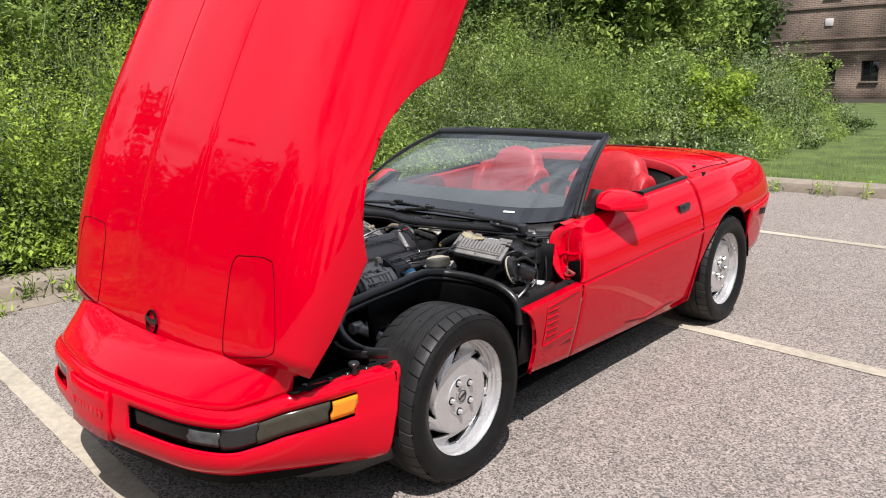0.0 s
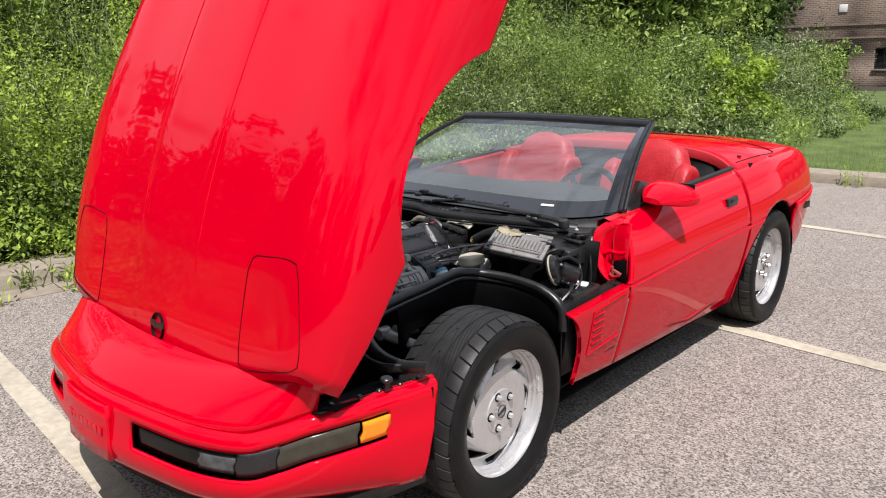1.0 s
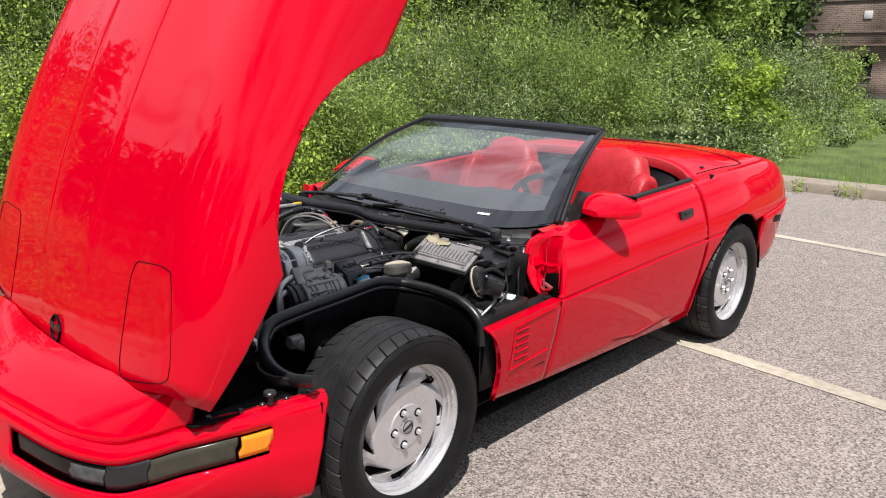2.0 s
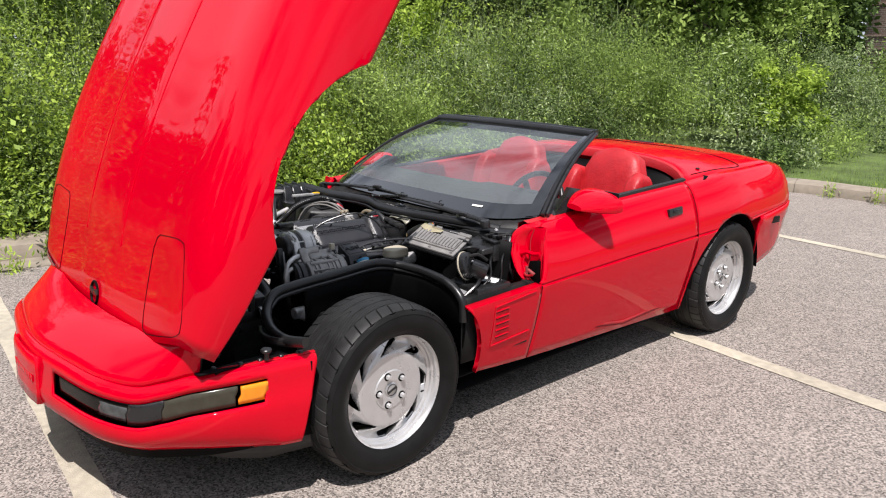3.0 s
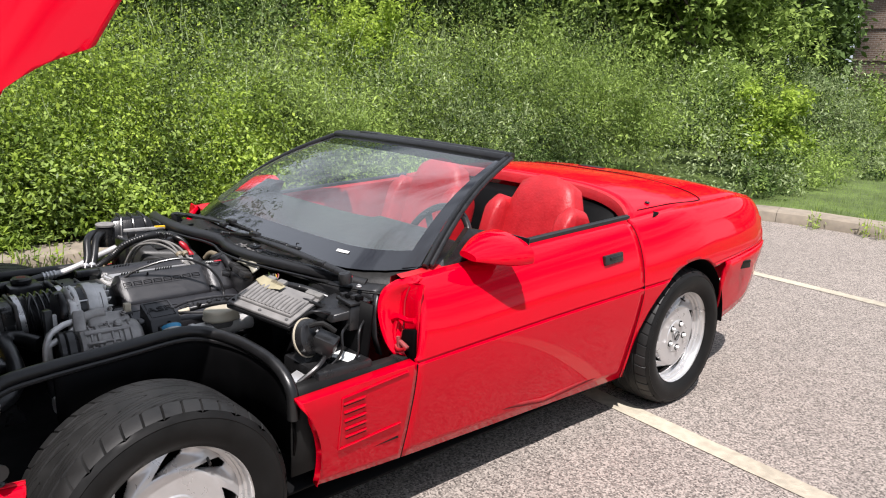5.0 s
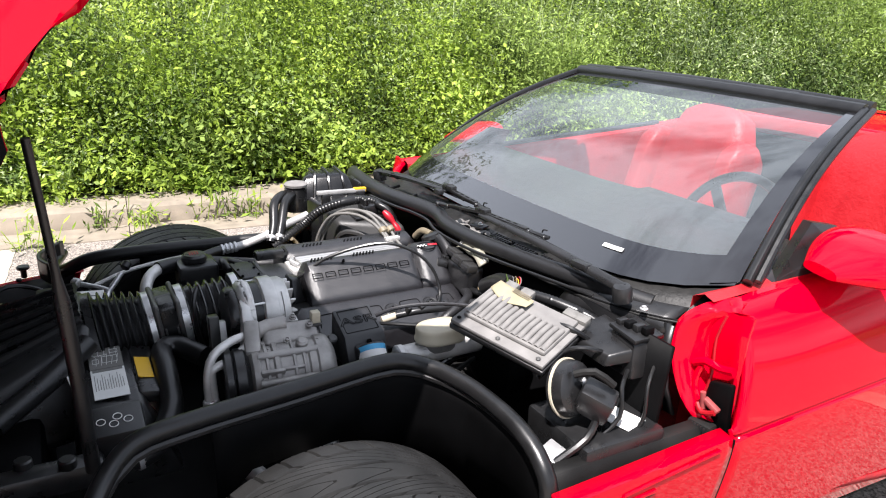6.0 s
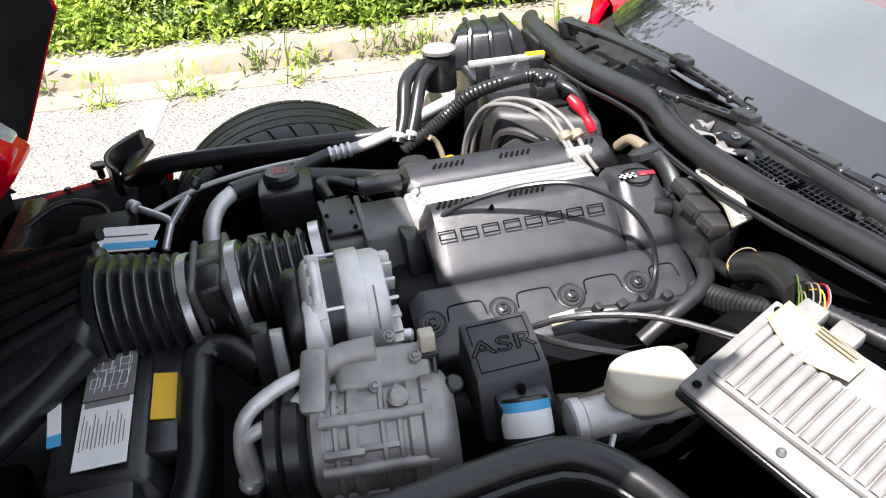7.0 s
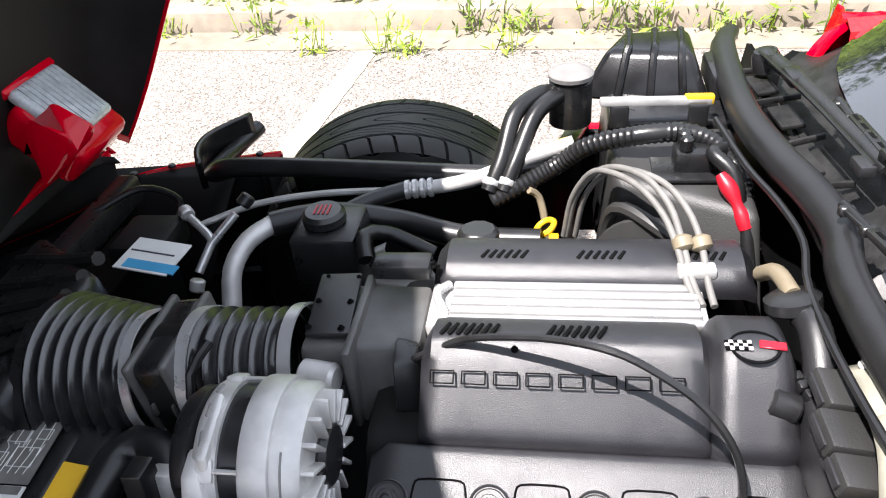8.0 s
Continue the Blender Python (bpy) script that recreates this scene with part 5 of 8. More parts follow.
# cowl, seal and wipers
def cowl():
    rows, fronts = [], []
    for u in np.linspace(-1, 1, 33):
        b = ws_base(u)
        f = Vector((0.74 * u, 0.610 + 0.11 * abs(u) ** 6 + 0.05 * max(u, 0), 0.795))
        fronts.append([f + Vector((0, 0.05, -0.10)), f + Vector((0, 0.045, -0.02)), f + Vector((0, 0.02, -0.006)), f + Vector((0, 0, -0.001))])
        rows.append([f, f.lerp(b, 0.35) + Vector((0, 0, -0.025)), f.lerp(b, 0.7) + Vector((0, 0, -0.022)), b + Vector((0, 0.0, -0.012))])
    c = part("cowl_panel", sheet(rows, flip=True), DUST, car, "dusty black cowl panel under the windscreen", solid=0.006)
    # wall coloured near black to stand for the shadow under the seal
    part("cowl_front", sheet(fronts, flip=True), DARK, c, "front wall of the cowl coloured near black as deep shadow", solid=0.005)
    seal = [(-0.79, 0.615, 0.812), (-0.69, 0.590, 0.820), (-0.44, 0.576, 0.824), (-0.29, 0.592, 0.826), (-0.20, 0.612, 0.826), (-0.12, 0.622, 0.822), (-0.04, 0.610, 0.814), (0.10, 0.614, 0.812), (0.26, 0.634, 0.815), (0.447, 0.674, 0.818), (0.54, 0.705, 0.814), (0.64, 0.752, 0.806)]
    part("hood_seal", tube(seal, lambda u: 0.024 - 0.004 * u, 14, 0.02, flat=0.72), SEAL, c, "fat black rubber hood seal", sharp=60)
    part("seal_lip", tube([(x, y - 0.036, z - 0.014) for x, y, z in seal[2:-1]], 0.0045, 8, 0.02), RUBBER, c)
    part("torn_felt", sheet([[Vector((x, 0.636 + 0.012 * math.sin(x * 90) + 0.01 * k + 0.12 * max(x, 0), 0.822 + 0.004 * math.sin(x * 140 + k * 2.0) - 0.002 * k)) for k in range(5)] for x in np.linspace(-0.055, 0.105, 26)], flip=True), DUSTY, c, "torn grey felt behind the seal", solid=0.004)
    part("felt_bracket", box((0.05, 0.030, 0.006), (0.040, 0.668, 0.826), 0.003, turn=(8, 0, 14)), CHAR, c)
    bolt((0.045, 0.668, 0.829), c, 0.007)
    rows = []
    for t in np.linspace(0, 1, 12):
        a = Vector((0.46 + 0.25 * t, 0.665 + 0.09 * t * t, 0.800 + 0.004 * math.sin(t * 3.1)))
        rows.append([a + Vector((0, -0.03, -0.03)), a, a + Vector((-0.01, 0.05, 0.012)), a + Vector((-0.02, 0.10, 0.018))])
    part("cowl_end", sheet(rows, flip=True), BLACK, c, "smooth black plastic cowl end", solid=0.006)
    bolt((0.669, 0.700, 0.812), c, 0.009)
    for k in range(9):
        part("cowl_slat", box((0.105, 0.004, 0.012), (0.10, 0.678 + 0.006 * k, 0.815), 0.001, turn=(30, 0, 2)), BLACK, c)
    for x, y in ((0.15, 0.668), (0.25, 0.672), (0.35, 0.682)):
        part("vent_grille", box((0.088, 0.036, 0.005), (x, y, 0.816), 0.002, turn=(10, 0, 4)), DARK, c)
        for k in range(8):
            part("grille_bar", box((0.0025, 0.034, 0.004), (x - 0.038 + 0.011 * k, y, 0.8195), 0.0008, turn=(10, 0, 4), seg=1), BLACK, c)
        for k in range(4):
            part("grille_bar", box((0.084, 0.0025, 0.004), (x, y - 0.014 + 0.0095 * k, 0.8195), 0.0008, turn=(10, 0, 4), seg=1), BLACK, c)
    for k, x in enumerate((-0.62, -0.50, -0.36, -0.24)):
        part("cowl_rib", box((0.006, 0.07, 0.010), (x, 0.640, 0.812), 0.002, turn=(8, 0, 10 * (k % 3) - 8)), DUST, c)
        part("cowl_plate", box((0.07, 0.035, 0.008), (x + 0.05, 0.632 + 0.01 * (k % 2), 0.806), 0.003, turn=(6, 0, 6)), DUST, c)

    part("washer_nozzle", box((0.04, 0.03, 0.02), (0.449, 0.695, 0.835), 0.006), CAST, c, "grey washer bracket")
    part("red_cap", drum(0.007, 0.012, (0.59, 0.725, 0.815), (0, 0, 1), 10), REDPL, c)
    def wiper(hub, clip, a, b):
        hub, clip, a, b = Vector(hub), Vector(clip), Vector(a), Vector(b)
        run = (clip - hub).normalized()
        across = run.cross(Vector((0, 0, 1))).normalized()
        knee = hub + run * 0.13 + Vector((0, 0, 0.012))
        w = part("wiper_arm", tube([hub + Vector((0, 0, 0.008)), knee, hub.lerp(clip, 0.55) + Vector((0, 0, 0.012)), clip + Vector((0, 0, 0.006))], lambda t: 0.013 - 0.005 * t, 10, 0.02, flat=0.42), BLACK, car, "black sprung wiper arm")
        part("wiper_hub", lathe([(0.022, -0.02), (0.022, 0.006), (0.018, 0.014), (0.0001, 0.016)], hub, (0, -0.2, 1), 18), BLACK, w)
        part("arm_hinge", box((0.05, 0.026, 0.018), knee, 0.005, turn=(0, 0, math.degrees(math.atan2(run.y, run.x)))), BLACK, w)
        part("washer_tube", tube([hub + across * 0.012 + Vector((0, 0, 0.012)), hub.lerp(clip, 0.5) + across * 0.014 + Vector((0, 0, 0.016)), clip + across * 0.014 + Vector((0, 0, 0.010))], 0.0028, 6, 0.02), RUBBER, w)
        part("arm_block", box((0.032, 0.020, 0.016), clip + across * 0.020 - run * 0.012 + Vector((0, 0, 0.004)), 0.004, turn=(0, 0, math.degrees(math.atan2(run.y, run.x)))), CHAR, w, "grey washer block on the arm")
        mid = clip + Vector((0, 0.010, 0.010))
        rubber = part("wiper_blade", tube([a, (a + mid) / 2 - Vector((0, 0, 0.005)), mid - Vector((0, 0, 0.012)), (b + mid) / 2 - Vector((0, 0, 0.005)), b], 0.0055, 8, 0.03, flat=0.6), RUBBER, w)
        for end in (a, b):
            d = (end - mid).normalized()
            turn = (0, -math.degrees(math.asin(d.z)), math.degrees(math.atan2(d.y, d.x)))
            length = (end - mid).length
            part("wiper_frame", box((length * 0.68, 0.017, 0.009), mid + d * length * 0.35, 0.0025, turn=turn), BLACK, w)
            for k in range(4):
                part("frame_slot", box((0.017, 0.005, 0.002), mid + d * (0.045 + 0.028 * k) + Vector((0, -0.001, 0.0042)), 0.0005, turn=turn, seg=1), DARK, w)
            for s in (0.42, 0.72, 0.94):
                part("claw", box((0.010, 0.018, 0.012), mid + d * length * s - Vector((0, 0, 0.004)), 0.002, turn=turn, seg=1), BLACK, rubber)
            part("frame_yoke", box((length * 0.46, 0.010, 0.006), mid + d * length * 0.74 - Vector((0, 0, 0.003)), 0.002, turn=turn), BLACK, w)
        part("wiper_joint", box((0.046, 0.024, 0.018), mid + Vector((0, 0, 0.004)), 0.004, turn=(0, 0, 8)), BLACK, w)
        part("joint_pin", drum(0.005, 0.028, mid + Vector((0, -0.014, 0.010)), (0.1, 1, 0), 10), BLACK, w)
        part("blade_hook", tube([b + Vector((-0.03, 0, 0.006)), b + Vector((-0.02, -0.004, 0.016)), b + Vector((-0.005, -0.004, 0.018))], 0.002, 6, 0.006), BLACK, w)

    wiper((-0.60, 0.640, 0.840), (-0.165, 0.672, 0.872), (-0.365, 0.678, 0.872), (0.045, 0.694, 0.870))
    wiper((0.62, 0.680, 0.838), (0.085, 0.640, 0.868), (-0.125, 0.618, 0.858), (0.330, 0.694, 0.872))


cowl()


def engine():
    e = part("engine", soften(hull([(-0.26, 0.08, 0.30), (0.20, 0.08, 0.30), (0.20, 0.56, 0.30), (-0.26, 0.56, 0.30), (-0.20, 0.09, 0.69), (0.10, 0.09, 0.69), (0.10, 0.55, 0.69), (-0.20, 0.55, 0.69)]), 0.02), GRIME, car, "black and grey V8 engine under moulded covers")
    # left cover with raised rear block
    sec = [(-0.028, 0.725), (-0.027, 0.750), (-0.020, 0.768), (-0.004, 0.778), (0.020, 0.784), (0.034, 0.783), (0.044, 0.776), (0.060, 0.760), (0.080, 0.738), (0.098, 0.718), (0.106, 0.707), (0.108, 0.694), (0.107, 0.680)]
    cov = part("fuel_rail_cover", profile_run(sec, 0.158, 0.468, 24, 0.25), GREY, e, "textured dark grey engine cover with raised marks", sharp=45)
    sec2 = [(x * 1.03 + (0.004 if x > 0 else -0.006), z + 0.006) for x, z in sec]
    part("cover_rear", profile_run(sec2, 0.462, 0.548, 10, 0.25), GREY, cov, sharp=45)
    # raised marks, outlines of bars
    for k in range(8):
        y = 0.185 + 0.034 * k
        b = bmesh.new()
        for dy, dz, sy, sz in ((0, 0.5, 0.026, 0.0014), (0, -0.5, 0.026, 0.0014), (-0.0125, 0, 0.0014, 0.0135), (0.0125, 0, 0.0014, 0.0135)):
            box((0.003, sy, sz), (0, dy, dz * 0.0135), 0.0004, bm=b, seg=1)
        bmesh.ops.transform(b, matrix=Matrix.Translation((0.0685, y, 0.7605)) @ pose(0, 0, 0, 0, -52), verts=b.verts)
        part("raised_mark", b, DARK, cov)
    for y0 in (0.185, 0.30):
        for k in range(7):
            part("vent_slot", box((0.020, 0.0045, 0.003), (0.020, y0 + 0.009 * k, 0.7865), 0.001, turn=(0, 2, -28), seg=1), DARK, cov)
    bolt((0.044, 0.262, 0.779), cov, 0.004, (0.4, 0, 0.9), DARK)
    em = part("cover_badge", tube([(0.037 + 0.020 * math.cos(a), 0.505 + 0.024 * math.sin(a), 0.7895 - 0.25 * max(0, 0.020 * math.cos(a))) for a in [2 * math.pi * k / 22 for k in range(23)]], 0.0018, 6, 0.006), DARK, cov, "thin dark ring badge with two small flags")
    for i in range(3):
        for j in range(6):
            part("flag_square", box((0.0042, 0.0042, 0.002), (0.034 + 0.0045 * i, 0.477 + 0.0045 * j, 0.7905), 0.0003, seg=1), PAPER if (i + j) % 2 else DARK, em)
    part("flag", box((0.011, 0.026, 0.002), (0.037, 0.522, 0.7900), 0.0008, turn=(0, 3, -8), seg=1), REDPL, em)
    # ribbed plenum plate
    pl = part("plenum", box((0.085, 0.33, 0.05), (-0.070, 0.315, 0.722), 0.006), CAST, e, "cast aluminium intake plenum")
    for k in range(5):
        part("plenum_rib", box((0.0135, 0.292, 0.010), (-0.0965 + 0.0158 * k, 0.324, 0.7525), 0.003), ALLOY, pl, "bright machined rib")
    part("plenum_pipe", tube([(-0.10, 0.172, 0.752), (-0.075, 0.160, 0.757), (-0.045, 0.172, 0.752)], 0.006, 8, 0.01), STEEL, pl)
    # right cover
    sec = [(-0.102, 0.735), (-0.104, 0.752), (-0.120, 0.768), (-0.155, 0.773), (-0.190, 0.762), (-0.215, 0.735), (-0.228, 0.690)]
    rc = part("fuel_rail_cover", profile_run(sec[::-1], 0.150, 0.545, 24, 0.25), GREY, e, "textured dark grey engine cover with slots", sharp=45)
    for y0 in (0.215, 0.335, 0.455):
        for k in range(6):
            part("vent_slot", box((0.018, 0.005, 0.003), (-0.140, y0 + 0.010 * k, 0.7725), 0.001, turn=(0, 0, -28), seg=1), DARK, rc)
    bm = lathe([(0.026, 0), (0.030, 0.004), (0.030, 0.012), (0.024, 0.018), (0.0001, 0.018)], (-0.235, 0.195, 0.728), (-0.1, 0, 1), 10)
    part("oil_cap", bm, BLACK, e, "black ribbed oil filler cap")
    # valve shroud with four bolts
    sec = [(0.104, 0.668), (0.105, 0.690), (0.110, 0.699), (0.120, 0.699), (0.140, 0.690), (0.160, 0.6805), (0.180, 0.671), (0.200, 0.6615), (0.211, 0.655), (0.216, 0.645), (0.218, 0.600)]
    vc = part("valve_shroud", profile_run(sec, 0.108, 0.560, 24, 0.15), GREY, e, "textured dark grey valve shroud", sharp=45)
    BOLTS = (0.134, 0.240, 0.346, 0.452)
    for k, y in enumerate(BOLTS):
        z = 0.6775
        part("washer_ring", lathe([(0.0215, 0), (0.0215, 0.002), (0.020, 0.0028), (0.0185, 0.0015), (0.0175, 0.0015), (0.016, 0.003), (0.0001, 0.003)], (0.166, y, z), (0.43, 0, 0.90), 26), CHAR, vc, "recessed dark washer")
        bolt((0.1672, y, z + 0.002), vc, 0.0115, (0.43, 0, 0.90), BLACK)
        end = BOLTS[k + 1] if k < 3 else 0.545
        def lie(x, yy):
            return (x, yy, 0.6805 - (x - 0.160) * 0.475 + 0.0006)
        a, b = y + 0.024, end - 0.024
        part("moulded_line", tube([lie(0.168, a), lie(0.152, a + 0.002), lie(0.146, a + 0.007), lie(0.145, (a + b) / 2), lie(0.146, b - 0.007), lie(0.152, b - 0.002), lie(0.168, b)], 0.0012, 5, 0.01), DARK, vc)
    # throttle body and air intake
    tb = part("throttle_body", soften(hull([(-0.105, 0.005, 0.64), (0.035, 0.005, 0.64), (0.030, 0.155, 0.64), (-0.11, 0.155, 0.64), (-0.100, 0.008, 0.752), (0.020, 0.008, 0.748), (0.000, 0.150, 0.744), (-0.105, 0.150, 0.748)]), 0.008), BODY, e, "dull cast aluminium throttle body")
    part("cover_plate", box((0.112, 0.054, 0.008), (-0.052, 0.036, 0.757), 0.003, turn=(0, 2, 4)), CHAR, tb, "black plate held by screws")
    part("body_flange", box((0.150, 0.010, 0.120), (-0.035, 0.070, 0.700), 0.003), BODY, tb)
    part("idle_valve", lathe([(0.016, 0), (0.020, 0.003), (0.020, 0.040), (0.016, 0.045), (0.0001, 0.045)], (0.036, 0.012, 0.722), (0.15, 1, 0), 20), CAST, tb, "bright idle valve")
    part("idle_plug", box((0.030, 0.030, 0.034), (0.045, 0.050, 0.690), 0.006), BLACK, tb)
    for x in (-0.100, -0.052, -0.004):
        for y in (0.016, 0.056):
            bolt((x, y, 0.760), tb, 0.0045, mat=DARK, h=0.004)
    part("sensor", box((0.035, 0.075, 0.022), (-0.112, 0.112, 0.772), 0.005), BLACK, tb, "black sensor on two screws")
    for y in (0.076, 0.150):
        bolt((-0.112, y, 0.772), tb, 0.007, mat=DARK)
    part("cable_bracket", soften(hull([(0.010, 0.125, 0.690), (0.060, 0.125, 0.690), (0.055, 0.160, 0.690), (0.010, 0.160, 0.690), (-0.005, 0.120, 0.752), (0.045, 0.125, 0.752), (0.030, 0.150, 0.748), (0.000, 0.150, 0.748)]), 0.005), BLACK, tb)
    part("throttle_cable", tube([(0.020, 0.140, 0.735), (0.030, 0.150, 0.750), (0.043, 0.205, 0.790), (0.060, 0.255, 0.812), (0.080, 0.310, 0.828), (0.100, 0.360, 0.833), (0.116, 0.400, 0.822), (0.132, 0.440, 0.798), (0.148, 0.470, 0.758), (0.165, 0.480, 0.712), (0.190, 0.465, 0.688), (0.215, 0.440, 0.690)], 0.0042, 8, 0.01), BLACK, e, "thin black throttle cable in an arc")
    C = lambda y: Vector((-0.016, y, 0.690 - 0.04 * max(0, -(y + 0.02)) / 0.3))
    def bellows(y0, y1, r0, r1, folds):
        prof = []
        for k in range(folds):
            for f, rr in ((0.0, 0.83), (0.18, 0.86), (0.36, 0.98), (0.50, 1.0), (0.64, 0.98), (0.82, 0.86)):
                t = (k + f) / folds
                prof.append(((r0 + (r1 - r0) * t) * rr, (y0 - y1) * t))
        prof.append((r1 * 0.9, y0 - y1))
        axis = C(y1) - C(y0)
        return lathe(prof, C(y0), axis, 40, caps=False)
    duct = part("intake_bellows", bellows(-0.015, -0.130, 0.072, 0.080, 6), SLICK, car, "black corrugated rubber intake duct", sharp=60)
    part("intake_bellows", bellows(-0.205, -0.325, 0.086, 0.118, 7), SLICK, car, "wide black corrugated intake duct", sharp=60)
    for y, r in ((0.000, 0.0735), (-0.130, 0.078), (-0.206, 0.080), (-0.328, 0.112)):
        part("hose_clamp", lathe([(r, -0.008), (r + 0.003, -0.008), (r + 0.003, 0.008), (r, 0.008)], C(y), (0, 1, 0.12), 40, caps=False), STEEL if y > -0.3 else BLACK, duct, "hose clamp")
    m = part("flow_meter", box((0.138, 0.052, 0.138), C(-0.166), 0.014, 3, turn=(7, 0, 0)), BLACK, duct, "black air flow meter")
    for y in (-0.190, -0.142):
        part("meter_band", box((0.146, 0.012, 0.146), C(y), 0.016, 3, turn=(7, 0, 0)), BODY, m, "grey end frame")
        for a in (0.6, 2.2):
            part("meter_strap", box((0.150, 0.004, 0.018), C(-0.166) + Vector((0, (y + 0.166) * 0.55, 0.02 - 0.03 * a)), 0.002, turn=(7, 0, 0)), BODY, m)
    part("meter_neck", lathe([(0.074, -0.065), (0.070, -0.05), (0.070, 0.05), (0.074, 0.065)], C(-0.166), (0, 1, 0.12), 36, caps=False), RUBBER, m)
    part("vent_hose", tube([(0.020, -0.10, 0.755), (0.055, -0.115, 0.735), (0.070, -0.115, 0.68), (0.05, -0.10, 0.62)], 0.006, 8, 0.02), RUBBER, duct)
    # air box
    ab = soften(hull([(-0.36, -0.60, 0.50), (0.22, -0.60, 0.50), (0.16, -0.33, 0.50), (-0.17, -0.33, 0.50), (-0.36, -0.60, 0.655), (0.16, -0.60, 0.640), (0.085, -0.335, 0.735), (-0.130, -0.335, 0.745)]), 0.025, 3)
    box_ = part("air_box", ab, BLACK, car, "black ribbed air cleaner box")
    for k in range(6):
        x = -0.26 + 0.07 * k
        part("box_rib", tube([(x, -0.588, 0.640), (x, -0.575, 0.660), (x * 0.8 - 0.003, -0.46, 0.698), (x * 0.62 - 0.008, -0.355, 0.735)], 0.011, 8, 0.05), BLACK, box_)
    part("box_arm", tube([(0.10, -0.345, 0.70), (0.17, -0.43, 0.66), (0.24, -0.53, 0.62)], 0.024, 10, 0.04), BLACK, box_)
    # alternator
    A = Vector((0.155, -0.040, 0.731))
    al = part("alternator", lathe([(0.060, 0), (0.072, 0.006), (0.075, 0.012), (0.075, 0.030)], A, (0, 1, 0.0), 40), CAST, e, "bright cast alternator with a dark band")
    part("stator_band", lathe([(0.070, 0.028), (0.070, 0.058)], A, (0, 1, 0), 40, caps=False), BLACK, al)
    part("rear_half", lathe([(0.070, 0.050), (0.0785, 0.053), (0.0795, 0.056), (0.0795, 0.080), (0.0785, 0.082), (0.0745, 0.083), (0.0740, 0.104), (0.069, 0.111), (0.058, 0.114), (0.0001, 0.116)], A, (0, 1, 0), 48, caps=False), CAST, al)
    part("fan", lathe([(0.030, -0.026), (0.060, -0.024), (0.066, -0.016), (0.066, -0.004), (0.060, 0)], A, (0, 1, 0), 32), BLACK, al)
    part("seam_line", tube([A + Vector((0.0748 * math.cos(a), 0.094, 0.0748 * math.sin(a))) for a in np.linspace(0.1, 0.9, 8)], 0.0012, 5, 0.02), DUSTY, al)
    for k in range(4):
        a = 0.62 + k * math.pi / 2
        p = A + Vector((0.0745 * math.cos(a), 0, 0.0745 * math.sin(a)))
        part("through_bolt", tube([p + Vector((0, 0.016, 0)), p + Vector((0, 0.065, 0))], 0.0026, 8, 0.05), STEEL, al)
        part("bolt_ear", box((0.008, 0.018, 0.024), p + Vector((0, 0.020, 0)), 0.003, turn=(0, -math.degrees(a), 0)), CAST, al)
        for j in range(4):
            b_ = a + j * math.pi / 8
            part("rear_fin", box((0.034, 0.016, 0.005), A + Vector((0.050 * math.cos(b_), 0.117, 0.050 * math.sin(b_))), 0.0015, turn=(0, -math.degrees(b_), 0)), CAST, al)
            part("cooling_slot", box((0.004, 0.005, 0.016), A + Vector((0.0740 * math.cos(b_), 0.014, 0.0740 * math.sin(b_))), 0.0015, turn=(0, -math.degrees(b_), 0), seg=1), DUSTY, al)
    part("rear_hub", lathe([(0.034, 0.112), (0.036, 0.118), (0.030, 0.124), (0.0001, 0.125)], A, (0, 1, 0), 28), BLACK, al)
    part("terminal", drum(0.010, 0.03, A + Vector((0.03, 0.112, -0.045)), (0.2, 1, 0), 12), STEEL, al)
    part("flange_plate", soften(hull([(0.215, -0.026, 0.690), (0.240, -0.026, 0.690), (0.240, -0.014, 0.690), (0.215, -0.014, 0.690), (0.150, -0.026, 0.812), (0.215, -0.026, 0.792), (0.215, -0.014, 0.792), (0.150, -0.014, 0.812)]), 0.004), CAST, al, "thin cast front flange")
    br = soften(hull([(0.215, -0.050, 0.655), (0.275, -0.050, 0.655), (0.275, -0.005, 0.655), (0.215, -0.005, 0.655), (0.195, -0.042, 0.785), (0.225, -0.042, 0.775), (0.225, -0.022, 0.775), (0.195, -0.022, 0.785)]), 0.006)
    part("alternator_bracket", br, CAST, al, "cast mounting arm")
    # belt and pulleys
    part("drive_belt", box((0.030, 0.022, 0.21), (0.215, -0.100, 0.655), 0.003, turn=(0, -6, 0)), RUBBER, e)
    part("belt_cover", box((0.020, 0.026, 0.17), (0.205, -0.085, 0.655), 0.003, turn=(0, -10, 0)), CAST, e, "grey tensioner plate")
    # compressor
    B = Vector((0.325, -0.055, 0.655))
    cp = part("compressor", lathe([(0.055, 0), (0.066, 0.006), (0.068, 0.018), (0.064, 0.022), (0.064, 0.046), (0.069, 0.050), (0.069, 0.058), (0.065, 0.062), (0.065, 0.118), (0.069, 0.122), (0.069, 0.136), (0.073, 0.140), (0.073, 0.158), (0.068, 0.168), (0.050, 0.178), (0.0001, 0.180)], B, (0.12, 1, 0.02), 40), OLD_CAST, e, "grey cast air conditioning compressor")
    part("pulley", lathe([(0.02, -0.052), (0.060, -0.052), (0.068, -0.048), (0.068, -0.036), (0.062, -0.032), (0.068, -0.028), (0.068, -0.010), (0.055, 0)], B, (0.12, 1, 0.02), 36), BLACK, cp, "black belt pulley")
    CA = Vector((0.12, 1, 0.02)).normalized()
    cside = CA.cross(Vector((0, 0, 1))).normalized()
    cup = cside.cross(CA)
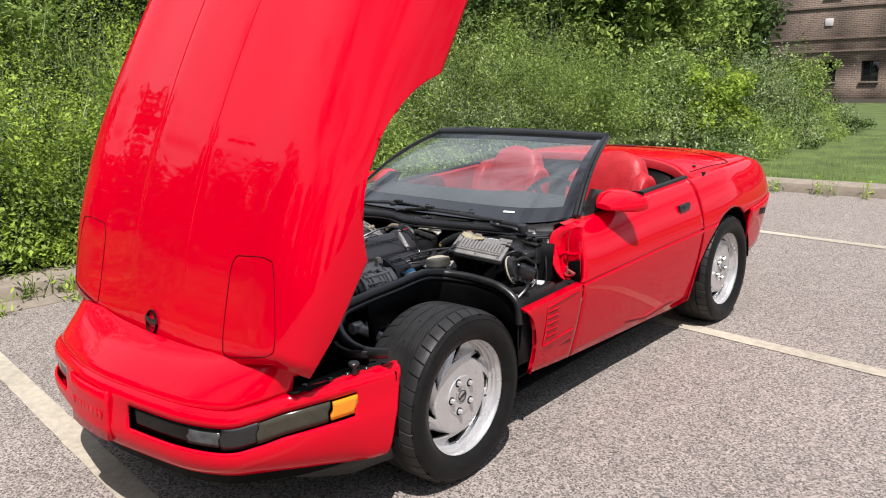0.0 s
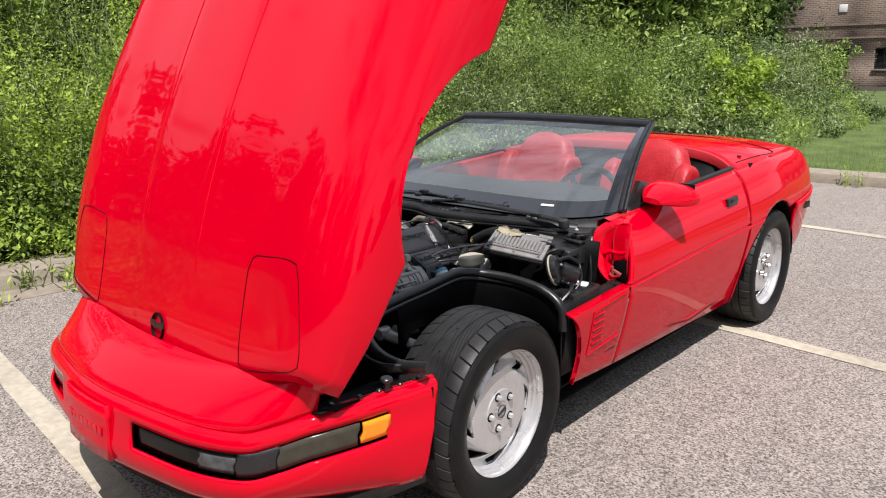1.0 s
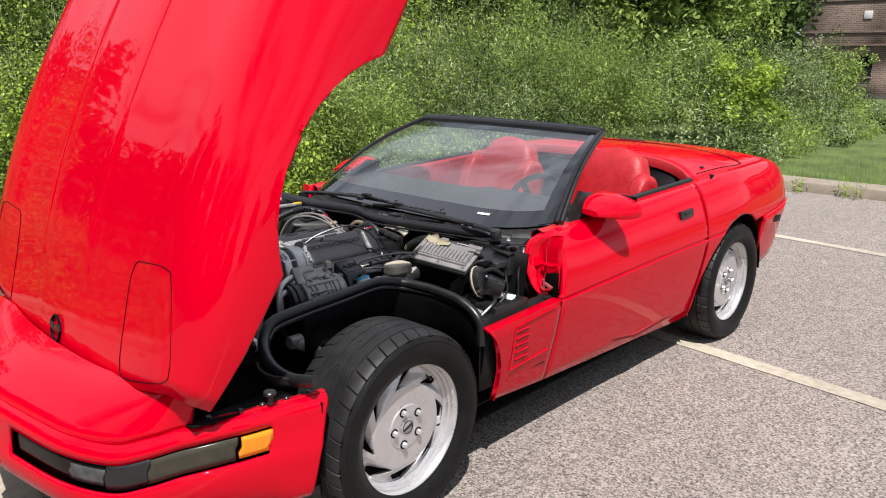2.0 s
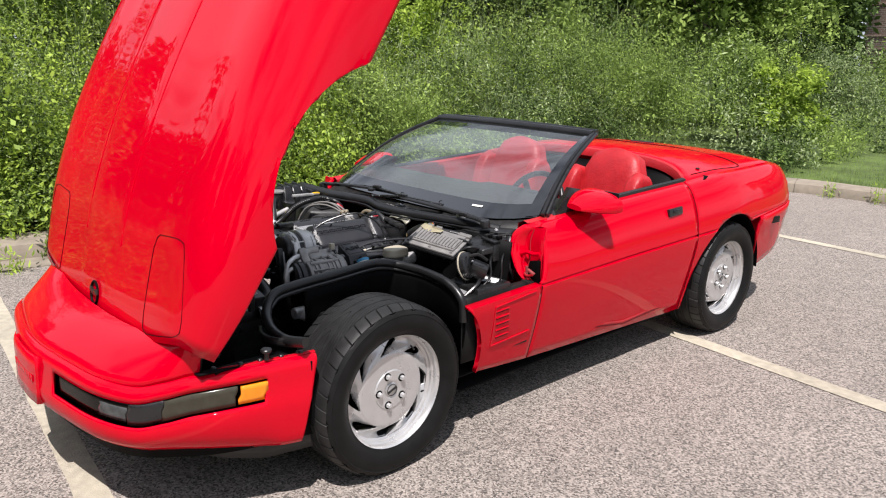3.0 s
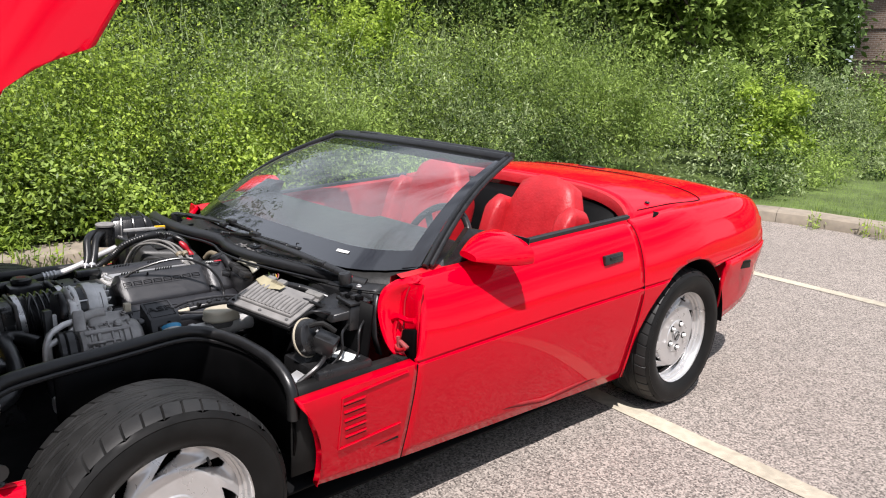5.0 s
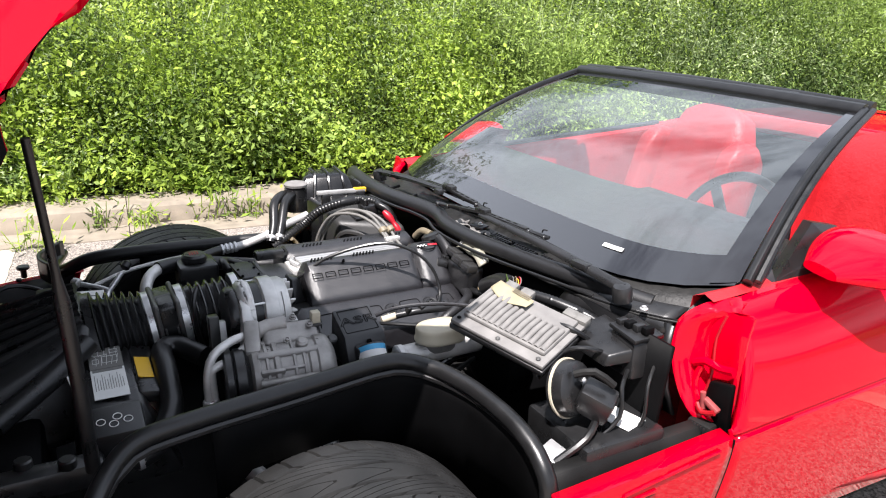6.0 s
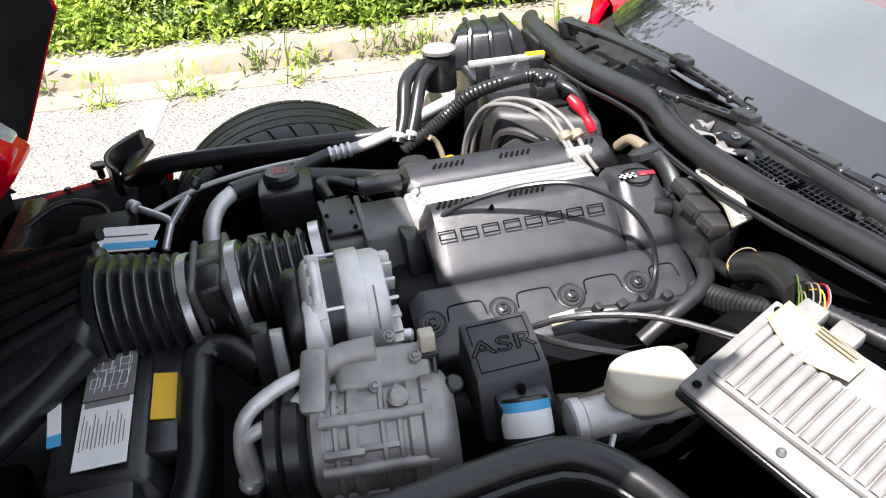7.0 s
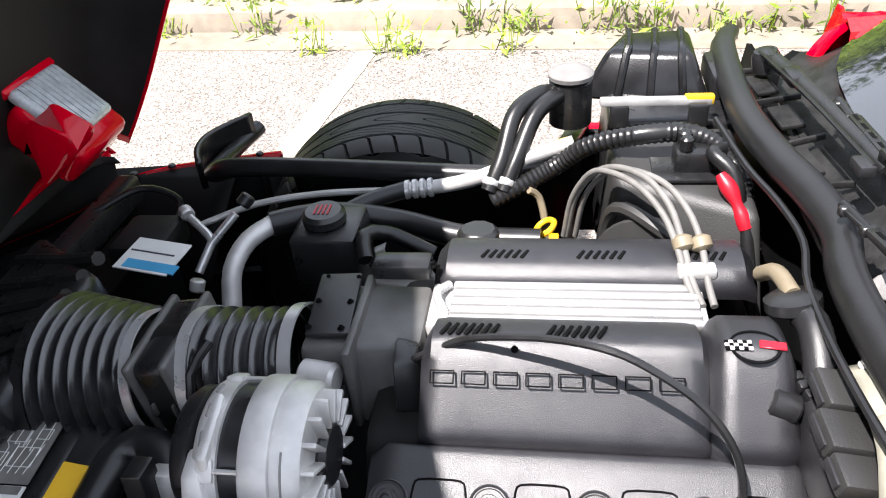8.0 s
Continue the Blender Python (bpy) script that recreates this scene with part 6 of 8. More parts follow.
    for k in range(7):
        a = 0.25 + k * math.pi / 3.5
        o = B + (cside * math.cos(a) + cup * math.sin(a)) * 0.0655
        part("body_boss", tube([o + CA * 0.016, o + CA * 0.07, o + CA * 0.150], 0.0085, 10, 0.04), OLD_CAST, cp)
        part("boss_bolt", drum(0.0062, 0.008, o + CA * 0.150, CA, 10), STEEL, cp)
    for h in (0.030, 0.086, 0.106):
        part("body_ring", lathe([(0.0660, h), (0.0685, h + 0.002), (0.0685, h + 0.006), (0.0660, h + 0.008)], B, CA, 40, caps=False), OLD_CAST, cp)
    part("service_cap", lathe([(0.011, 0), (0.013, 0.003), (0.013, 0.022), (0.008, 0.026), (0.0001, 0.026)], (0.343, 0.052, 0.714), (0.45, 0, 0.9), 14), OLD_CAST, cp)
    part("service_block", box((0.018, 0.016, 0.034), (0.352, 0.072, 0.708), 0.003, turn=(0, 24, -8)), OLD_CAST, cp)
    part("black_plug", drum(0.012, 0.018, (0.330, 0.122, 0.706), (0.5, 0.2, 0.85), 14), BLACK, cp, "black rubber plug")
    part("top_manifold", box((0.055, 0.120, 0.034), (0.290, 0.045, 0.722), 0.010, 3, turn=(0, 28, -6)), OLD_CAST, cp)
    part("manifold_elbow", tube([(0.275, 0.04, 0.745), (0.272, 0.00, 0.742), (0.282, -0.035, 0.735)], 0.017, 12, 0.02), OLD_CAST, cp)
    part("pipe_block", box((0.080, 0.034, 0.036), (0.300, -0.040, 0.732), 0.008, turn=(0, 35, -12)), OLD_CAST, cp)
    for k in range(3):
        part("side_rib", box((0.010, 0.05, 0.028), B + Vector((0.058, 0.035 + 0.045 * k, 0.030)), 0.004, turn=(0, 25, -6)), OLD_CAST, cp)
    part("name_pad", box((0.006, 0.040, 0.028), B + Vector((0.074, 0.09, 0.006)), 0.002, turn=(0, 5, -6)), OLD_CAST, cp)
    for p in ((0.300, 0.085, 0.742), (0.262, 0.06, 0.748), (0.318, 0.03, 0.722), (0.350, 0.085, 0.722), (0.338, -0.02, 0.714)):
        bolt(p, cp, 0.0085, (0.35, 0, 0.9), OLD_CAST)
    part("connector", box((0.020, 0.020, 0.030), (0.288, 0.103, 0.752), 0.003), WHITE, cp, "cream wire connector")
    part("connector_base", box((0.022, 0.024, 0.014), (0.292, 0.103, 0.735), 0.003), BLACK, cp)
    part("switch_wire", tube([(0.300, 0.108, 0.735), (0.338, 0.100, 0.715), (0.372, 0.07, 0.70), (0.385, 0.02, 0.690), (0.375, -0.03, 0.69)], 0.0035, 6, 0.015), BLACK, cp)
    for o in (0.0, 0.030):
        part("refrigerant_pipe", tube([(0.287 + o * 0.5, -0.050, 0.738 - o * 0.5), (0.300 + o * 0.6, -0.085, 0.736 - o), (0.318 + o * 0.3, -0.125, 0.720 - o * 0.8), (0.325, -0.140 + o * 0.25, 0.680), (0.328, -0.142 + o * 0.4, 0.620)], 0.0092, 12, 0.012), CAST, cp, "bent aluminium refrigerant pipe")
    part("pipe_end", lathe([(0.014, 0), (0.017, 0.004), (0.017, 0.012), (0.014, 0.016)], (0.329, -0.138, 0.612), (0, 0, 1), 18), STEEL, cp)
    part("lower_hose", tube([(0.329, -0.138, 0.612), (0.33, -0.135, 0.56), (0.34, -0.10, 0.48)], 0.013, 10, 0.03), RUBBER, cp)
    # traction control box with filter can
    tcb = part("control_box", soften(hull([(0.250, 0.150, 0.640), (0.374, 0.152, 0.640), (0.374, 0.250, 0.640), (0.250, 0.243, 0.640), (0.268, 0.148, 0.752), (0.340, 0.152, 0.714), (0.338, 0.248, 0.715), (0.266, 0.241, 0.753)]), 0.005), CHAR, car, "black moulded box marked ASR")
    cu = bpy.data.curves.new("box_text", "FONT")
    cu.body, cu.size, cu.fill_mode, cu.bevel_depth, cu.bevel_resolution = "ASR", 0.040, "NONE", 0.0006, 1
    cu.align_x = cu.align_y = "CENTER"
    dg = new("box_text", cu)
    mt = bpy.data.meshes.new_from_object(dg.evaluated_get(bpy.context.evaluated_depsgraph_get()))
    bpy.data.objects.remove(dg)
    ca, cb, cc, cd = Vector((0.268, 0.148, 0.752)), Vector((0.340, 0.152, 0.714)), Vector((0.338, 0.248, 0.715)), Vector((0.266, 0.241, 0.753))
    tx_ = ((cd - ca) + (cc - cb)).normalized()
    tz_ = tx_.cross((ca - cb) + (cd - cc)).normalized()
    mt.transform(Matrix.Diagonal((1.25, 0.72, 1, 1)))
    mt.transform(Matrix.Translation((ca + cb + cc + cd) / 4 + tz_ * 0.0012) @ Matrix((tx_, tz_.cross(tx_), tz_)).transposed().to_4x4())
    mt.materials.append(DARK)
    tx = new("box_text", mt)
    tx.parent = tcb
    def on_lid(u, v):
        return ca.lerp(cd, u).lerp(cb.lerp(cc, u), v) + tz_ * 0.0006
    for pts in (((0.10, 0.42), (0.10, 0.10), (0.90, 0.10), (0.90, 0.42)), ((0.10, 0.62), (0.10, 0.88), (0.90, 0.88), (0.90, 0.62))):
        b = bmesh.new()
        for p, q in zip(pts, pts[1:]):
            tube([on_lid(*p), on_lid((p[0] + q[0]) / 2, (p[1] + q[1]) / 2), on_lid(*q)], 0.0007, 5, 0.05, b)
        part("box_outline", b, DARK, tcb)
    bolt((0.352, 0.205, 0.700), tcb, 0.006, (0.6, 0, 0.8), DARK)
    part("box_step", box((0.05, 0.07, 0.05), (0.352, 0.205, 0.672), 0.008), CHAR, tcb)
    can = part("filter_can", lathe([(0.028, 0), (0.031, 0.004), (0.031, 0.060), (0.026, 0.076), (0.015, 0.082), (0.0001, 0.083)], (0.360, 0.205, 0.694), (0.62, -0.06, -0.72), 28), BLACK, car, "black canister with a white and blue label")
    part("can_label", lathe([(0.0316, 0.014), (0.0316, 0.046)], (0.360, 0.205, 0.694), (0.62, -0.06, -0.72), 28, caps=False), PAPER, can)
    part("can_band", lathe([(0.0318, 0.004), (0.0318, 0.016)], (0.360, 0.205, 0.694), (0.62, -0.06, -0.72), 28, caps=False), BLUE, can)
    # brake master cylinder
    mc = part("master_cylinder", tube([(0.395, 0.262, 0.668), (0.395, 0.35, 0.670), (0.395, 0.46, 0.672)], 0.026, 14, 0.03), CAST, car, "cast brake master cylinder with a cream reservoir")
    part("cylinder_end", drum(0.030, 0.018, (0.395, 0.252, 0.667), (0, 1, 0), 20), CAST, mc)
    outline = []
    for k in range(36):
        a = 2 * math.pi * k / 36
        c0, s0 = math.cos(a), math.sin(a)
        y = -0.052 * abs(s0) ** 0.9 if s0 < 0 else 0.058 * abs(s0) ** 0.45
        outline.append(Vector((0.041 * math.copysign(abs(c0) ** (0.55 if s0 > 0 else 0.95), c0), y, 0)))
    def stack(levels):
        bm = bmesh.new()
        rows = [[Vector((0.400, 0.350, z)) + p * f for p in outline] for f, z in levels]
        sheet([r + r[:1] for r in rows], bm=bm)
        bm.faces.new([bm.verts.new(p) for p in rows[-1]])
        return bm
    rs_ = part("fluid_reservoir", stack(((0.93, 0.697), (1.0, 0.699), (1.03, 0.703), (1.03, 0.707), (0.99, 0.711), (0.99, 0.722), (0.96, 0.729), (0.90, 0.732), (0.6, 0.7345))), WHITE, mc, "cream plastic reservoir with a domed lid", sharp=40)
    part("reservoir_base", stack(((0.45, 0.672), (0.58, 0.674), (0.66, 0.680), (0.70, 0.692), (0.86, 0.698), (0.5, 0.6985))), FADED, rs_, "grey translucent lower half", sharp=40)
    for y in (0.325, 0.378):
        part("reservoir_neck", drum(0.014, 0.022, (0.400, y, 0.645), (0, 0, 1), 16), FADED, rs_)
    part("brake_line", tube([(0.42, 0.30, 0.66), (0.45, 0.27, 0.63), (0.44, 0.22, 0.60)], 0.004, 6, 0.02), STEEL, mc)
    part("brake_booster", lathe([(0.06, 0), (0.105, 0.02), (0.115, 0.05), (0.105, 0.085), (0.04, 0.11)], (0.40, 0.46, 0.64), (0, 1, 0.02), 36), DARK, car, "black brake booster drum")
    # engine computer with ribs
    D, Cc, T = Vector((0.478, 0.338, 0.786)), Vector((0.692, 0.428, 0.752)), Vector((0.420, 0.486, 0.824))
    ex, ey = (Cc - D), (T - D)
    ez = ex.cross(ey).normalized()
    ey = ez.cross(ex.normalized()) * ey.length
    M = Matrix((ex.normalized(), ey.normalized(), ez)).transposed().to_4x4()
    M.translation = D
    L, Wd = ex.length, ey.length
    def placed(bm):
        bmesh.ops.transform(bm, matrix=M, verts=bm.verts)
        return bm
    ec = part("engine_computer", placed(box((L, Wd, 0.010), (L / 2, Wd / 2, -0.010), 0.003)), DUSTY, car, "dusty cast aluminium engine computer with cooling ribs")
    part("raised_lid", placed(box((L * 0.88, Wd * 0.80, 0.012), (L / 2, Wd * 0.56, -0.002), 0.005)), DUSTY, ec)
    part("black_tray", placed(box((L * 1.02, Wd * 1.02, 0.014), (L / 2, Wd / 2, -0.024), 0.003)), BLACK, ec)
    for k in range(14):
        x = L * (0.10 + 0.80 * k / 13)
        y0, y1 = Wd * 0.20, Wd * (0.92 if k < 4 else 0.66)
        part("cooling_rib", placed(tube([(x, y0, 0.002), (x, (y0 + y1) / 2, 0.0065), (x, y1, 0.004)], 0.0066, 10, 0.02)), DUSTY, ec)
    flap = [[Vector((L * (0.07 + 0.43 * u), Wd * (0.965 - v * (0.21 + 0.07 * math.sin(3.0 * u + 0.4))) - 0.016 * u, 0.0135 + 0.004 * math.sin(6 * u + 2 * v) * v)) for v in np.linspace(0, 1, 6)] for u in np.linspace(0, 1, 16)]
    part("paper_label", placed(sheet(flap)), AGED, ec, "yellowed paper label peeling at its edge", solid=0.001)
    for k in range(3):
        part("label_print", placed(box((L * 0.20, 0.0022, 0.0006), (L * 0.36, Wd * (0.84 + 0.03 * k), 0.0165), 0.0001, turn=(0, 0, -5), seg=1)), TAN, ec)
    for x, y in ((0.06, 0.08), (0.92, 0.08), (0.5, 0.07), (0.05, 0.92)):
        b = drum(0.0052, 0.006, (x * L, y * Wd, -0.005), (0, 0, 1), 12)
        part("screw", placed(b), BODY if x > 0.3 else DARK, ec)
    for x in (0.16, 0.34, 0.82, 0.94):
        part("plug", placed(box((L * 0.13, 0.026, 0.022), (x * L, Wd * 1.04, -0.006), 0.004)), FADED, ec, "pale grey wire plug")
    # cruise actuator
    axis = Vector((-0.88, -0.32, -0.30)).normalized()
    O = Vector((0.712, 0.480, 0.700))
    cr_ = part("cruise_actuator", lathe([(0.0001, -0.026), (0.046, -0.026), (0.054, -0.020), (0.057, -0.006), (0.058, 0.012), (0.050, 0.018), (0.0001, 0.022)], O, axis, 36), BLACK, car, "black vacuum actuator with a pale ring")
    part("pale_ring", lathe([(0.0575, 0.000), (0.0605, 0.001), (0.0605, 0.005), (0.0575, 0.006)], O, axis, 36, caps=False), WHITE, cr_)
    part("actuator_body", box((0.070, 0.060, 0.055), O + Vector((0.050, 0.030, -0.010)), 0.008, turn=(10, 20, 40)), BLACK, cr_)
    part("actuator_arm", tube([O + Vector((0.026, -0.010, 0.045)), O + Vector((0.050, 0.02, 0.055)), O + Vector((0.075, 0.05, 0.03))], 0.008, 8, 0.02), GRIME, cr_)
    part("actuator_link", tube([O + Vector((0.0, 0.03, 0.02)), O + Vector((0.03, 0.02, 0.012))], 0.006, 8, 0.02), STEEL, cr_)
    part("actuator_hose", tube([O + Vector((0.06, 0.03, -0.04)), (0.80, 0.46, 0.64), (0.79, 0.40, 0.60)], 0.008, 8, 0.02), RUBBER, cr_)
    # battery beside the fender
    bt = part("battery", box((0.20, 0.20, 0.17), (0.725, 0.545, 0.545), 0.012), BLACK, car, "black battery with a white label")
    part("battery_label", box((0.08, 0.060, 0.002), (0.760, 0.580, 0.6325), 0.0005, turn=(0, 0, 15), seg=1), PAPER, bt)
    part("foil_scrap", box((0.05, 0.045, 0.012), (0.772, 0.410, 0.606), 0.003, turn=(10, 15, 20)), STEEL, car, "crumpled bright foil piece by the fender")
    part("bay_bracket", soften(hull([(0.60, 0.55, 0.74), (0.72, 0.56, 0.73), (0.75, 0.68, 0.74), (0.60, 0.66, 0.76), (0.60, 0.55, 0.765), (0.72, 0.57, 0.755), (0.75, 0.69, 0.775), (0.60, 0.66, 0.785)]), 0.005), BLACK, car, "black sheet bracket")
    fx = part("fuse_box", soften(hull([(0.655, 0.61, 0.70), (0.745, 0.61, 0.70), (0.75, 0.70, 0.70), (0.65, 0.70, 0.70), (0.665, 0.62, 0.785), (0.735, 0.62, 0.775), (0.74, 0.69, 0.785), (0.66, 0.69, 0.79)]), 0.007), BLACK, car, "black relay box")
    part("box_lid", box((0.082, 0.078, 0.010), (0.700, 0.655, 0.786), 0.003, turn=(0, 6, 0)), BLACK, fx)
    for k in range(4):
        part("relay", box((0.016, 0.024, 0.016), (0.672 + 0.019 * k, 0.640 + 0.006 * k, 0.797), 0.003), DARK if k % 2 else BLACK, fx)
    for k, (a, b_) in enumerate((((0.655, 0.60, 0.74), (0.60, 0.52, 0.78)), ((0.70, 0.60, 0.74), (0.66, 0.50, 0.75)), ((0.735, 0.61, 0.72), (0.79, 0.55, 0.66)), ((0.76, 0.66, 0.74), (0.80, 0.60, 0.64)))):
        mid = tuple((p + q) / 2 for p, q in zip(a, b_))
        part("loom", tube([a, (mid[0] + 0.012, mid[1] - 0.018, mid[2] + 0.022), b_, (b_[0] - 0.01, b_[1] - 0.05, b_[2] - 0.05)], 0.006 - 0.0007 * k, 8, 0.015), RUBBER, fx)
    # front battery/coolant box with labels
    fb = part("label_box", soften(hull([(0.03, -0.40, 0.48), (0.34, -0.40, 0.48), (0.34, -0.20, 0.48), (0.03, -0.20, 0.48), (0.045, -0.385, 0.672), (0.300, -0.385, 0.648), (0.300, -0.262, 0.640), (0.045, -0.262, 0.664)]), 0.012), BLACK, car, "black box carrying paper labels")
    Ml = Matrix.Translation((0.172, -0.318, 0.6605)) @ pose(0, 0, 0, 0, 5.4, 0)
    def on_top(bm):
        bmesh.ops.transform(bm, matrix=Ml, verts=bm.verts)
        return bm
    part("diagram_label", on_top(box((0.085, 0.066, 0.002), (-0.048, 0, 0.003), 0.0004, seg=1)), FADED, fb, "grey label with a white hose diagram")
    for k in range(5):
        part("diagram_line", on_top(tube([(-0.088, -0.025 + 0.012 * k, 0.005), (-0.06 + 0.004 * k, -0.025 + 0.012 * k, 0.005), (-0.052 - 0.006 * (k % 3), -0.018 + 0.011 * k, 0.005), (-0.018, -0.020 + 0.010 * k, 0.0043)], 0.0005, 4, 0.01)), PAPER, fb)
    part("notice_label", on_top(box((0.112, 0.066, 0.002), (0.053, 0, 0.003), 0.0004, seg=1)), PAPER, fb, "white notice label with lines of print")
    for k in range(12):
        part("print_line", on_top(box((0.060 - 0.012 * (k % 3), 0.0011, 0.001), (0.050 + 0.004 * (k % 3), -0.027 + 0.0048 * k, 0.0045), 0.0002, seg=1)), FADED, fb)
    part("print_bar", on_top(box((0.010, 0.058, 0.001), (0.003, 0, 0.0045), 0.0002, seg=1)), FADED, fb)
    for x, y, w, h in ((-0.070, -0.012, 0.020, 0.024), (-0.040, 0.008, 0.026, 0.030), (-0.072, 0.018, 0.014, 0.016), (-0.036, -0.020, 0.018, 0.012)):
        for dx, dy, sx, sy in ((0, h / 2, w, 0.0008), (0, -h / 2, w, 0.0008), (w / 2, 0, 0.0008, h), (-w / 2, 0, 0.0008, h)):
            part("diagram_line", on_top(box((sx, sy, 0.001), (x + dx, y + dy, 0.0045), 0.0002, seg=1)), PAPER, fb)
    part("yellow_label", box((0.085, 0.032, 0.002), (0.172, -0.247, 0.6535), 0.0004, seg=1, turn=(-14, 5, 0)), YELLOW, fb, "yellow warning label")
    part("label_rim", box((0.20, 0.050, 0.03), (0.165, -0.246, 0.636), 0.008, turn=(-10, 5, 0)), BLACK, fb)
    for k in range(4):
        part("yellow_print", box((0.005, 0.016 - 0.003 * (k % 2), 0.001), (0.146 + 0.010 * k, -0.247, 0.6560 - 0.0009 * k), 0.0002, seg=1, turn=(-14, 5, 0)), INK, fb)
    part("small_label", box((0.105, 0.017, 0.002), (0.180, -0.386, 0.6605), 0.0004, seg=1, turn=(0, 5, 8)), PAPER, fb)
    part("label_tab", box((0.020, 0.017, 0.0025), (0.222, -0.380, 0.6570), 0.0004, seg=1, turn=(0, 5, 8)), BLUE, fb)
    db = part("diagram_box", box((0.085, 0.11, 0.10), (0.345, -0.325, 0.600), 0.008, turn=(0, 14, 0)), CHAR, fb, "grey cover with a belt diagram")
    for k, (dx, dy) in enumerate(((0, -0.022), (0.01, 0.0), (-0.008, 0.008), (0.004, 0.026))):
        part("diagram_ring", tube([(0.362 + dx + 0.008 * math.cos(a), -0.325 + dy + 0.008 * math.sin(a), 0.6485 - 0.25 * (dx + 0.008 * math.cos(a))) for a in [2 * math.pi * j / 12 for j in range(13)]], 0.001, 4, 0.01), PAPER, db)
    part("radiator_hose", tube([(0.15, -0.115, 0.640), (0.10, -0.165, 0.655), (0.11, -0.200, 0.655), (0.20, -0.205, 0.645), (0.31, -0.215, 0.610), (0.38, -0.265, 0.575), (0.385, -0.30, 0.570)], 0.024, 14, 0.015), RUBBER, car, "black bent radiator hose", sharp=60)
    part("hose_clip", lathe([(0.026, 0), (0.027, 0.002), (0.027, 0.012), (0.026, 0.014)], (0.383, -0.285, 0.572), (0.3, -1, -0.1), 20, caps=False), STEEL, car, "bright hose clip")
    part("lower_conduit", tube([(0.15, -0.09, 0.63), (0.05, -0.12, 0.62), (-0.05, -0.16, 0.61), (-0.15, -0.2, 0.6)], 0.012, 10, 0.004, rib=0.14, every=1), RUBBER, car, "corrugated black wire conduit")
    # right side: reservoir, hoses, heater box
    rb = part("surge_tank", box((0.105, 0.105, 0.12), (-0.300, -0.045, 0.655), 0.010), BLACK, car, "black coolant surge tank with a round cap")
    part("tank_cap", lathe([(0.030, 0), (0.034, 0.004), (0.034, 0.016), (0.028, 0.022), (0.0001, 0.023)], (-0.298, -0.050, 0.715), (0, 0, 1), 20), BLACK, rb, "ribbed pressure cap")
    for k in range(4):
        part("cap_print", box((0.026, 0.003, 0.001), (-0.298, -0.061 + 0.007 * k, 0.7385), 0.0002, seg=1), REDPL, rb)
    part("alloy_pipe", tube([(-0.200, -0.190, 0.62), (-0.235, -0.190, 0.668), (-0.275, -0.172, 0.695), (-0.315, -0.140, 0.702)], 0.0155, 12, 0.015), CAST, car, "bent bright coolant pipe")
    part("coolant_hose", tube([(-0.310, -0.145, 0.702), (-0.335, -0.10, 0.700), (-0.36, -0.04, 0.69), (-0.37, 0.05, 0.67), (-0.34, 0.16, 0.66), (-0.33, 0.28, 0.66)], 0.020, 12, 0.02), RUBBER, car, "black rubber coolant hose", sharp=60)
    part("rear_hose", tube([(-0.22, 0.03, 0.70), (-0.26, 0.02, 0.715), (-0.29, 0.05, 0.70), (-0.28, 0.12, 0.67)], 0.012, 10, 0.015), RUBBER, car)
    ac = part("refrigerant_fitting", tube([(-0.40, -0.335, 0.655), (-0.355, -0.285, 0.650), (-0.34, -0.272, 0.645)], 0.0075, 10, 0.02), STEEL, car, "bright three-way refrigerant fitting")
    part("fitting_leg", tube([(-0.34, -0.275, 0.642), (-0.375, -0.235, 0.680)], 0.0075, 10, 0.02), STEEL, ac)
    part("fitting_leg", tube([(-0.34, -0.275, 0.642), (-0.300, -0.290, 0.610)], 0.0075, 10, 0.02), STEEL, ac)
    for p, a in (((-0.385, -0.225, 0.690), (-0.6, 0.6, 0.6)), ((-0.405, -0.34, 0.656), (-0.7, -0.7, 0.1)), ((-0.295, -0.292, 0.60), (0.4, -0.2, -0.8))):
        part("fitting_cap", drum(0.013, 0.022, p, a, 12), CAST if a[2] < 0.3 else BLACK, ac)
    ln = part("refrigerant_line", tube([(-0.40, -0.32, 0.64), (-0.43, -0.22, 0.665), (-0.44, -0.1, 0.68), (-0.435, 0.04, 0.69)], 0.006, 8, 0.03), CAST, car, "thin alloy line")
    big = part("suction_line", tube([(-0.36, -0.05, 0.685), (-0.40, 0.0, 0.692), (-0.432, 0.050, 0.692)], 0.015, 12, 0.02), RUBBER, car, "black and bright suction line")
    part("suction_pipe", tube([(-0.432, 0.050, 0.692), (-0.437, 0.12, 0.698), (-0.425, 0.185, 0.722), (-0.445, 0.26, 0.745), (-0.455, 0.33, 0.765)], 0.0125, 12, 0.02), CAST, big, "bright pipe")
    for k in range(4):
        part("crimp", lathe([(0.0135, 0), (0.0165, 0.002), (0.0165, 0.008), (0.0135, 0.010)], (-0.432 - 0.0008 * k, 0.050 + 0.013 * k, 0.692 + 0.001 * k), (-0.05, 1, 0.08), 18, caps=False), STEEL, big)
    part("yellow_nut", drum(0.017, 0.022, (-0.455, 0.305, 0.752), (-0.1, 1, 0.25), 6), YELLOW, big, "yellow tagged pipe nut")
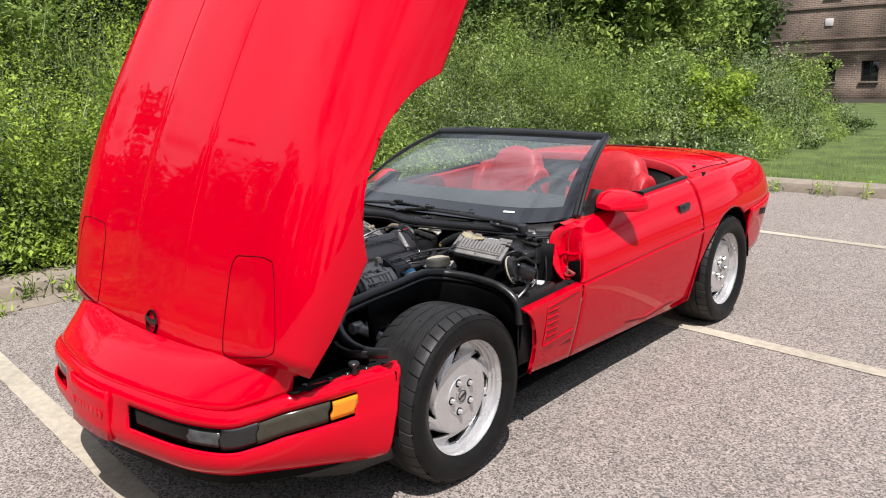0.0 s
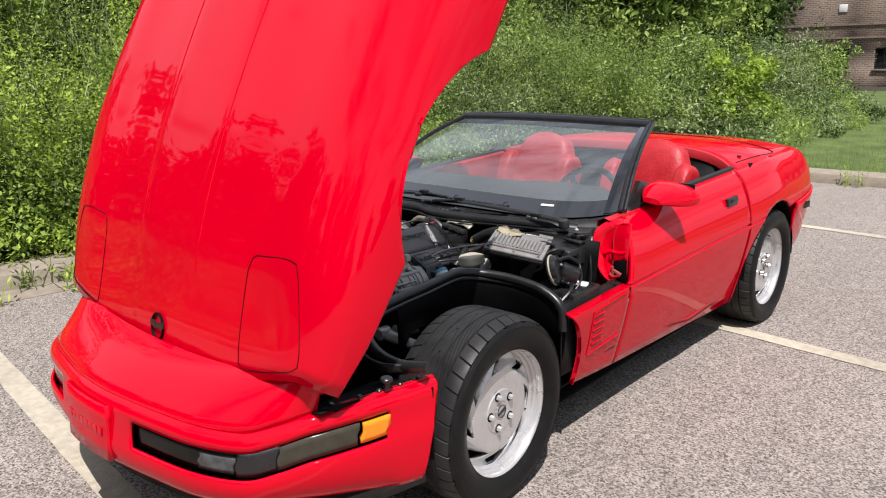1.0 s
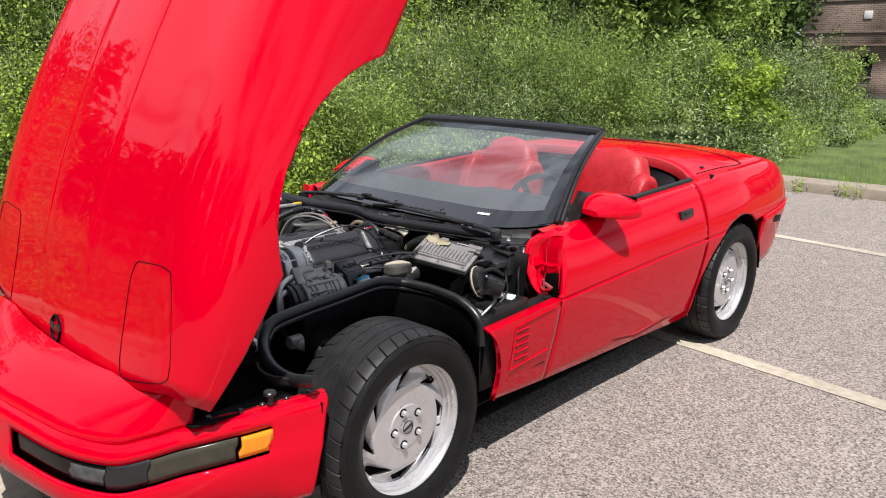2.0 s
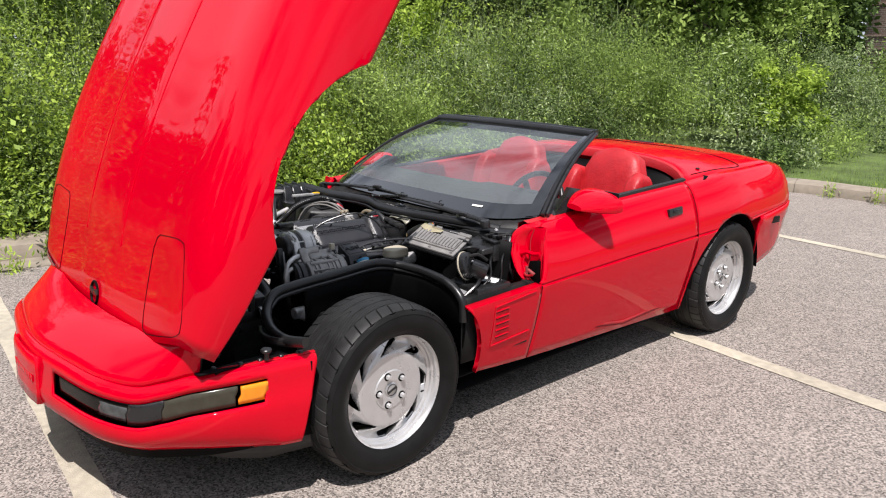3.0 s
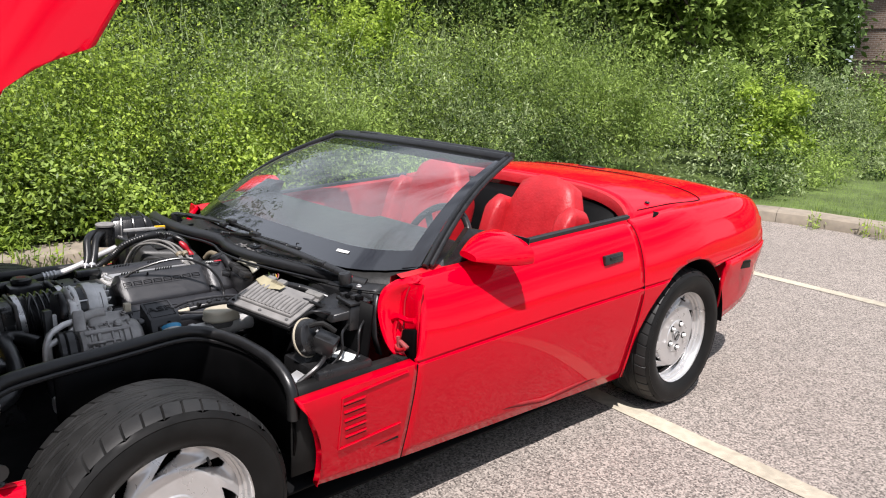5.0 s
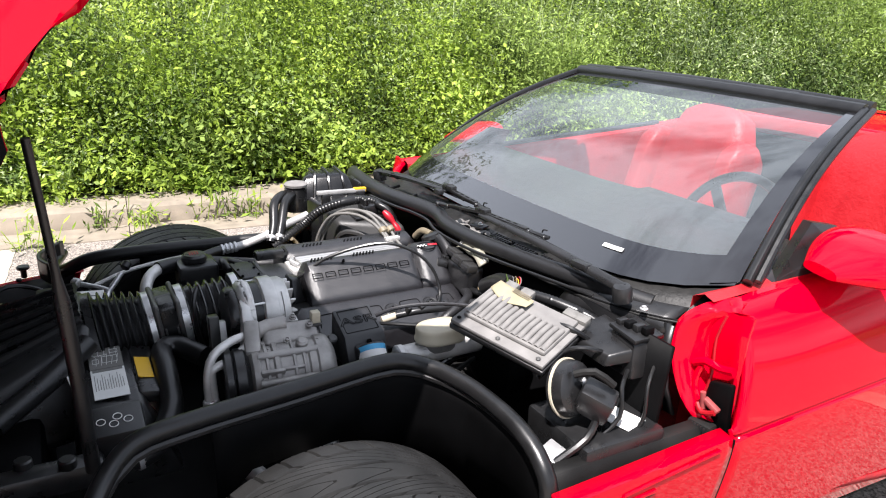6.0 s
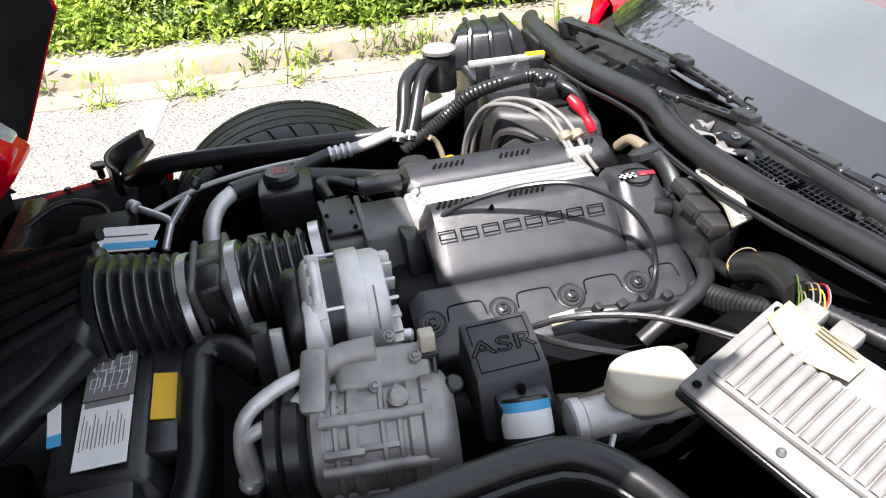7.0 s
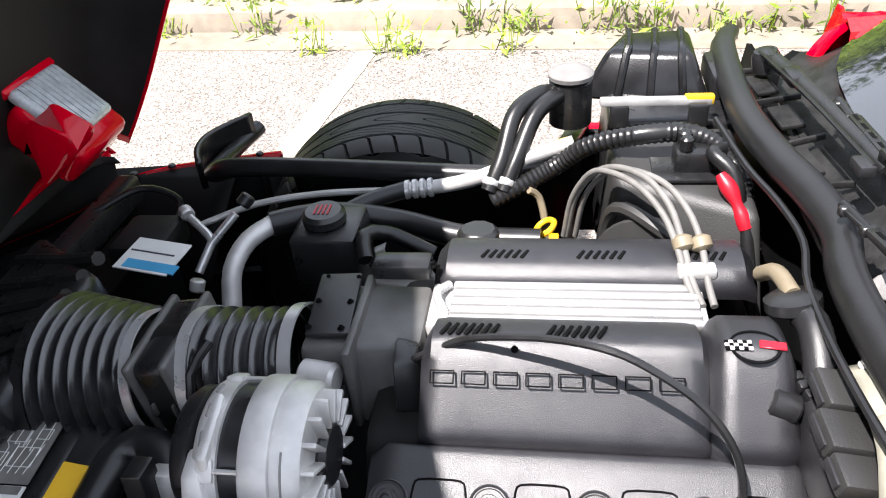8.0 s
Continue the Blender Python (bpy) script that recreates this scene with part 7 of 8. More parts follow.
    for o in (0.0, 0.034):
        hs = part("heater_hose", tube([(-0.405, 0.195 + o * 0.7, 0.705), (-0.435, 0.215 + o * 0.7, 0.745), (-0.490, 0.235 + o, 0.800), (-0.535, 0.275 + o, 0.815), (-0.550, 0.305 + o * 0.4, 0.808)], 0.0145, 12, 0.012), RUBBER, car, "curved black heater hose", sharp=60)
        part("hose_clip", lathe([(0.0155, 0), (0.0165, 0.002), (0.0165, 0.010), (0.0155, 0.012)], (-0.412, 0.198 + o * 0.7, 0.712), (-0.5, 0.3, 0.8), 16, caps=False), STEEL, hs, "bright clip")
    fl = part("filler_neck", lathe([(0.036, 0), (0.036, 0.075), (0.030, 0.080), (0.0001, 0.080)], (-0.555, 0.325, 0.755), (0, 0, 1), 24), BLACK, car, "black filler neck with a bright cap")
    part("bright_cap", lathe([(0.030, 0), (0.037, 0.003), (0.038, 0.010), (0.034, 0.014), (0.020, 0.016), (0.0001, 0.0165)], (-0.552, 0.325, 0.834), (0, 0, 1), 24), DUSTY, fl, "dull metal pressure cap")
    tk = part("overflow_tank", soften(hull([(-0.76, 0.385, 0.765), (-0.615, 0.335, 0.765), (-0.575, 0.560, 0.765), (-0.76, 0.560, 0.765), (-0.735, 0.425, 0.846), (-0.655, 0.385, 0.842), (-0.615, 0.530, 0.846), (-0.735, 0.535, 0.848)]), 0.014, 3), TANK, car, "glossy black moulded overflow tank")
    for k in range(3):
        part("tank_rib", tube([(-0.603 + 0.008 * k, 0.405 + 0.055 * k, 0.772), (-0.640 + 0.010 * k, 0.420 + 0.045 * k, 0.838), (-0.66, 0.425 + 0.045 * k, 0.846), (-0.725, 0.430 + 0.045 * k, 0.848)], 0.007, 8, 0.03), TANK, tk)
    part("tank_step", box((0.12, 0.05, 0.045), (-0.63, 0.580, 0.800), 0.008), BLACK, tk)
    bk = part("tank_bracket", box((0.012, 0.175, 0.014), (-0.482, 0.456, 0.822), 0.003, turn=(-3, 0, 6)), CAST, car, "bright steel bar bracket with a yellow end")
    part("yellow_end", box((0.014, 0.045, 0.016), (-0.490, 0.522, 0.8205), 0.003, turn=(-3, 0, 6)), YELLOW, bk)
    for y in (0.40, 0.52):
        part("bracket_foot", box((0.014, 0.03, 0.04), (-0.475, y, 0.80), 0.004), BLACK, bk)
    part("blower_case", soften(hull([(-0.68, 0.37, 0.55), (-0.50, 0.37, 0.55), (-0.50, 0.60, 0.55), (-0.68, 0.60, 0.55), (-0.66, 0.385, 0.775), (-0.49, 0.385, 0.785), (-0.49, 0.585, 0.785), (-0.66, 0.585, 0.775)]), 0.012, 3), BLACK, car, "black moulded blower case")
    hb = part("heater_box", soften(hull([(-0.50, 0.37, 0.50), (-0.27, 0.37, 0.50), (-0.16, 0.60, 0.50), (-0.50, 0.60, 0.50), (-0.47, 0.385, 0.785), (-0.335, 0.385, 0.770), (-0.25, 0.575, 0.760), (-0.47, 0.575, 0.785)]), 0.015, 3), HEATER, car, "grey moulded heater box")
    part("heater_arch", tube([(-0.32, 0.375, 0.60), (-0.325, 0.378, 0.70), (-0.29, 0.40, 0.745), (-0.23, 0.46, 0.735), (-0.20, 0.53, 0.70), (-0.19, 0.55, 0.62)], 0.010, 8, 0.02), HEATER, hb)
    part("heater_front", drum(0.085, 0.03, (-0.26, 0.44, 0.655), (0.8, -0.6, 0.25), 32), HEATER, hb)
    part("vacuum_valve", box((0.045, 0.055, 0.035), (-0.358, 0.498, 0.790), 0.006), BLACK, hb, "black valve with ports")
    part("valve_plate", box((0.07, 0.10, 0.006), (-0.350, 0.49, 0.774), 0.002), BLACK, hb)
    for k in range(2):
        part("valve_port", drum(0.010, 0.022, (-0.368 + 0.02 * k, 0.485, 0.806), (0, 0, 1), 10), BLACK, hb)
    for k in range(3):
        o = 0.011 * k
        q = (0.0, 0.022, -0.008)[k]
        part("spark_lead", tube([(-0.36, 0.320 + q * 0.6, 0.650), (-0.345, 0.332 + q * 0.6, 0.730), (-0.318, 0.358 + q * 0.7, 0.788), (-0.280, 0.386 + q * 0.8, 0.818 - o * 0.4), (-0.235, 0.420 + q, 0.826 - o * 0.6), (-0.190, 0.445 + q, 0.812 - o * 0.5), (-0.150, 0.458 + q, 0.784), (-0.105, 0.466 + q * 0.8, 0.760), (-0.070, 0.474 + q * 0.6, 0.750)], 0.0045, 10, 0.01), FADED, car, "grey braided looped line", sharp=60)
    for y in (0.458, 0.480):
        part("line_grommet", lathe([(0.007, -0.010), (0.013, -0.006), (0.013, 0.006), (0.007, 0.010)], (-0.150, y, 0.784), (0.6, 0.2, -0.5), 14), TAN, car, "cream line grommet")
    part("line_clamp", box((0.02, 0.045, 0.014), (-0.118, 0.472, 0.766), 0.003), CAST, car)
    cg = part("wire_loom", tube([(-0.40, 0.20, 0.69), (-0.425, 0.295, 0.735), (-0.405, 0.35, 0.785), (-0.385, 0.42, 0.812), (-0.385, 0.49, 0.815), (-0.365, 0.535, 0.80), (-0.32, 0.56, 0.77), (-0.25, 0.57, 0.70)], 0.0135, 12, 0.0045, rib=0.13, every=1), RUBBER, car, "corrugated black wire loom")
    part("wire_loom", tube([(-0.36, 0.54, 0.80), (-0.33, 0.52, 0.81), (-0.30, 0.545, 0.79), (-0.27, 0.555, 0.73), (-0.22, 0.565, 0.66)], 0.010, 10, 0.0045, rib=0.13, every=1), RUBBER, car, "corrugated black wire loom")
    rbt = part("battery_boot", tube([(-0.300, 0.525, 0.795), (-0.282, 0.540, 0.775), (-0.265, 0.553, 0.750), (-0.258, 0.560, 0.735)], lambda t: 0.007 + 0.005 * abs(math.sin(t * 5)), 12, 0.006), REDPL, car, "red rubber terminal boot")
    part("terminal_cable", tube([(-0.258, 0.560, 0.737), (-0.235, 0.565, 0.69), (-0.20, 0.57, 0.62)], 0.010, 10, 0.02), RUBBER, rbt)
    dp = part("dipstick", tube([(-0.40, 0.26, 0.71), (-0.405, 0.275, 0.695), (-0.39, 0.285, 0.66), (-0.38, 0.29, 0.60)], 0.006, 8, 0.01), TAN, car, "dipstick tube with a yellow loop")
    part("yellow_loop", tube([(-0.362 + 0.018 * math.cos(a), 0.286 + 0.014 * math.sin(a), 0.664 + 0.008 * math.sin(a)) for a in [2 * math.pi * k / 16 for k in range(17)]], 0.005, 8, 0.008), YELLOW, dp)
    part("yellow_tab", box((0.02, 0.016, 0.01), (-0.336, 0.300, 0.660), 0.003), YELLOW, dp)
    part("sticker_box", box((0.11, 0.10, 0.05), (-0.36, -0.40, 0.63), 0.010), GRIME, car, "dark bracket box")
    st = part("blue_sticker", box((0.075, 0.105, 0.003), (-0.275, -0.345, 0.662), 0.0005, turn=(0, 6, -12), seg=1), PAPER, car, "white and pale blue sticker")
    part("sticker_band", box((0.020, 0.100, 0.0035), (-0.250, -0.338, 0.660), 0.0005, turn=(0, 6, -12), seg=1), BLUE, st)
    part("sticker_line", box((0.003, 0.085, 0.0036), (-0.282, -0.347, 0.6635), 0.0003, turn=(0, 6, -12), seg=1), INK, st)
    part("fender_loom", tube([(-0.50, -0.60, 0.60), (-0.56, -0.52, 0.62), (-0.55, -0.44, 0.60), (-0.48, -0.42, 0.58)], 0.007, 8, 0.02), RUBBER, car)
    # rear of the engine: breather hose, wiper motor, looms
    bh = part("breather_hose", tube([(-0.030, 0.568, 0.778), (0.000, 0.572, 0.782), (0.040, 0.572, 0.762), (0.072, 0.568, 0.728), (0.086, 0.564, 0.690), (0.082, 0.564, 0.62)], 0.017, 14, 0.0045, rib=0.04, every=1), CHAR, car, "fat grey breather hose", sharp=60)
    part("breather_cap", lathe([(0.024, 0), (0.030, 0.004), (0.030, 0.016), (0.020, 0.022), (0.0001, 0.022)], (-0.036, 0.562, 0.775), (-0.3, -0.2, 0.85), 20), BLACK, bh)
    part("breather_elbow", tube([(-0.045, 0.560, 0.790), (-0.085, 0.552, 0.790), (-0.115, 0.545, 0.765)], 0.010, 10, 0.01), TAN, bh)
    part("side_hose", tube([(0.060, 0.572, 0.680), (0.100, 0.566, 0.686), (0.155, 0.558, 0.694), (0.208, 0.540, 0.697), (0.238, 0.505, 0.692), (0.256, 0.456, 0.678), (0.262, 0.415, 0.650)], 0.0125, 12, 0.012), CHAR, car, "black bypass hose", sharp=60)
    wm = part("wiper_motor", soften(hull([(0.055, 0.545, 0.690), (0.175, 0.545, 0.690), (0.175, 0.600, 0.690), (0.055, 0.600, 0.690), (0.065, 0.550, 0.752), (0.185, 0.548, 0.748), (0.195, 0.596, 0.764), (0.060, 0.598, 0.768)]), 0.008, 3), CHAR, car, "grey wiper motor under a pale strap")
    for x, y, z, sx, sy in ((0.082, 0.574, 0.771, 0.046, 0.040), (0.130, 0.568, 0.766, 0.044, 0.048), (0.172, 0.566, 0.760, 0.036, 0.040)):
        part("motor_step", box((sx, sy, 0.022), (x, y, z), 0.004, turn=(-14, 6, 4)), HEATER, wm)
        part("step_lip", box((sx * 0.8, 0.005, 0.010), (x, y - sy * 0.5, z + 0.004), 0.0015, turn=(-14, 6, 4)), CHAR, wm)
    strap = [[Vector((x, y, z)) + Vector((0.004 * s, 0.012 * s, 0.008 * s)) for s in (-1.0, -0.4, 0.4, 1.0)] for x, y, z in spline([(0.055, 0.596, 0.776), (0.085, 0.600, 0.790), (0.125, 0.600, 0.786), (0.165, 0.596, 0.788), (0.205, 0.588, 0.776)], 0.012)]
    part("motor_strap", sheet(strap), STRAP, wm, "pale cream metal strap", solid=0.006)
    part("strap_buckle", box((0.030, 0.026, 0.012), (0.143, 0.600, 0.792), 0.003, turn=(30, 0, -6)), STRAP, wm)
    part("motor_port", drum(0.016, 0.03, (0.078, 0.545, 0.740), (-0.2, -1, 0.3), 12), BLACK, wm)
    for k in range(3):
        part("terminal", box((0.010, 0.012, 0.016), (0.045 + 0.012 * k, 0.548 + 0.004 * k, 0.752), 0.002, turn=(0, 10, 20)), BLACK, wm)
    for p in ((0.062, 0.600, 0.788), (0.200, 0.592, 0.784)):
        bolt(p, wm, 0.006, mat=CAST)
    for pts, r in (([(0.06, 0.59, 0.70), (0.12, 0.57, 0.69), (0.20, 0.57, 0.70), (0.26, 0.575, 0.71)], 0.009), ([(0.20, 0.53, 0.67), (0.26, 0.54, 0.69), (0.32, 0.55, 0.715), (0.37, 0.56, 0.74)], 0.017), ([(0.42, 0.545, 0.79), (0.50, 0.59, 0.785), (0.56, 0.63, 0.77), (0.60, 0.66, 0.75)], 0.012)):
        part("wire_loom", tube(pts, r, 12, 0.0045, rib=0.13, every=1), RUBBER, car, "corrugated black wire loom")
    part("loom_boot", tube([(0.25, 0.565, 0.735), (0.30, 0.57, 0.765), (0.36, 0.555, 0.785), (0.40, 0.54, 0.795)], 0.022, 12, 0.02), RUBBER, car, "black taped loom", sharp=60)
    rnd = random.Random(5)
    for k, mt_ in enumerate((TAN, FADED, REDPL, LEAF_B, YELLOW, TAN, LEAF_B, FADED)):
        o = Vector((rnd.uniform(-0.012, 0.012), rnd.uniform(-0.012, 0.012), 0))
        part("loose_wire", tube([Vector((0.385, 0.545, 0.800)) + o, Vector((0.408, 0.535, 0.822)) + o * 1.6, Vector((0.432, 0.522, 0.818)) + o * 1.6, Vector((0.446, 0.508, 0.805)) + o], 0.0010, 6, 0.008), mt_, car, "thin coloured wire")
    for k in range(4):
        a0 = rnd.uniform(0, 1)
        part("loose_wire", tube([(0.235 + 0.02 * math.cos(a + a0), 0.575 + 0.018 * math.sin(a), 0.735 + 0.014 * math.sin(a + k)) for a in [2 * math.pi * j / 14 for j in range(13)]], 0.0011, 6, 0.008), YELLOW if k % 2 else TAN, car, "thin coloured wire")
    inj = part("injector_loom", tube([(0.222, 0.330, 0.688), (0.240, 0.372, 0.698), (0.246, 0.420, 0.698), (0.240, 0.490, 0.690)], 0.009, 10, 0.02), BLACK, car, "black injector loom with clips")
    part("loom_plug", tube([(0.217, 0.294, 0.680), (0.220, 0.336, 0.687)], 0.009, 10, 0.02), WHITE, inj, "cream plug")
    for k in range(4):
        part("loom_clip", box((0.014, 0.013 + 0.004 * (k % 2), 0.020), (0.238 + 0.004 * (k % 2), 0.355 + 0.034 * k, 0.704), 0.004, turn=(0, 20, 20)), BLACK, inj)
    part("servo_cable", tube([(0.25, 0.245, 0.705), (0.28, 0.30, 0.735), (0.33, 0.39, 0.750), (0.42, 0.47, 0.76)], 0.0045, 8, 0.02), GREY, car, "thin grey cable")
    part("servo_cable", tube([(0.25, 0.25, 0.695), (0.30, 0.29, 0.705), (0.36, 0.40, 0.700), (0.40, 0.46, 0.690)], 0.0045, 8, 0.02), RUBBER, car)
    for k in range(5):
        x, y = 0.26 + 0.03 * k, 0.30 + 0.03 * (k % 3)
        part("fuel_line", tube([(x, y, 0.56), (x + 0.03, y + 0.05, 0.60), (x + 0.01, y + 0.12, 0.62), (x - 0.02, y + 0.2, 0.60)], 0.006 + 0.002 * (k % 2), 8, 0.03), RUBBER if k % 2 else GRIME, car)
    part("exhaust_manifold", tube([(0.22, 0.14, 0.56), (0.26, 0.25, 0.55), (0.27, 0.40, 0.53), (0.25, 0.52, 0.50)], 0.03, 12, 0.03), GRIME, e)


engine()
# ---- green things ----
def leaves(points, sizes, rng, shape="leaf", droop=0.3, up=None):
    """Vertices and faces of many small folded leaves."""
    n = len(points)
    yaw, tilt, roll = rng.uniform(0, 2 * np.pi, n), rng.normal(droop, 0.55, n), rng.normal(0, 0.5, n)
    cy, sy, ct, st = np.cos(yaw), np.sin(yaw), np.cos(tilt), np.sin(tilt)
    d = np.stack([cy * ct, sy * ct, -st], 1)
    if up is not None:
        d = d * (1 - up) + np.array([0, 0, 1.0]) * up
        d /= np.linalg.norm(d, axis=1)[:, None]
    s = np.stack([-sy, cy, np.zeros(n)], 1)
    nrm = np.cross(d, s)
    s = s * np.cos(roll)[:, None] + nrm * np.sin(roll)[:, None]
    nrm = np.cross(d, s)
    L = sizes[:, None]
    w = {"leaf": 0.27, "blade": 0.011, "narrow": 0.13, "oval": 0.2, "slim": 0.19}[shape]
    a = points
    b = a + d * L * 0.45 + s * L * w - nrm * L * 0.06
    c = a + d * L - nrm * L * (0.14 if shape != "blade" else 0.0)
    e = a + d * L * 0.45 - s * L * w - nrm * L * 0.06
    if shape == "oval":
        p = [a, a + d * L * 0.22 + s * L * 0.20 - nrm * L * 0.05, a + d * L * 0.60 + s * L * 0.17 - nrm * L * 0.09, c, a + d * L * 0.60 - s * L * 0.17 - nrm * L * 0.09, a + d * L * 0.22 - s * L * 0.20 - nrm * L * 0.05]
        return np.stack(p, 1).reshape(-1, 3), np.arange(6 * n).reshape(-1, 6)
    v = np.stack([a, b, c, e], 1).reshape(-1, 3)
    f = np.arange(4 * n).reshape(-1, 4)
    return v, f


def foliage(name, pts, sizes, mat, rng, parent=None, shape="leaf", droop=0.3, up=None):
    v, f = leaves(np.asarray(pts, float), np.asarray(sizes, float), rng, shape, droop, up)
    me = bpy.data.meshes.new(name)
    me.from_pydata(v.tolist(), [], f.tolist())
    me.materials.append(mat)
    ob = new(name, me)
    if parent:
        ob.parent = parent
    return ob


def lump(x, y, s=1.0):
    return noise.noise((x * s, y * s, 7.3))


def weed_height(x, y):
    """Height of the weeds: low at the kerb, shoulder high behind."""
    if y < KERB_Y - 0.5:
        d = kerb_x(y) - 0.55 - x
    else:
        d = min(kerb_x(KERB_Y) + 0.9 - 0.05 * (y - 8) - x, (y - KERB_Y) - 0.2 + max(0, kerb_x(y) - x) * 0.8)
    if d < 0:
        return 0
    base = 1.35 * (1 - math.exp(-d / 0.75)) + 0.10 * min(d, 4)
    base *= 0.42 + 0.58 * min(max((y + 2.6) / 1.6, 0), 1)
    return max(0.12, base * (1 + 0.75 * lump(x, y, 0.75) + 0.45 * lump(x, y, 1.7)))


def clumps(rng, count, x0, x1, y0, y1, per, leaf=(0.035, 0.085), spires=2):
    """Leaf places of many rounded clumps of weeds with some spires: (places, leaf sizes, kind of each)."""
    P, Z, K = [], [], []
    for _ in range(count):
        x, y = rng.uniform(x0, x1), rng.uniform(y0, y1)
        h = weed_height(x, y)
        if h <= 0:
            continue
        h *= rng.uniform(0.7, 1.2)
        size = rng.uniform(*leaf)
        kind = lump(x + 3, y, 0.45) + rng.normal(0, 0.16)
        R = min(0.16 + 0.22 * h, 0.55) * rng.uniform(0.7, 1.3)
        n = int(per * rng.uniform(0.6, 1.4))
        # shell of a dome, thicker on top
        u = rng.uniform(-0.15, 1, n)
        a = rng.uniform(0, 6.283, n)
        rad = np.sqrt(np.clip(1 - u * u, 0, 1)) * R * rng.uniform(0.7, 1.12, n)
        lobes = 1 + 0.22 * np.sin(a * rng.integers(2, 5) + rng.uniform(0, 6))
        z = bank_z(x, y) + h * (0.42 + 0.55 * u * lobes) + rng.normal(0, 0.04, n)
        P.append(np.stack([x + rad * lobes * np.cos(a), y + rad * lobes * np.sin(a), z], 1))
        Z.append(size * rng.uniform(0.5, 1.3, n))
        K.append(np.full(n, kind))
        for _ in range(rng.integers(0, spires + 1)):
            m = int(per * 0.16)
            ax, ay = x + rng.normal(0, R * 0.5), y + rng.normal(0, R * 0.5)
            t = rng.uniform(0, 1, m)
            lean = rng.normal(0, 0.10, 2)
            r = (0.075 * (1.1 - t) + 0.01) * rng.uniform(0.3, 1.2, m)
            a = rng.uniform(0, 6.283, m)
            top = h * rng.uniform(1.0, 1.32)
            P.append(np.stack([ax + lean[0] * t + r * np.cos(a), ay + lean[1] * t + r * np.sin(a), bank_z(x, y) + top * (0.6 + 0.4 * t)], 1))
            Z.append(size * rng.uniform(0.4, 0.9, m) * (1.2 - 0.6 * t))
            K.append(np.full(m, kind + rng.normal(0, 0.08)))
    return np.concatenate(P), np.concatenate(Z), np.concatenate(K)


WEEDS = {"broadleaf_weeds": "bright broad-leaved weeds spilling over the kerb", "leafy_weeds": "fresh green leafy weeds on the bank", "grey_weeds": "grey-green narrow-leaved weeds on the bank", "dark_weeds": "deep green weeds on the bank", "tall_weeds": "tall green weeds beside the lawn"}


def stalks(rng, name, mat, count, xs, ys, per, length, width, tall):
    """Single weeds: an upright stem with leaves in a spiral, long below and short at the tip."""
    x, y = rng.uniform(*xs, count), rng.uniform(*ys, count)
    h = np.array([weed_height(a, b) for a, b in zip(x, y)]) * tall * rng.uniform(0.75, 1.2, count)
    keep = h > 0.10
    x, y, h = x[keep], y[keep], h[keep]
    n = len(x)
    z = np.array([bank_z(a, b) for a, b in zip(x, y)])
    lean, size = rng.normal(0, 0.13, (n, 2)), rng.uniform(0.7, 1.25, n)
    P, D, L = [], [], []
    for k in range(per):
        t = 0.30 + 0.70 * (k + rng.uniform(0, 0.6, n)) / per
        a = 2.4 * k + rng.uniform(0, 0.5, n) + x * 37
        P.append(np.stack([x + lean[:, 0] * t * h, y + lean[:, 1] * t * h, z + h * t], 1))
        up = rng.normal(0.15, 0.28, n) + 0.5 * t ** 4
        D.append(np.stack([np.cos(a) * np.cos(up), np.sin(a) * np.cos(up), np.sin(up)], 1))
        L.append(length * size * (1.25 - 0.75 * t) * rng.uniform(0.8, 1.2, n))
    a, d, l = np.concatenate(P), np.concatenate(D), np.concatenate(L)[:, None]
    side_ = np.cross(d, np.array([0, 0, 1.0]))
    side_ /= np.linalg.norm(side_, axis=1)[:, None] + 1e-9
    nrm = np.cross(side_, d)
    v = np.stack([a, a + d * l * 0.42 + side_ * l * width + nrm * l * 0.05, a + d * l - nrm * l * 0.22, a + d * l * 0.42 - side_ * l * width + nrm * l * 0.05], 1).reshape(-1, 3)
    me = bpy.data.meshes.new(name)
    me.from_pydata(v.tolist(), [], np.arange(len(v)).reshape(-1, 4).tolist())
    me.materials.append(mat)
    tagged(new(name, me), WEEDS[name], "weeds", kind="stuff")


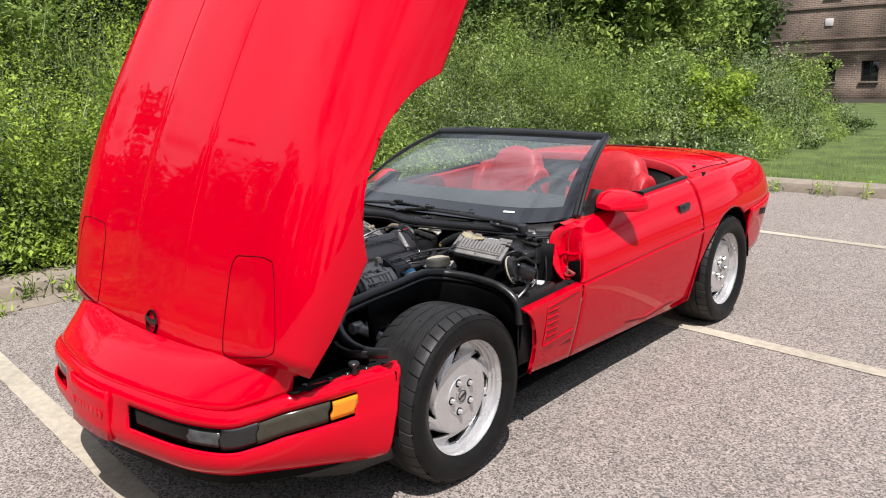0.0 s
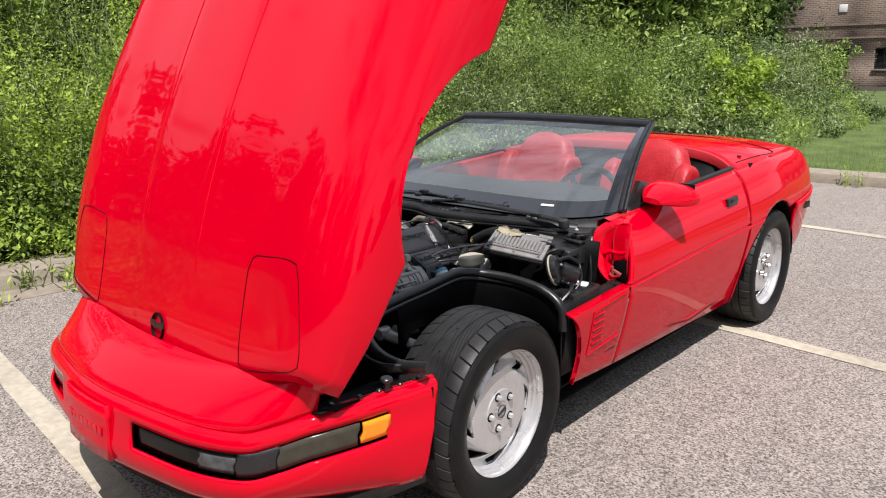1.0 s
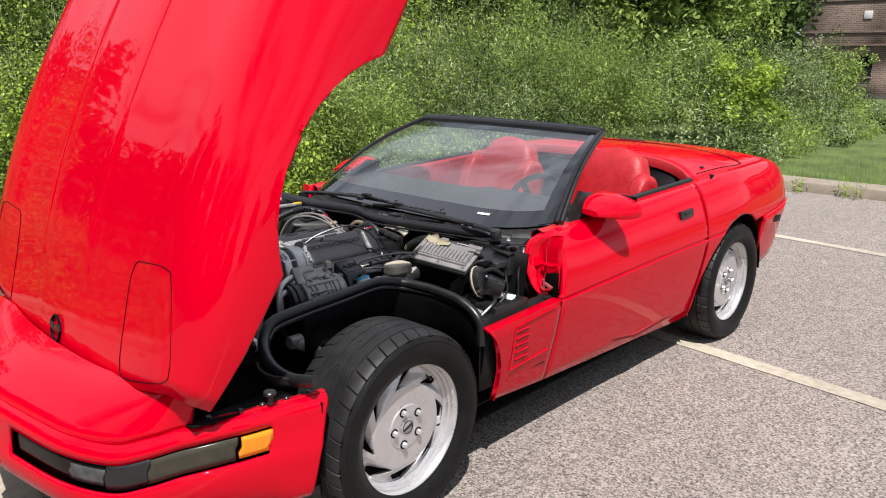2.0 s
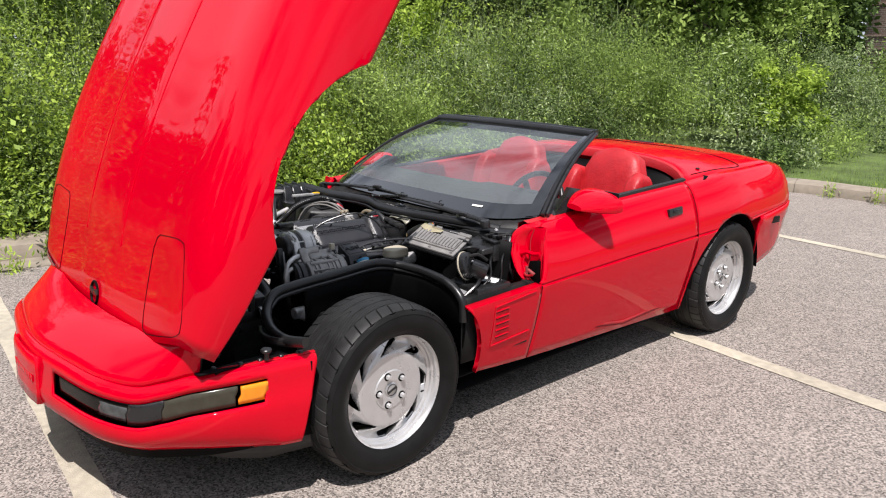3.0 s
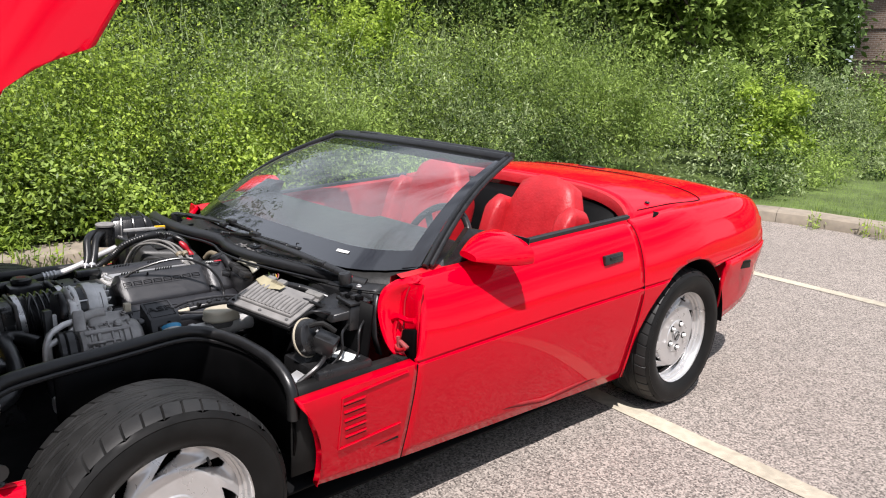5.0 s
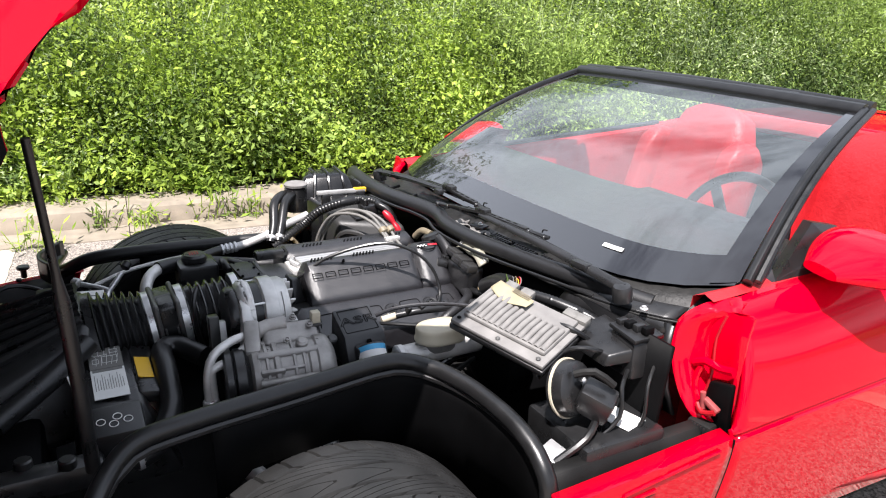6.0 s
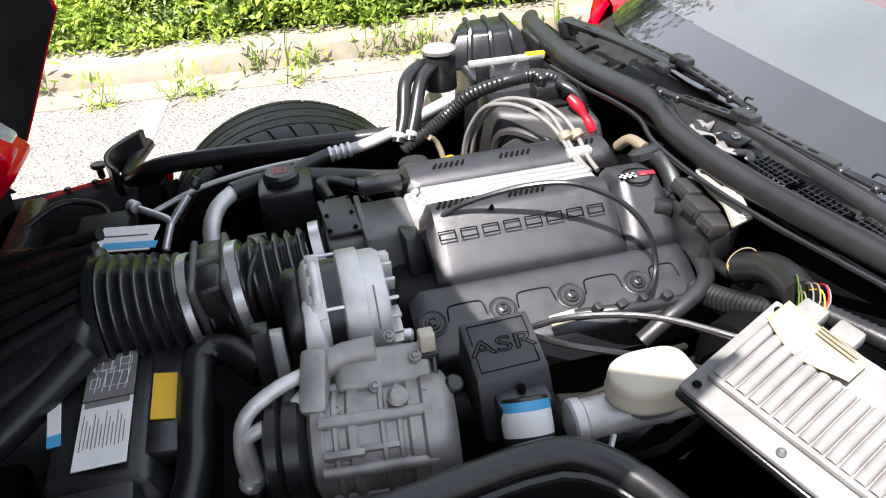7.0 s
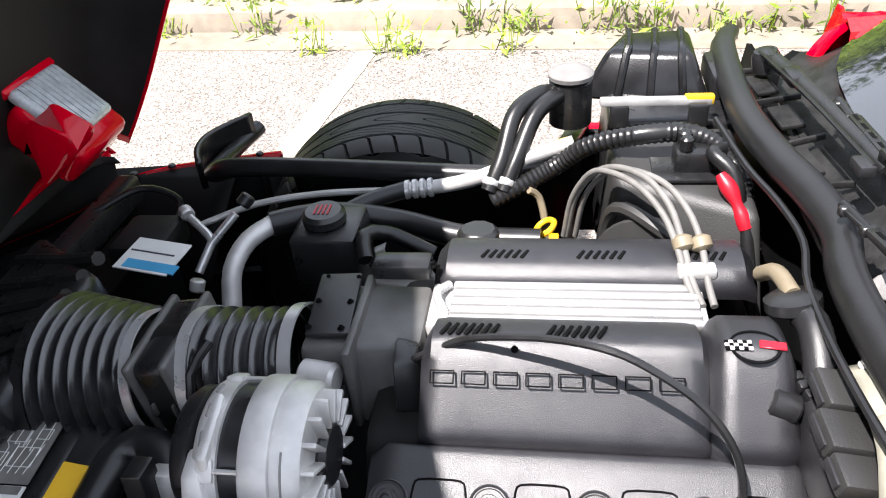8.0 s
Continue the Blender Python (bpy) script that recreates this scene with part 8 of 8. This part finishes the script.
def scatter_weeds():
    rng = np.random.default_rng(11)

    def lay(data, names):
        P, Z, K = data
        for lo, hi, name, mat, shape in names:
            pick = (K >= lo) & (K < hi)
            foliage_things(P[pick], name, mat, rng, Z[pick], shape)
    lay(clumps(rng, 420, -4.3, -3.45, -5.0, 3.0, 190, (0.030, 0.066), 1), ((-9, 0.10, "broadleaf_weeds", LEAF_D, "leaf"), (0.10, 9, "leafy_weeds", LEAF_A, "leaf")))
    lay(clumps(rng, 640, -5.0, -3.6, -5.0, 3.2, 200, (0.022, 0.052), 2), ((-9, -0.10, "leafy_weeds", LEAF_A, "slim"), (-0.10, 0.06, "grey_weeds", LEAF_C, "slim"), (0.06, 0.20, "dark_weeds", LEAF_B, "slim"), (0.20, 9, "broadleaf_weeds", LEAF_D, "leaf")))
    lay(clumps(rng, 560, -4.6, -3.4, 2.6, 9.5, 150, (0.028, 0.062), 2), ((-9, -0.05, "leafy_weeds", LEAF_A, "slim"), (-0.05, 0.12, "grey_weeds", LEAF_C, "slim"), (0.12, 9, "dark_weeds", LEAF_B, "slim")))
    lay(clumps(rng, 1750, -8.6, -4.2, -7.0, 9.5, 135, (0.030, 0.068), 2), ((-9, -0.16, "leafy_weeds", LEAF_A, "slim"), (-0.16, 0.02, "grey_weeds", LEAF_C, "slim"), (0.02, 0.12, "dark_weeds", LEAF_B, "leaf"), (0.12, 9, "broadleaf_weeds", LEAF_D, "leaf")))
    lay(clumps(rng, 950, -9.0, -1.4, 7.6, 19.0, 105, (0.045, 0.085), 2), ((-9, -0.06, "tall_weeds", LEAF_A, "slim"), (-0.06, 0.12, "grey_weeds", LEAF_C, "slim"), (0.12, 9, "dark_weeds", LEAF_B, "leaf")))
    stalks(rng, "broadleaf_weeds", LEAF_D, 240, (-4.15, -3.42), (-5.0, 3.4), 16, 0.085, 0.24, 0.62)
    stalks(rng, "leafy_weeds", LEAF_A, 700, (-4.9, -3.5), (-5.0, 6.5), 26, 0.065, 0.17, 0.95)
    stalks(rng, "grey_weeds", LEAF_C, 1500, (-7.5, -3.9), (-6.0, 9.5), 30, 0.090, 0.080, 1.15)
    stalks(rng, "leafy_weeds", LEAF_A, 900, (-7.5, -4.0), (-6.0, 9.5), 28, 0.085, 0.11, 1.10)
    stalks(rng, "tall_weeds", LEAF_A, 500, (-7.5, -1.6), (8.2, 16.0), 30, 0.075, 0.12, 1.05)
    P, Z, K = clumps(rng, 420, -8.0, -3.9, -7.0, 12.0, 18, spires=0)
    ob = foliage("tall_grass", P, rng.uniform(0.2, 0.45, len(P)), LEAF_C, rng, None, "blade", 0.0, 0.7)
    tagged(ob, "tall seeding grass standing among the weeds", "grass", kind="stuff")
    bm = bmesh.new()
    for k in range(200):
        x, y = rng.uniform(-6.0, -3.2), rng.uniform(-5, 9)
        h = weed_height(x, y)
        if h > 0.3:
            z = bank_z(x, y)
            tube([(x, y, z - 0.02), (x + rng.normal(0, 0.05), y + rng.normal(0, 0.05), z + h * 0.8)], 0.004, 4, 0.9, bm)
    tagged(part("weed_stalks", bm, LEAF_B), "thin green stalks among the weeds", "weeds", kind="stuff")


def foliage_things(pts, name, mat, rng, sizes, shape="leaf"):
    if len(pts):
        ob = foliage(name, pts, sizes, mat, rng, None, shape)
        tagged(ob, WEEDS[name], "weeds", kind="stuff")


scatter_weeds()


def tree(name, at, height, spread, seed, mat, count, size, label, group, stem=0.10, low=0.12, shape="leaf", category="tree", limbs=9):
    rng = np.random.default_rng(seed)
    t = thing(name, label, category, at, group)
    bm = tube([(0, 0, -0.1), (0.1 * spread * rng.normal(), 0.1 * spread * rng.normal(), height * 0.4), (0.12 * spread * rng.normal(), 0.12 * spread * rng.normal(), height * 0.85)], lambda u: stem * (1 - 0.85 * u), 8, 0.4)
    ends = []
    for k in range(limbs):
        a, z0 = 2 * math.pi * k / limbs * 2.4 + rng.uniform(0, 1), height * rng.uniform(low, 0.65)
        r = spread * rng.uniform(0.55, 1.0) * (1 - 0.4 * z0 / height)
        z1 = z0 + height * rng.uniform(0.12, 0.35)
        tip = Vector((r * math.cos(a), r * math.sin(a), z1))
        tube([(0, 0, z0), (tip.x * 0.5, tip.y * 0.5, z0 + (z1 - z0) * 0.65), tip], lambda u: stem * 0.42 * (1 - 0.85 * u), 6, 0.4, bm)
        ends += [tip, Vector((tip.x * 0.6, tip.y * 0.6, z0 + (z1 - z0) * 0.75))]
    ends += [Vector((rng.normal(0, spread * 0.3), rng.normal(0, spread * 0.3), height * rng.uniform(0.7, 1.0))) for _ in range(limbs)]
    part("trunk", bm, BARK, t, sharp=60)
    pts = []
    clumps = []
    for e in ends:
        for _ in range(5):
            clumps.append((e + Vector(rng.normal(0, spread * 0.22, 3)), spread * rng.uniform(0.10, 0.24)))
    for _ in range(count):
        c, r = clumps[rng.integers(len(clumps))]
        d = Vector(rng.normal(0, 1, 3)).normalized() * r * rng.uniform(0.55, 1.05)
        p = c + d
        if p.z > 0.05:
            pts.append((p.x, p.y, p.z))
    foliage("crown", pts, rng.uniform(size * 0.6, size * 1.3, len(pts)), mat, rng, t, shape)
    return t


WOOD = "trees behind the bank"
for k, (x, y, h, sp) in enumerate([(-8.8, -2.3, 2.3, 1.5), (-9.4, 0.4, 4.4, 2.3), (-8.4, 3.2, 3.6, 2.0), (-9.2, 6.2, 4.4, 2.4), (-8.0, 9.0, 3.9, 2.2), (-9.2, 12.0, 4.8, 2.5), (-7.0, 16.0, 5.6, 2.7), (-9.6, 18.5, 6.4, 2.9), (-8.3, 22.0, 7.0, 3.0), (-11.5, 26.0, 7.5, 3.2), (-13.5, -3.0, 3.6, 2.4), (-13.5, 4.0, 5.2, 2.9), (-13.0, 10.0, 5.4, 2.9), (-13.5, 16.0, 6.5, 3.2), (-14.0, 22.0, 8.5, 3.4), (-13.5, 30.0, 9.0, 3.4)]):
    deep = k % 3 != 0
    tree("tree", (x, y, 0.25), h, sp, 40 + k, LEAF_B if deep else LEAF_A, 20000 if 5 < k < 9 or k == 13 else 13000, 0.13 if k < 6 else 0.18, "deep green leafy tree in the wood" if deep else "bright green leafy tree in the wood", WOOD)
for k, (x, y, h, sp, m, lab) in enumerate([(-5.9, -1.6, 1.5, 0.8, LEAF_C, "pale feathery shrub on the bank"), (-6.4, 0.8, 2.2, 1.0, LEAF_A, "fresh green shrub on the bank"), (-6.8, 3.6, 2.4, 1.1, LEAF_B, "dark green shrub on the bank"), (-6.6, 6.3, 2.2, 1.0, LEAF_D, "yellow-green shrub on the bank"), (-6.2, 9.4, 2.3, 1.1, LEAF_A, "fresh green shrub on the bank"), (-4.0, 12.2, 1.6, 1.0, LEAF_A, "fresh green shrub beside the lawn"), (-2.6, 10.8, 1.25, 0.7, LEAF_D, "yellow-green shrub beside the lawn"), (-3.4, 15.0, 1.45, 0.9, LEAF_C, "pale shrub beside the lawn"), (-5.6, 17.5, 2.1, 1.2, LEAF_B, "dark green shrub beside the lawn"), (-6.9, -4.8, 1.5, 0.9, LEAF_B, "dark green shrub on the bank"), (-3.9, 19.5, 1.4, 0.8, LEAF_A, "fresh green shrub beside the lawn")]):
    tree("shrub", (x, y, 0.2), h, sp, 90 + k, m, 7500, 0.075, lab, "shrubs", 0.03, 0.08, "narrow" if m is LEAF_C else "leaf", "shrub", 7)
# unseen trees round the lot, leaves darkened as if shaded, mirrored in the paint
for k, (x, y, h, sp) in enumerate([(-6.0, -22.0, 10.0, 4.2), (1.0, -24.0, 10.0, 4.2), (8.0, -22.0, 11.0, 4.4), (-13.0, -20.0, 10.0, 4.2), (15.0, -19.0, 6.0, 3.2), (-18.0, -16.0, 10.0, 4.2), (22.0, -12.0, 4.0, 2.2), (24.0, -4.0, 3.6, 2.2), (24.0, 4.0, 3.8, 2.2), (24.0, 12.0, 3.6, 2.2)]):
    tree("tree", (x, y, 0), h, sp, 140 + k, LEAF_E, 9000, 0.42, "deep green leafy tree across the lot", "trees across the lot")


def spruce(at, height, seed):
    """A narrow conifer: whorls of drooping boughs that shorten to a spire."""
    rng = np.random.default_rng(seed)
    t = thing("spruce", "dark pointed spruce across the lot", "tree", at, "spruces across the lot")
    bm = tube([(0, 0, -0.1), (0, 0, height * 0.6), (0, 0, height)], lambda u: 0.16 * (1 - 0.93 * u), 7, 0.6)
    pts = []
    z = 0.6
    while z < height - 0.15:
        reach = 0.23 * (height - z) + 0.12
        for a in rng.uniform(0, 2 * math.pi) + np.arange(7) * 0.9 + rng.normal(0, 0.12, 7):
            r = reach * rng.uniform(0.7, 1.15)
            tip = Vector((r * math.cos(a), r * math.sin(a), z - 0.18 * r))
            tube([(0, 0, z), tip], lambda u: 0.035 * (1 - 0.8 * u), 4, 0.8, bm)
            for s in rng.uniform(0.12, 1.0, max(4, int(r * 17))):
                w = 0.13 * r * (1.15 - s) + 0.05
                pts.append((tip.x * s + rng.normal(0, w), tip.y * s + rng.normal(0, w), z + (tip.z - z) * s + rng.normal(0, 0.07)))
        z += 0.30 + 0.012 * height
    part("trunk", bm, BARK, t, sharp=60)
    foliage("crown", pts, rng.uniform(0.22, 0.46, len(pts)), LEAF_E, rng, t, "narrow")


# unseen spruces added to darken what the paint mirrors
for k, (x, y, h) in enumerate([(-8.2, -5.3, 4.9), (-9.3, -7.4, 6.0), (-10.6, -6.0, 4.4), (-9.8, -9.9, 7.0), (-12.0, -9.0, 6.6), (-8.9, -3.9, 3.3), (-12.4, -12.4, 8.4), (-9.5, -17.5, 9.5), (-12.8, -15.5, 7.6), (-6.5, -19.0, 10.8), (-15.5, -13.5, 8.8), (-3.6, -20.5, 8.2), (-17.5, -10.5, 7.4), (-0.8, -21.0, 9.6), (4.2, -21.5, 8.6)]):
    spruce((x, y, 0.0), h, 170 + k)


def far_wood():
    """The dark depth of the wood behind the nearer trees."""
    rng = np.random.default_rng(77)
    n = 40000
    y = rng.uniform(-16, 34, n)
    x = -15.5 + 1.2 * np.sin(y * 0.7) + rng.normal(0, 0.7, n) + 0.12 * np.maximum(y - 14, 0)
    top = 5.2 + 1.1 * np.sin(y * 1.1) + 0.7 * np.sin(y * 2.7 + 1) + 0.12 * np.maximum(y - 10, 0)
    z = top * rng.uniform(0, 1, n) ** 0.8
    m = 24000
    x2 = rng.uniform(-24, -9.6, m)
    y2 = 34 + 1.2 * np.sin(x2 * 0.9) + rng.normal(0, 0.8, m)
    z2 = (9.5 + 1.2 * np.sin(x2 * 1.3)) * rng.uniform(0, 1, m) ** 0.8
    x, y, z, n = np.concatenate([x, x2]), np.concatenate([y, y2]), np.concatenate([z, z2]), n + m
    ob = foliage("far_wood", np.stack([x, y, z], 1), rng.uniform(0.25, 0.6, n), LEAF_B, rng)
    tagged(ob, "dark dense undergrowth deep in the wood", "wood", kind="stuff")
    # unseen hedge added to close gaps in the mirrored dark treeline
    m = 26000
    u = rng.uniform(0, 1, m)
    x3, y3 = -19.5 + 40 * u + rng.normal(0, 0.5, m), -12.5 - 12.5 * np.sin(u * 2.2) ** 0.7 + rng.normal(0, 0.5, m)
    z3 = (4.6 + 0.8 * np.sin(x3 * 0.9) + 0.6 * np.sin(x3 * 2.3)) * rng.uniform(0, 1, m) ** 0.8
    ob = foliage("hedge", np.stack([x3, y3, z3], 1), rng.uniform(0.3, 0.65, m), LEAF_E, rng)
    tagged(ob, "dark dense hedge across the lot", "hedge", kind="stuff")


far_wood()


# small weeds along the kerb's foot
def kerb_weed(at, seed, h):
    rng = np.random.default_rng(seed)
    n = int(26 + 30 * rng.random())
    a, r = rng.uniform(0, 6.3, n), np.abs(rng.normal(0, 0.07, n))
    pts = np.stack([at[0] + r * np.cos(a) * 0.7, at[1] + r * np.sin(a) * 1.3, 0.01 + h * rng.uniform(0, 1, n) ** 1.2], 1)
    ob = thing("kerb_weed", "scraggly yellow-green weed in the kerb joint", "weed", group="weeds along the kerb")
    foliage("foliage", pts, rng.uniform(0.03, 0.085, n), LEAF_D if seed % 2 else LEAF_A, rng, ob, "narrow", -0.4)["kind"] = "stuff"
    for k in range(5):
        bm = bmesh.new()
        p = Vector((at[0] + rng.normal(0, 0.03), at[1] + rng.normal(0, 0.05), 0))
        tube([(p.x, p.y, -0.01), (p.x + rng.normal(0, 0.03), p.y + rng.normal(0, 0.03), h * rng.uniform(0.6, 1.0))], 0.003, 4, 0.3, bm)
        part("stem", bm, LEAF_D, ob)


krng = random.Random(8)
for k, y in enumerate([-2.15, -1.95, -1.35, -0.98, -0.55, -0.42, -0.15, 0.02, 0.12, 0.5, 0.62, 0.78, 1.05, 1.3, 1.6, 2.2, 3.1, -2.9, -3.6]):
    kerb_weed((kerb_x(y) + krng.choice((-0.23, -0.20, 0.0, 0.04)), y + krng.uniform(-0.05, 0.05)), 200 + k, krng.uniform(0.10, 0.30))
for k, x in enumerate([-0.6, -0.1, 0.05, 0.45, 1.4]):
    kerb_weed((x, KERB_Y - 0.08), 240 + k, krng.uniform(0.12, 0.28))


def lawn_grass():
    rng = np.random.default_rng(31)
    n = 42000
    x, t = rng.uniform(-3.0, 7.0, n), rng.uniform(0, 1, n) ** 1.7
    y = KERB_Y + 0.34 + 9.0 * t
    z = 0.10 - 0.004 * (y - 7) + np.zeros(n)
    ob = foliage("lawn_grass", np.stack([x, y, z], 1), rng.uniform(0.05, 0.11, n), LEAF_A, rng, None, "blade", 0.0, 0.75)
    tagged(ob, "short mown grass blades on the lawn", "grass", kind="stuff")


lawn_grass()


# ---- brick building beyond the lawn ----
def building():
    b = thing("brick_building", "brown brick office building with dark windows", "building", (0, 0, 0))
    y0, x0, x1, H = 45.0, -13.6, 14.0, 9.0
    w = bmesh.new()
    opens = [(-10.5 + 2.15 * k, z) for z in (0.9, 5.6) for k in range(11)]
    OW, OH = 0.88, 1.12
    xs = sorted({x0, x1, *[x for x, _ in opens], *[x + OW for x, _ in opens]})
    zs = sorted({-1.0, H, *[z for _, z in opens], *[z + OH for _, z in opens]})
    for i in range(len(xs) - 1):
        for j in range(len(zs) - 1):
            cx, cz = (xs[i] + xs[i + 1]) / 2, (zs[j] + zs[j + 1]) / 2
            if any(x < cx < x + OW and z < cz < z + OH for x, z in opens):
                continue
            w.faces.new([w.verts.new(p) for p in ((xs[i], y0, zs[j]), (xs[i + 1], y0, zs[j]), (xs[i + 1], y0, zs[j + 1]), (xs[i], y0, zs[j + 1]))])
    for pts in (((x0, y0, -1), (x0, y0, H), (x0, y0 + 14, H), (x0, y0 + 14, -1)), ((x1, y0, -1), (x1, y0 + 14, -1), (x1, y0 + 14, H), (x1, y0, H)), ((x0, y0 + 14, -1), (x0, y0 + 14, H), (x1, y0 + 14, H), (x1, y0 + 14, -1))):
        w.faces.new([w.verts.new(p) for p in pts])
    part("wall", w, BRICK, b, solid=0.3, sharp=20)
    part("roof", box((x1 - x0 + 0.4, 14.4, 0.35), ((x0 + x1) / 2, y0 + 7, H + 0.1), 0.05), CONCRETE, b)
    for z in (2.6, 3.3, 5.0, 7.4):
        part("brick_band", box((x1 - x0 + 0.06, 0.10, 0.12), ((x0 + x1) / 2, y0 - 0.01, z), 0.01), BRICK, b)
    part("wall_plate", box((0.42, 0.06, 0.42), (-10.18, y0 - 0.02, 4.2), 0.02), PAPER, b, "small white plate on the wall")
    for x, z in opens:
        fr = part("window", box((OW, 0.05, OH), (x + OW / 2, y0 + 0.16, z + OH / 2), 0.01), WINDOW, b, "dark window pane")
        part("sill", box((OW + 0.1, 0.16, 0.08), (x + OW / 2, y0 - 0.02, z - 0.03), 0.01), CONCRETE, fr)
        part("mullion", box((0.05, 0.06, OH), (x + OW / 2, y0 + 0.13, z + OH / 2), 0.01), BLACK, fr)


building()
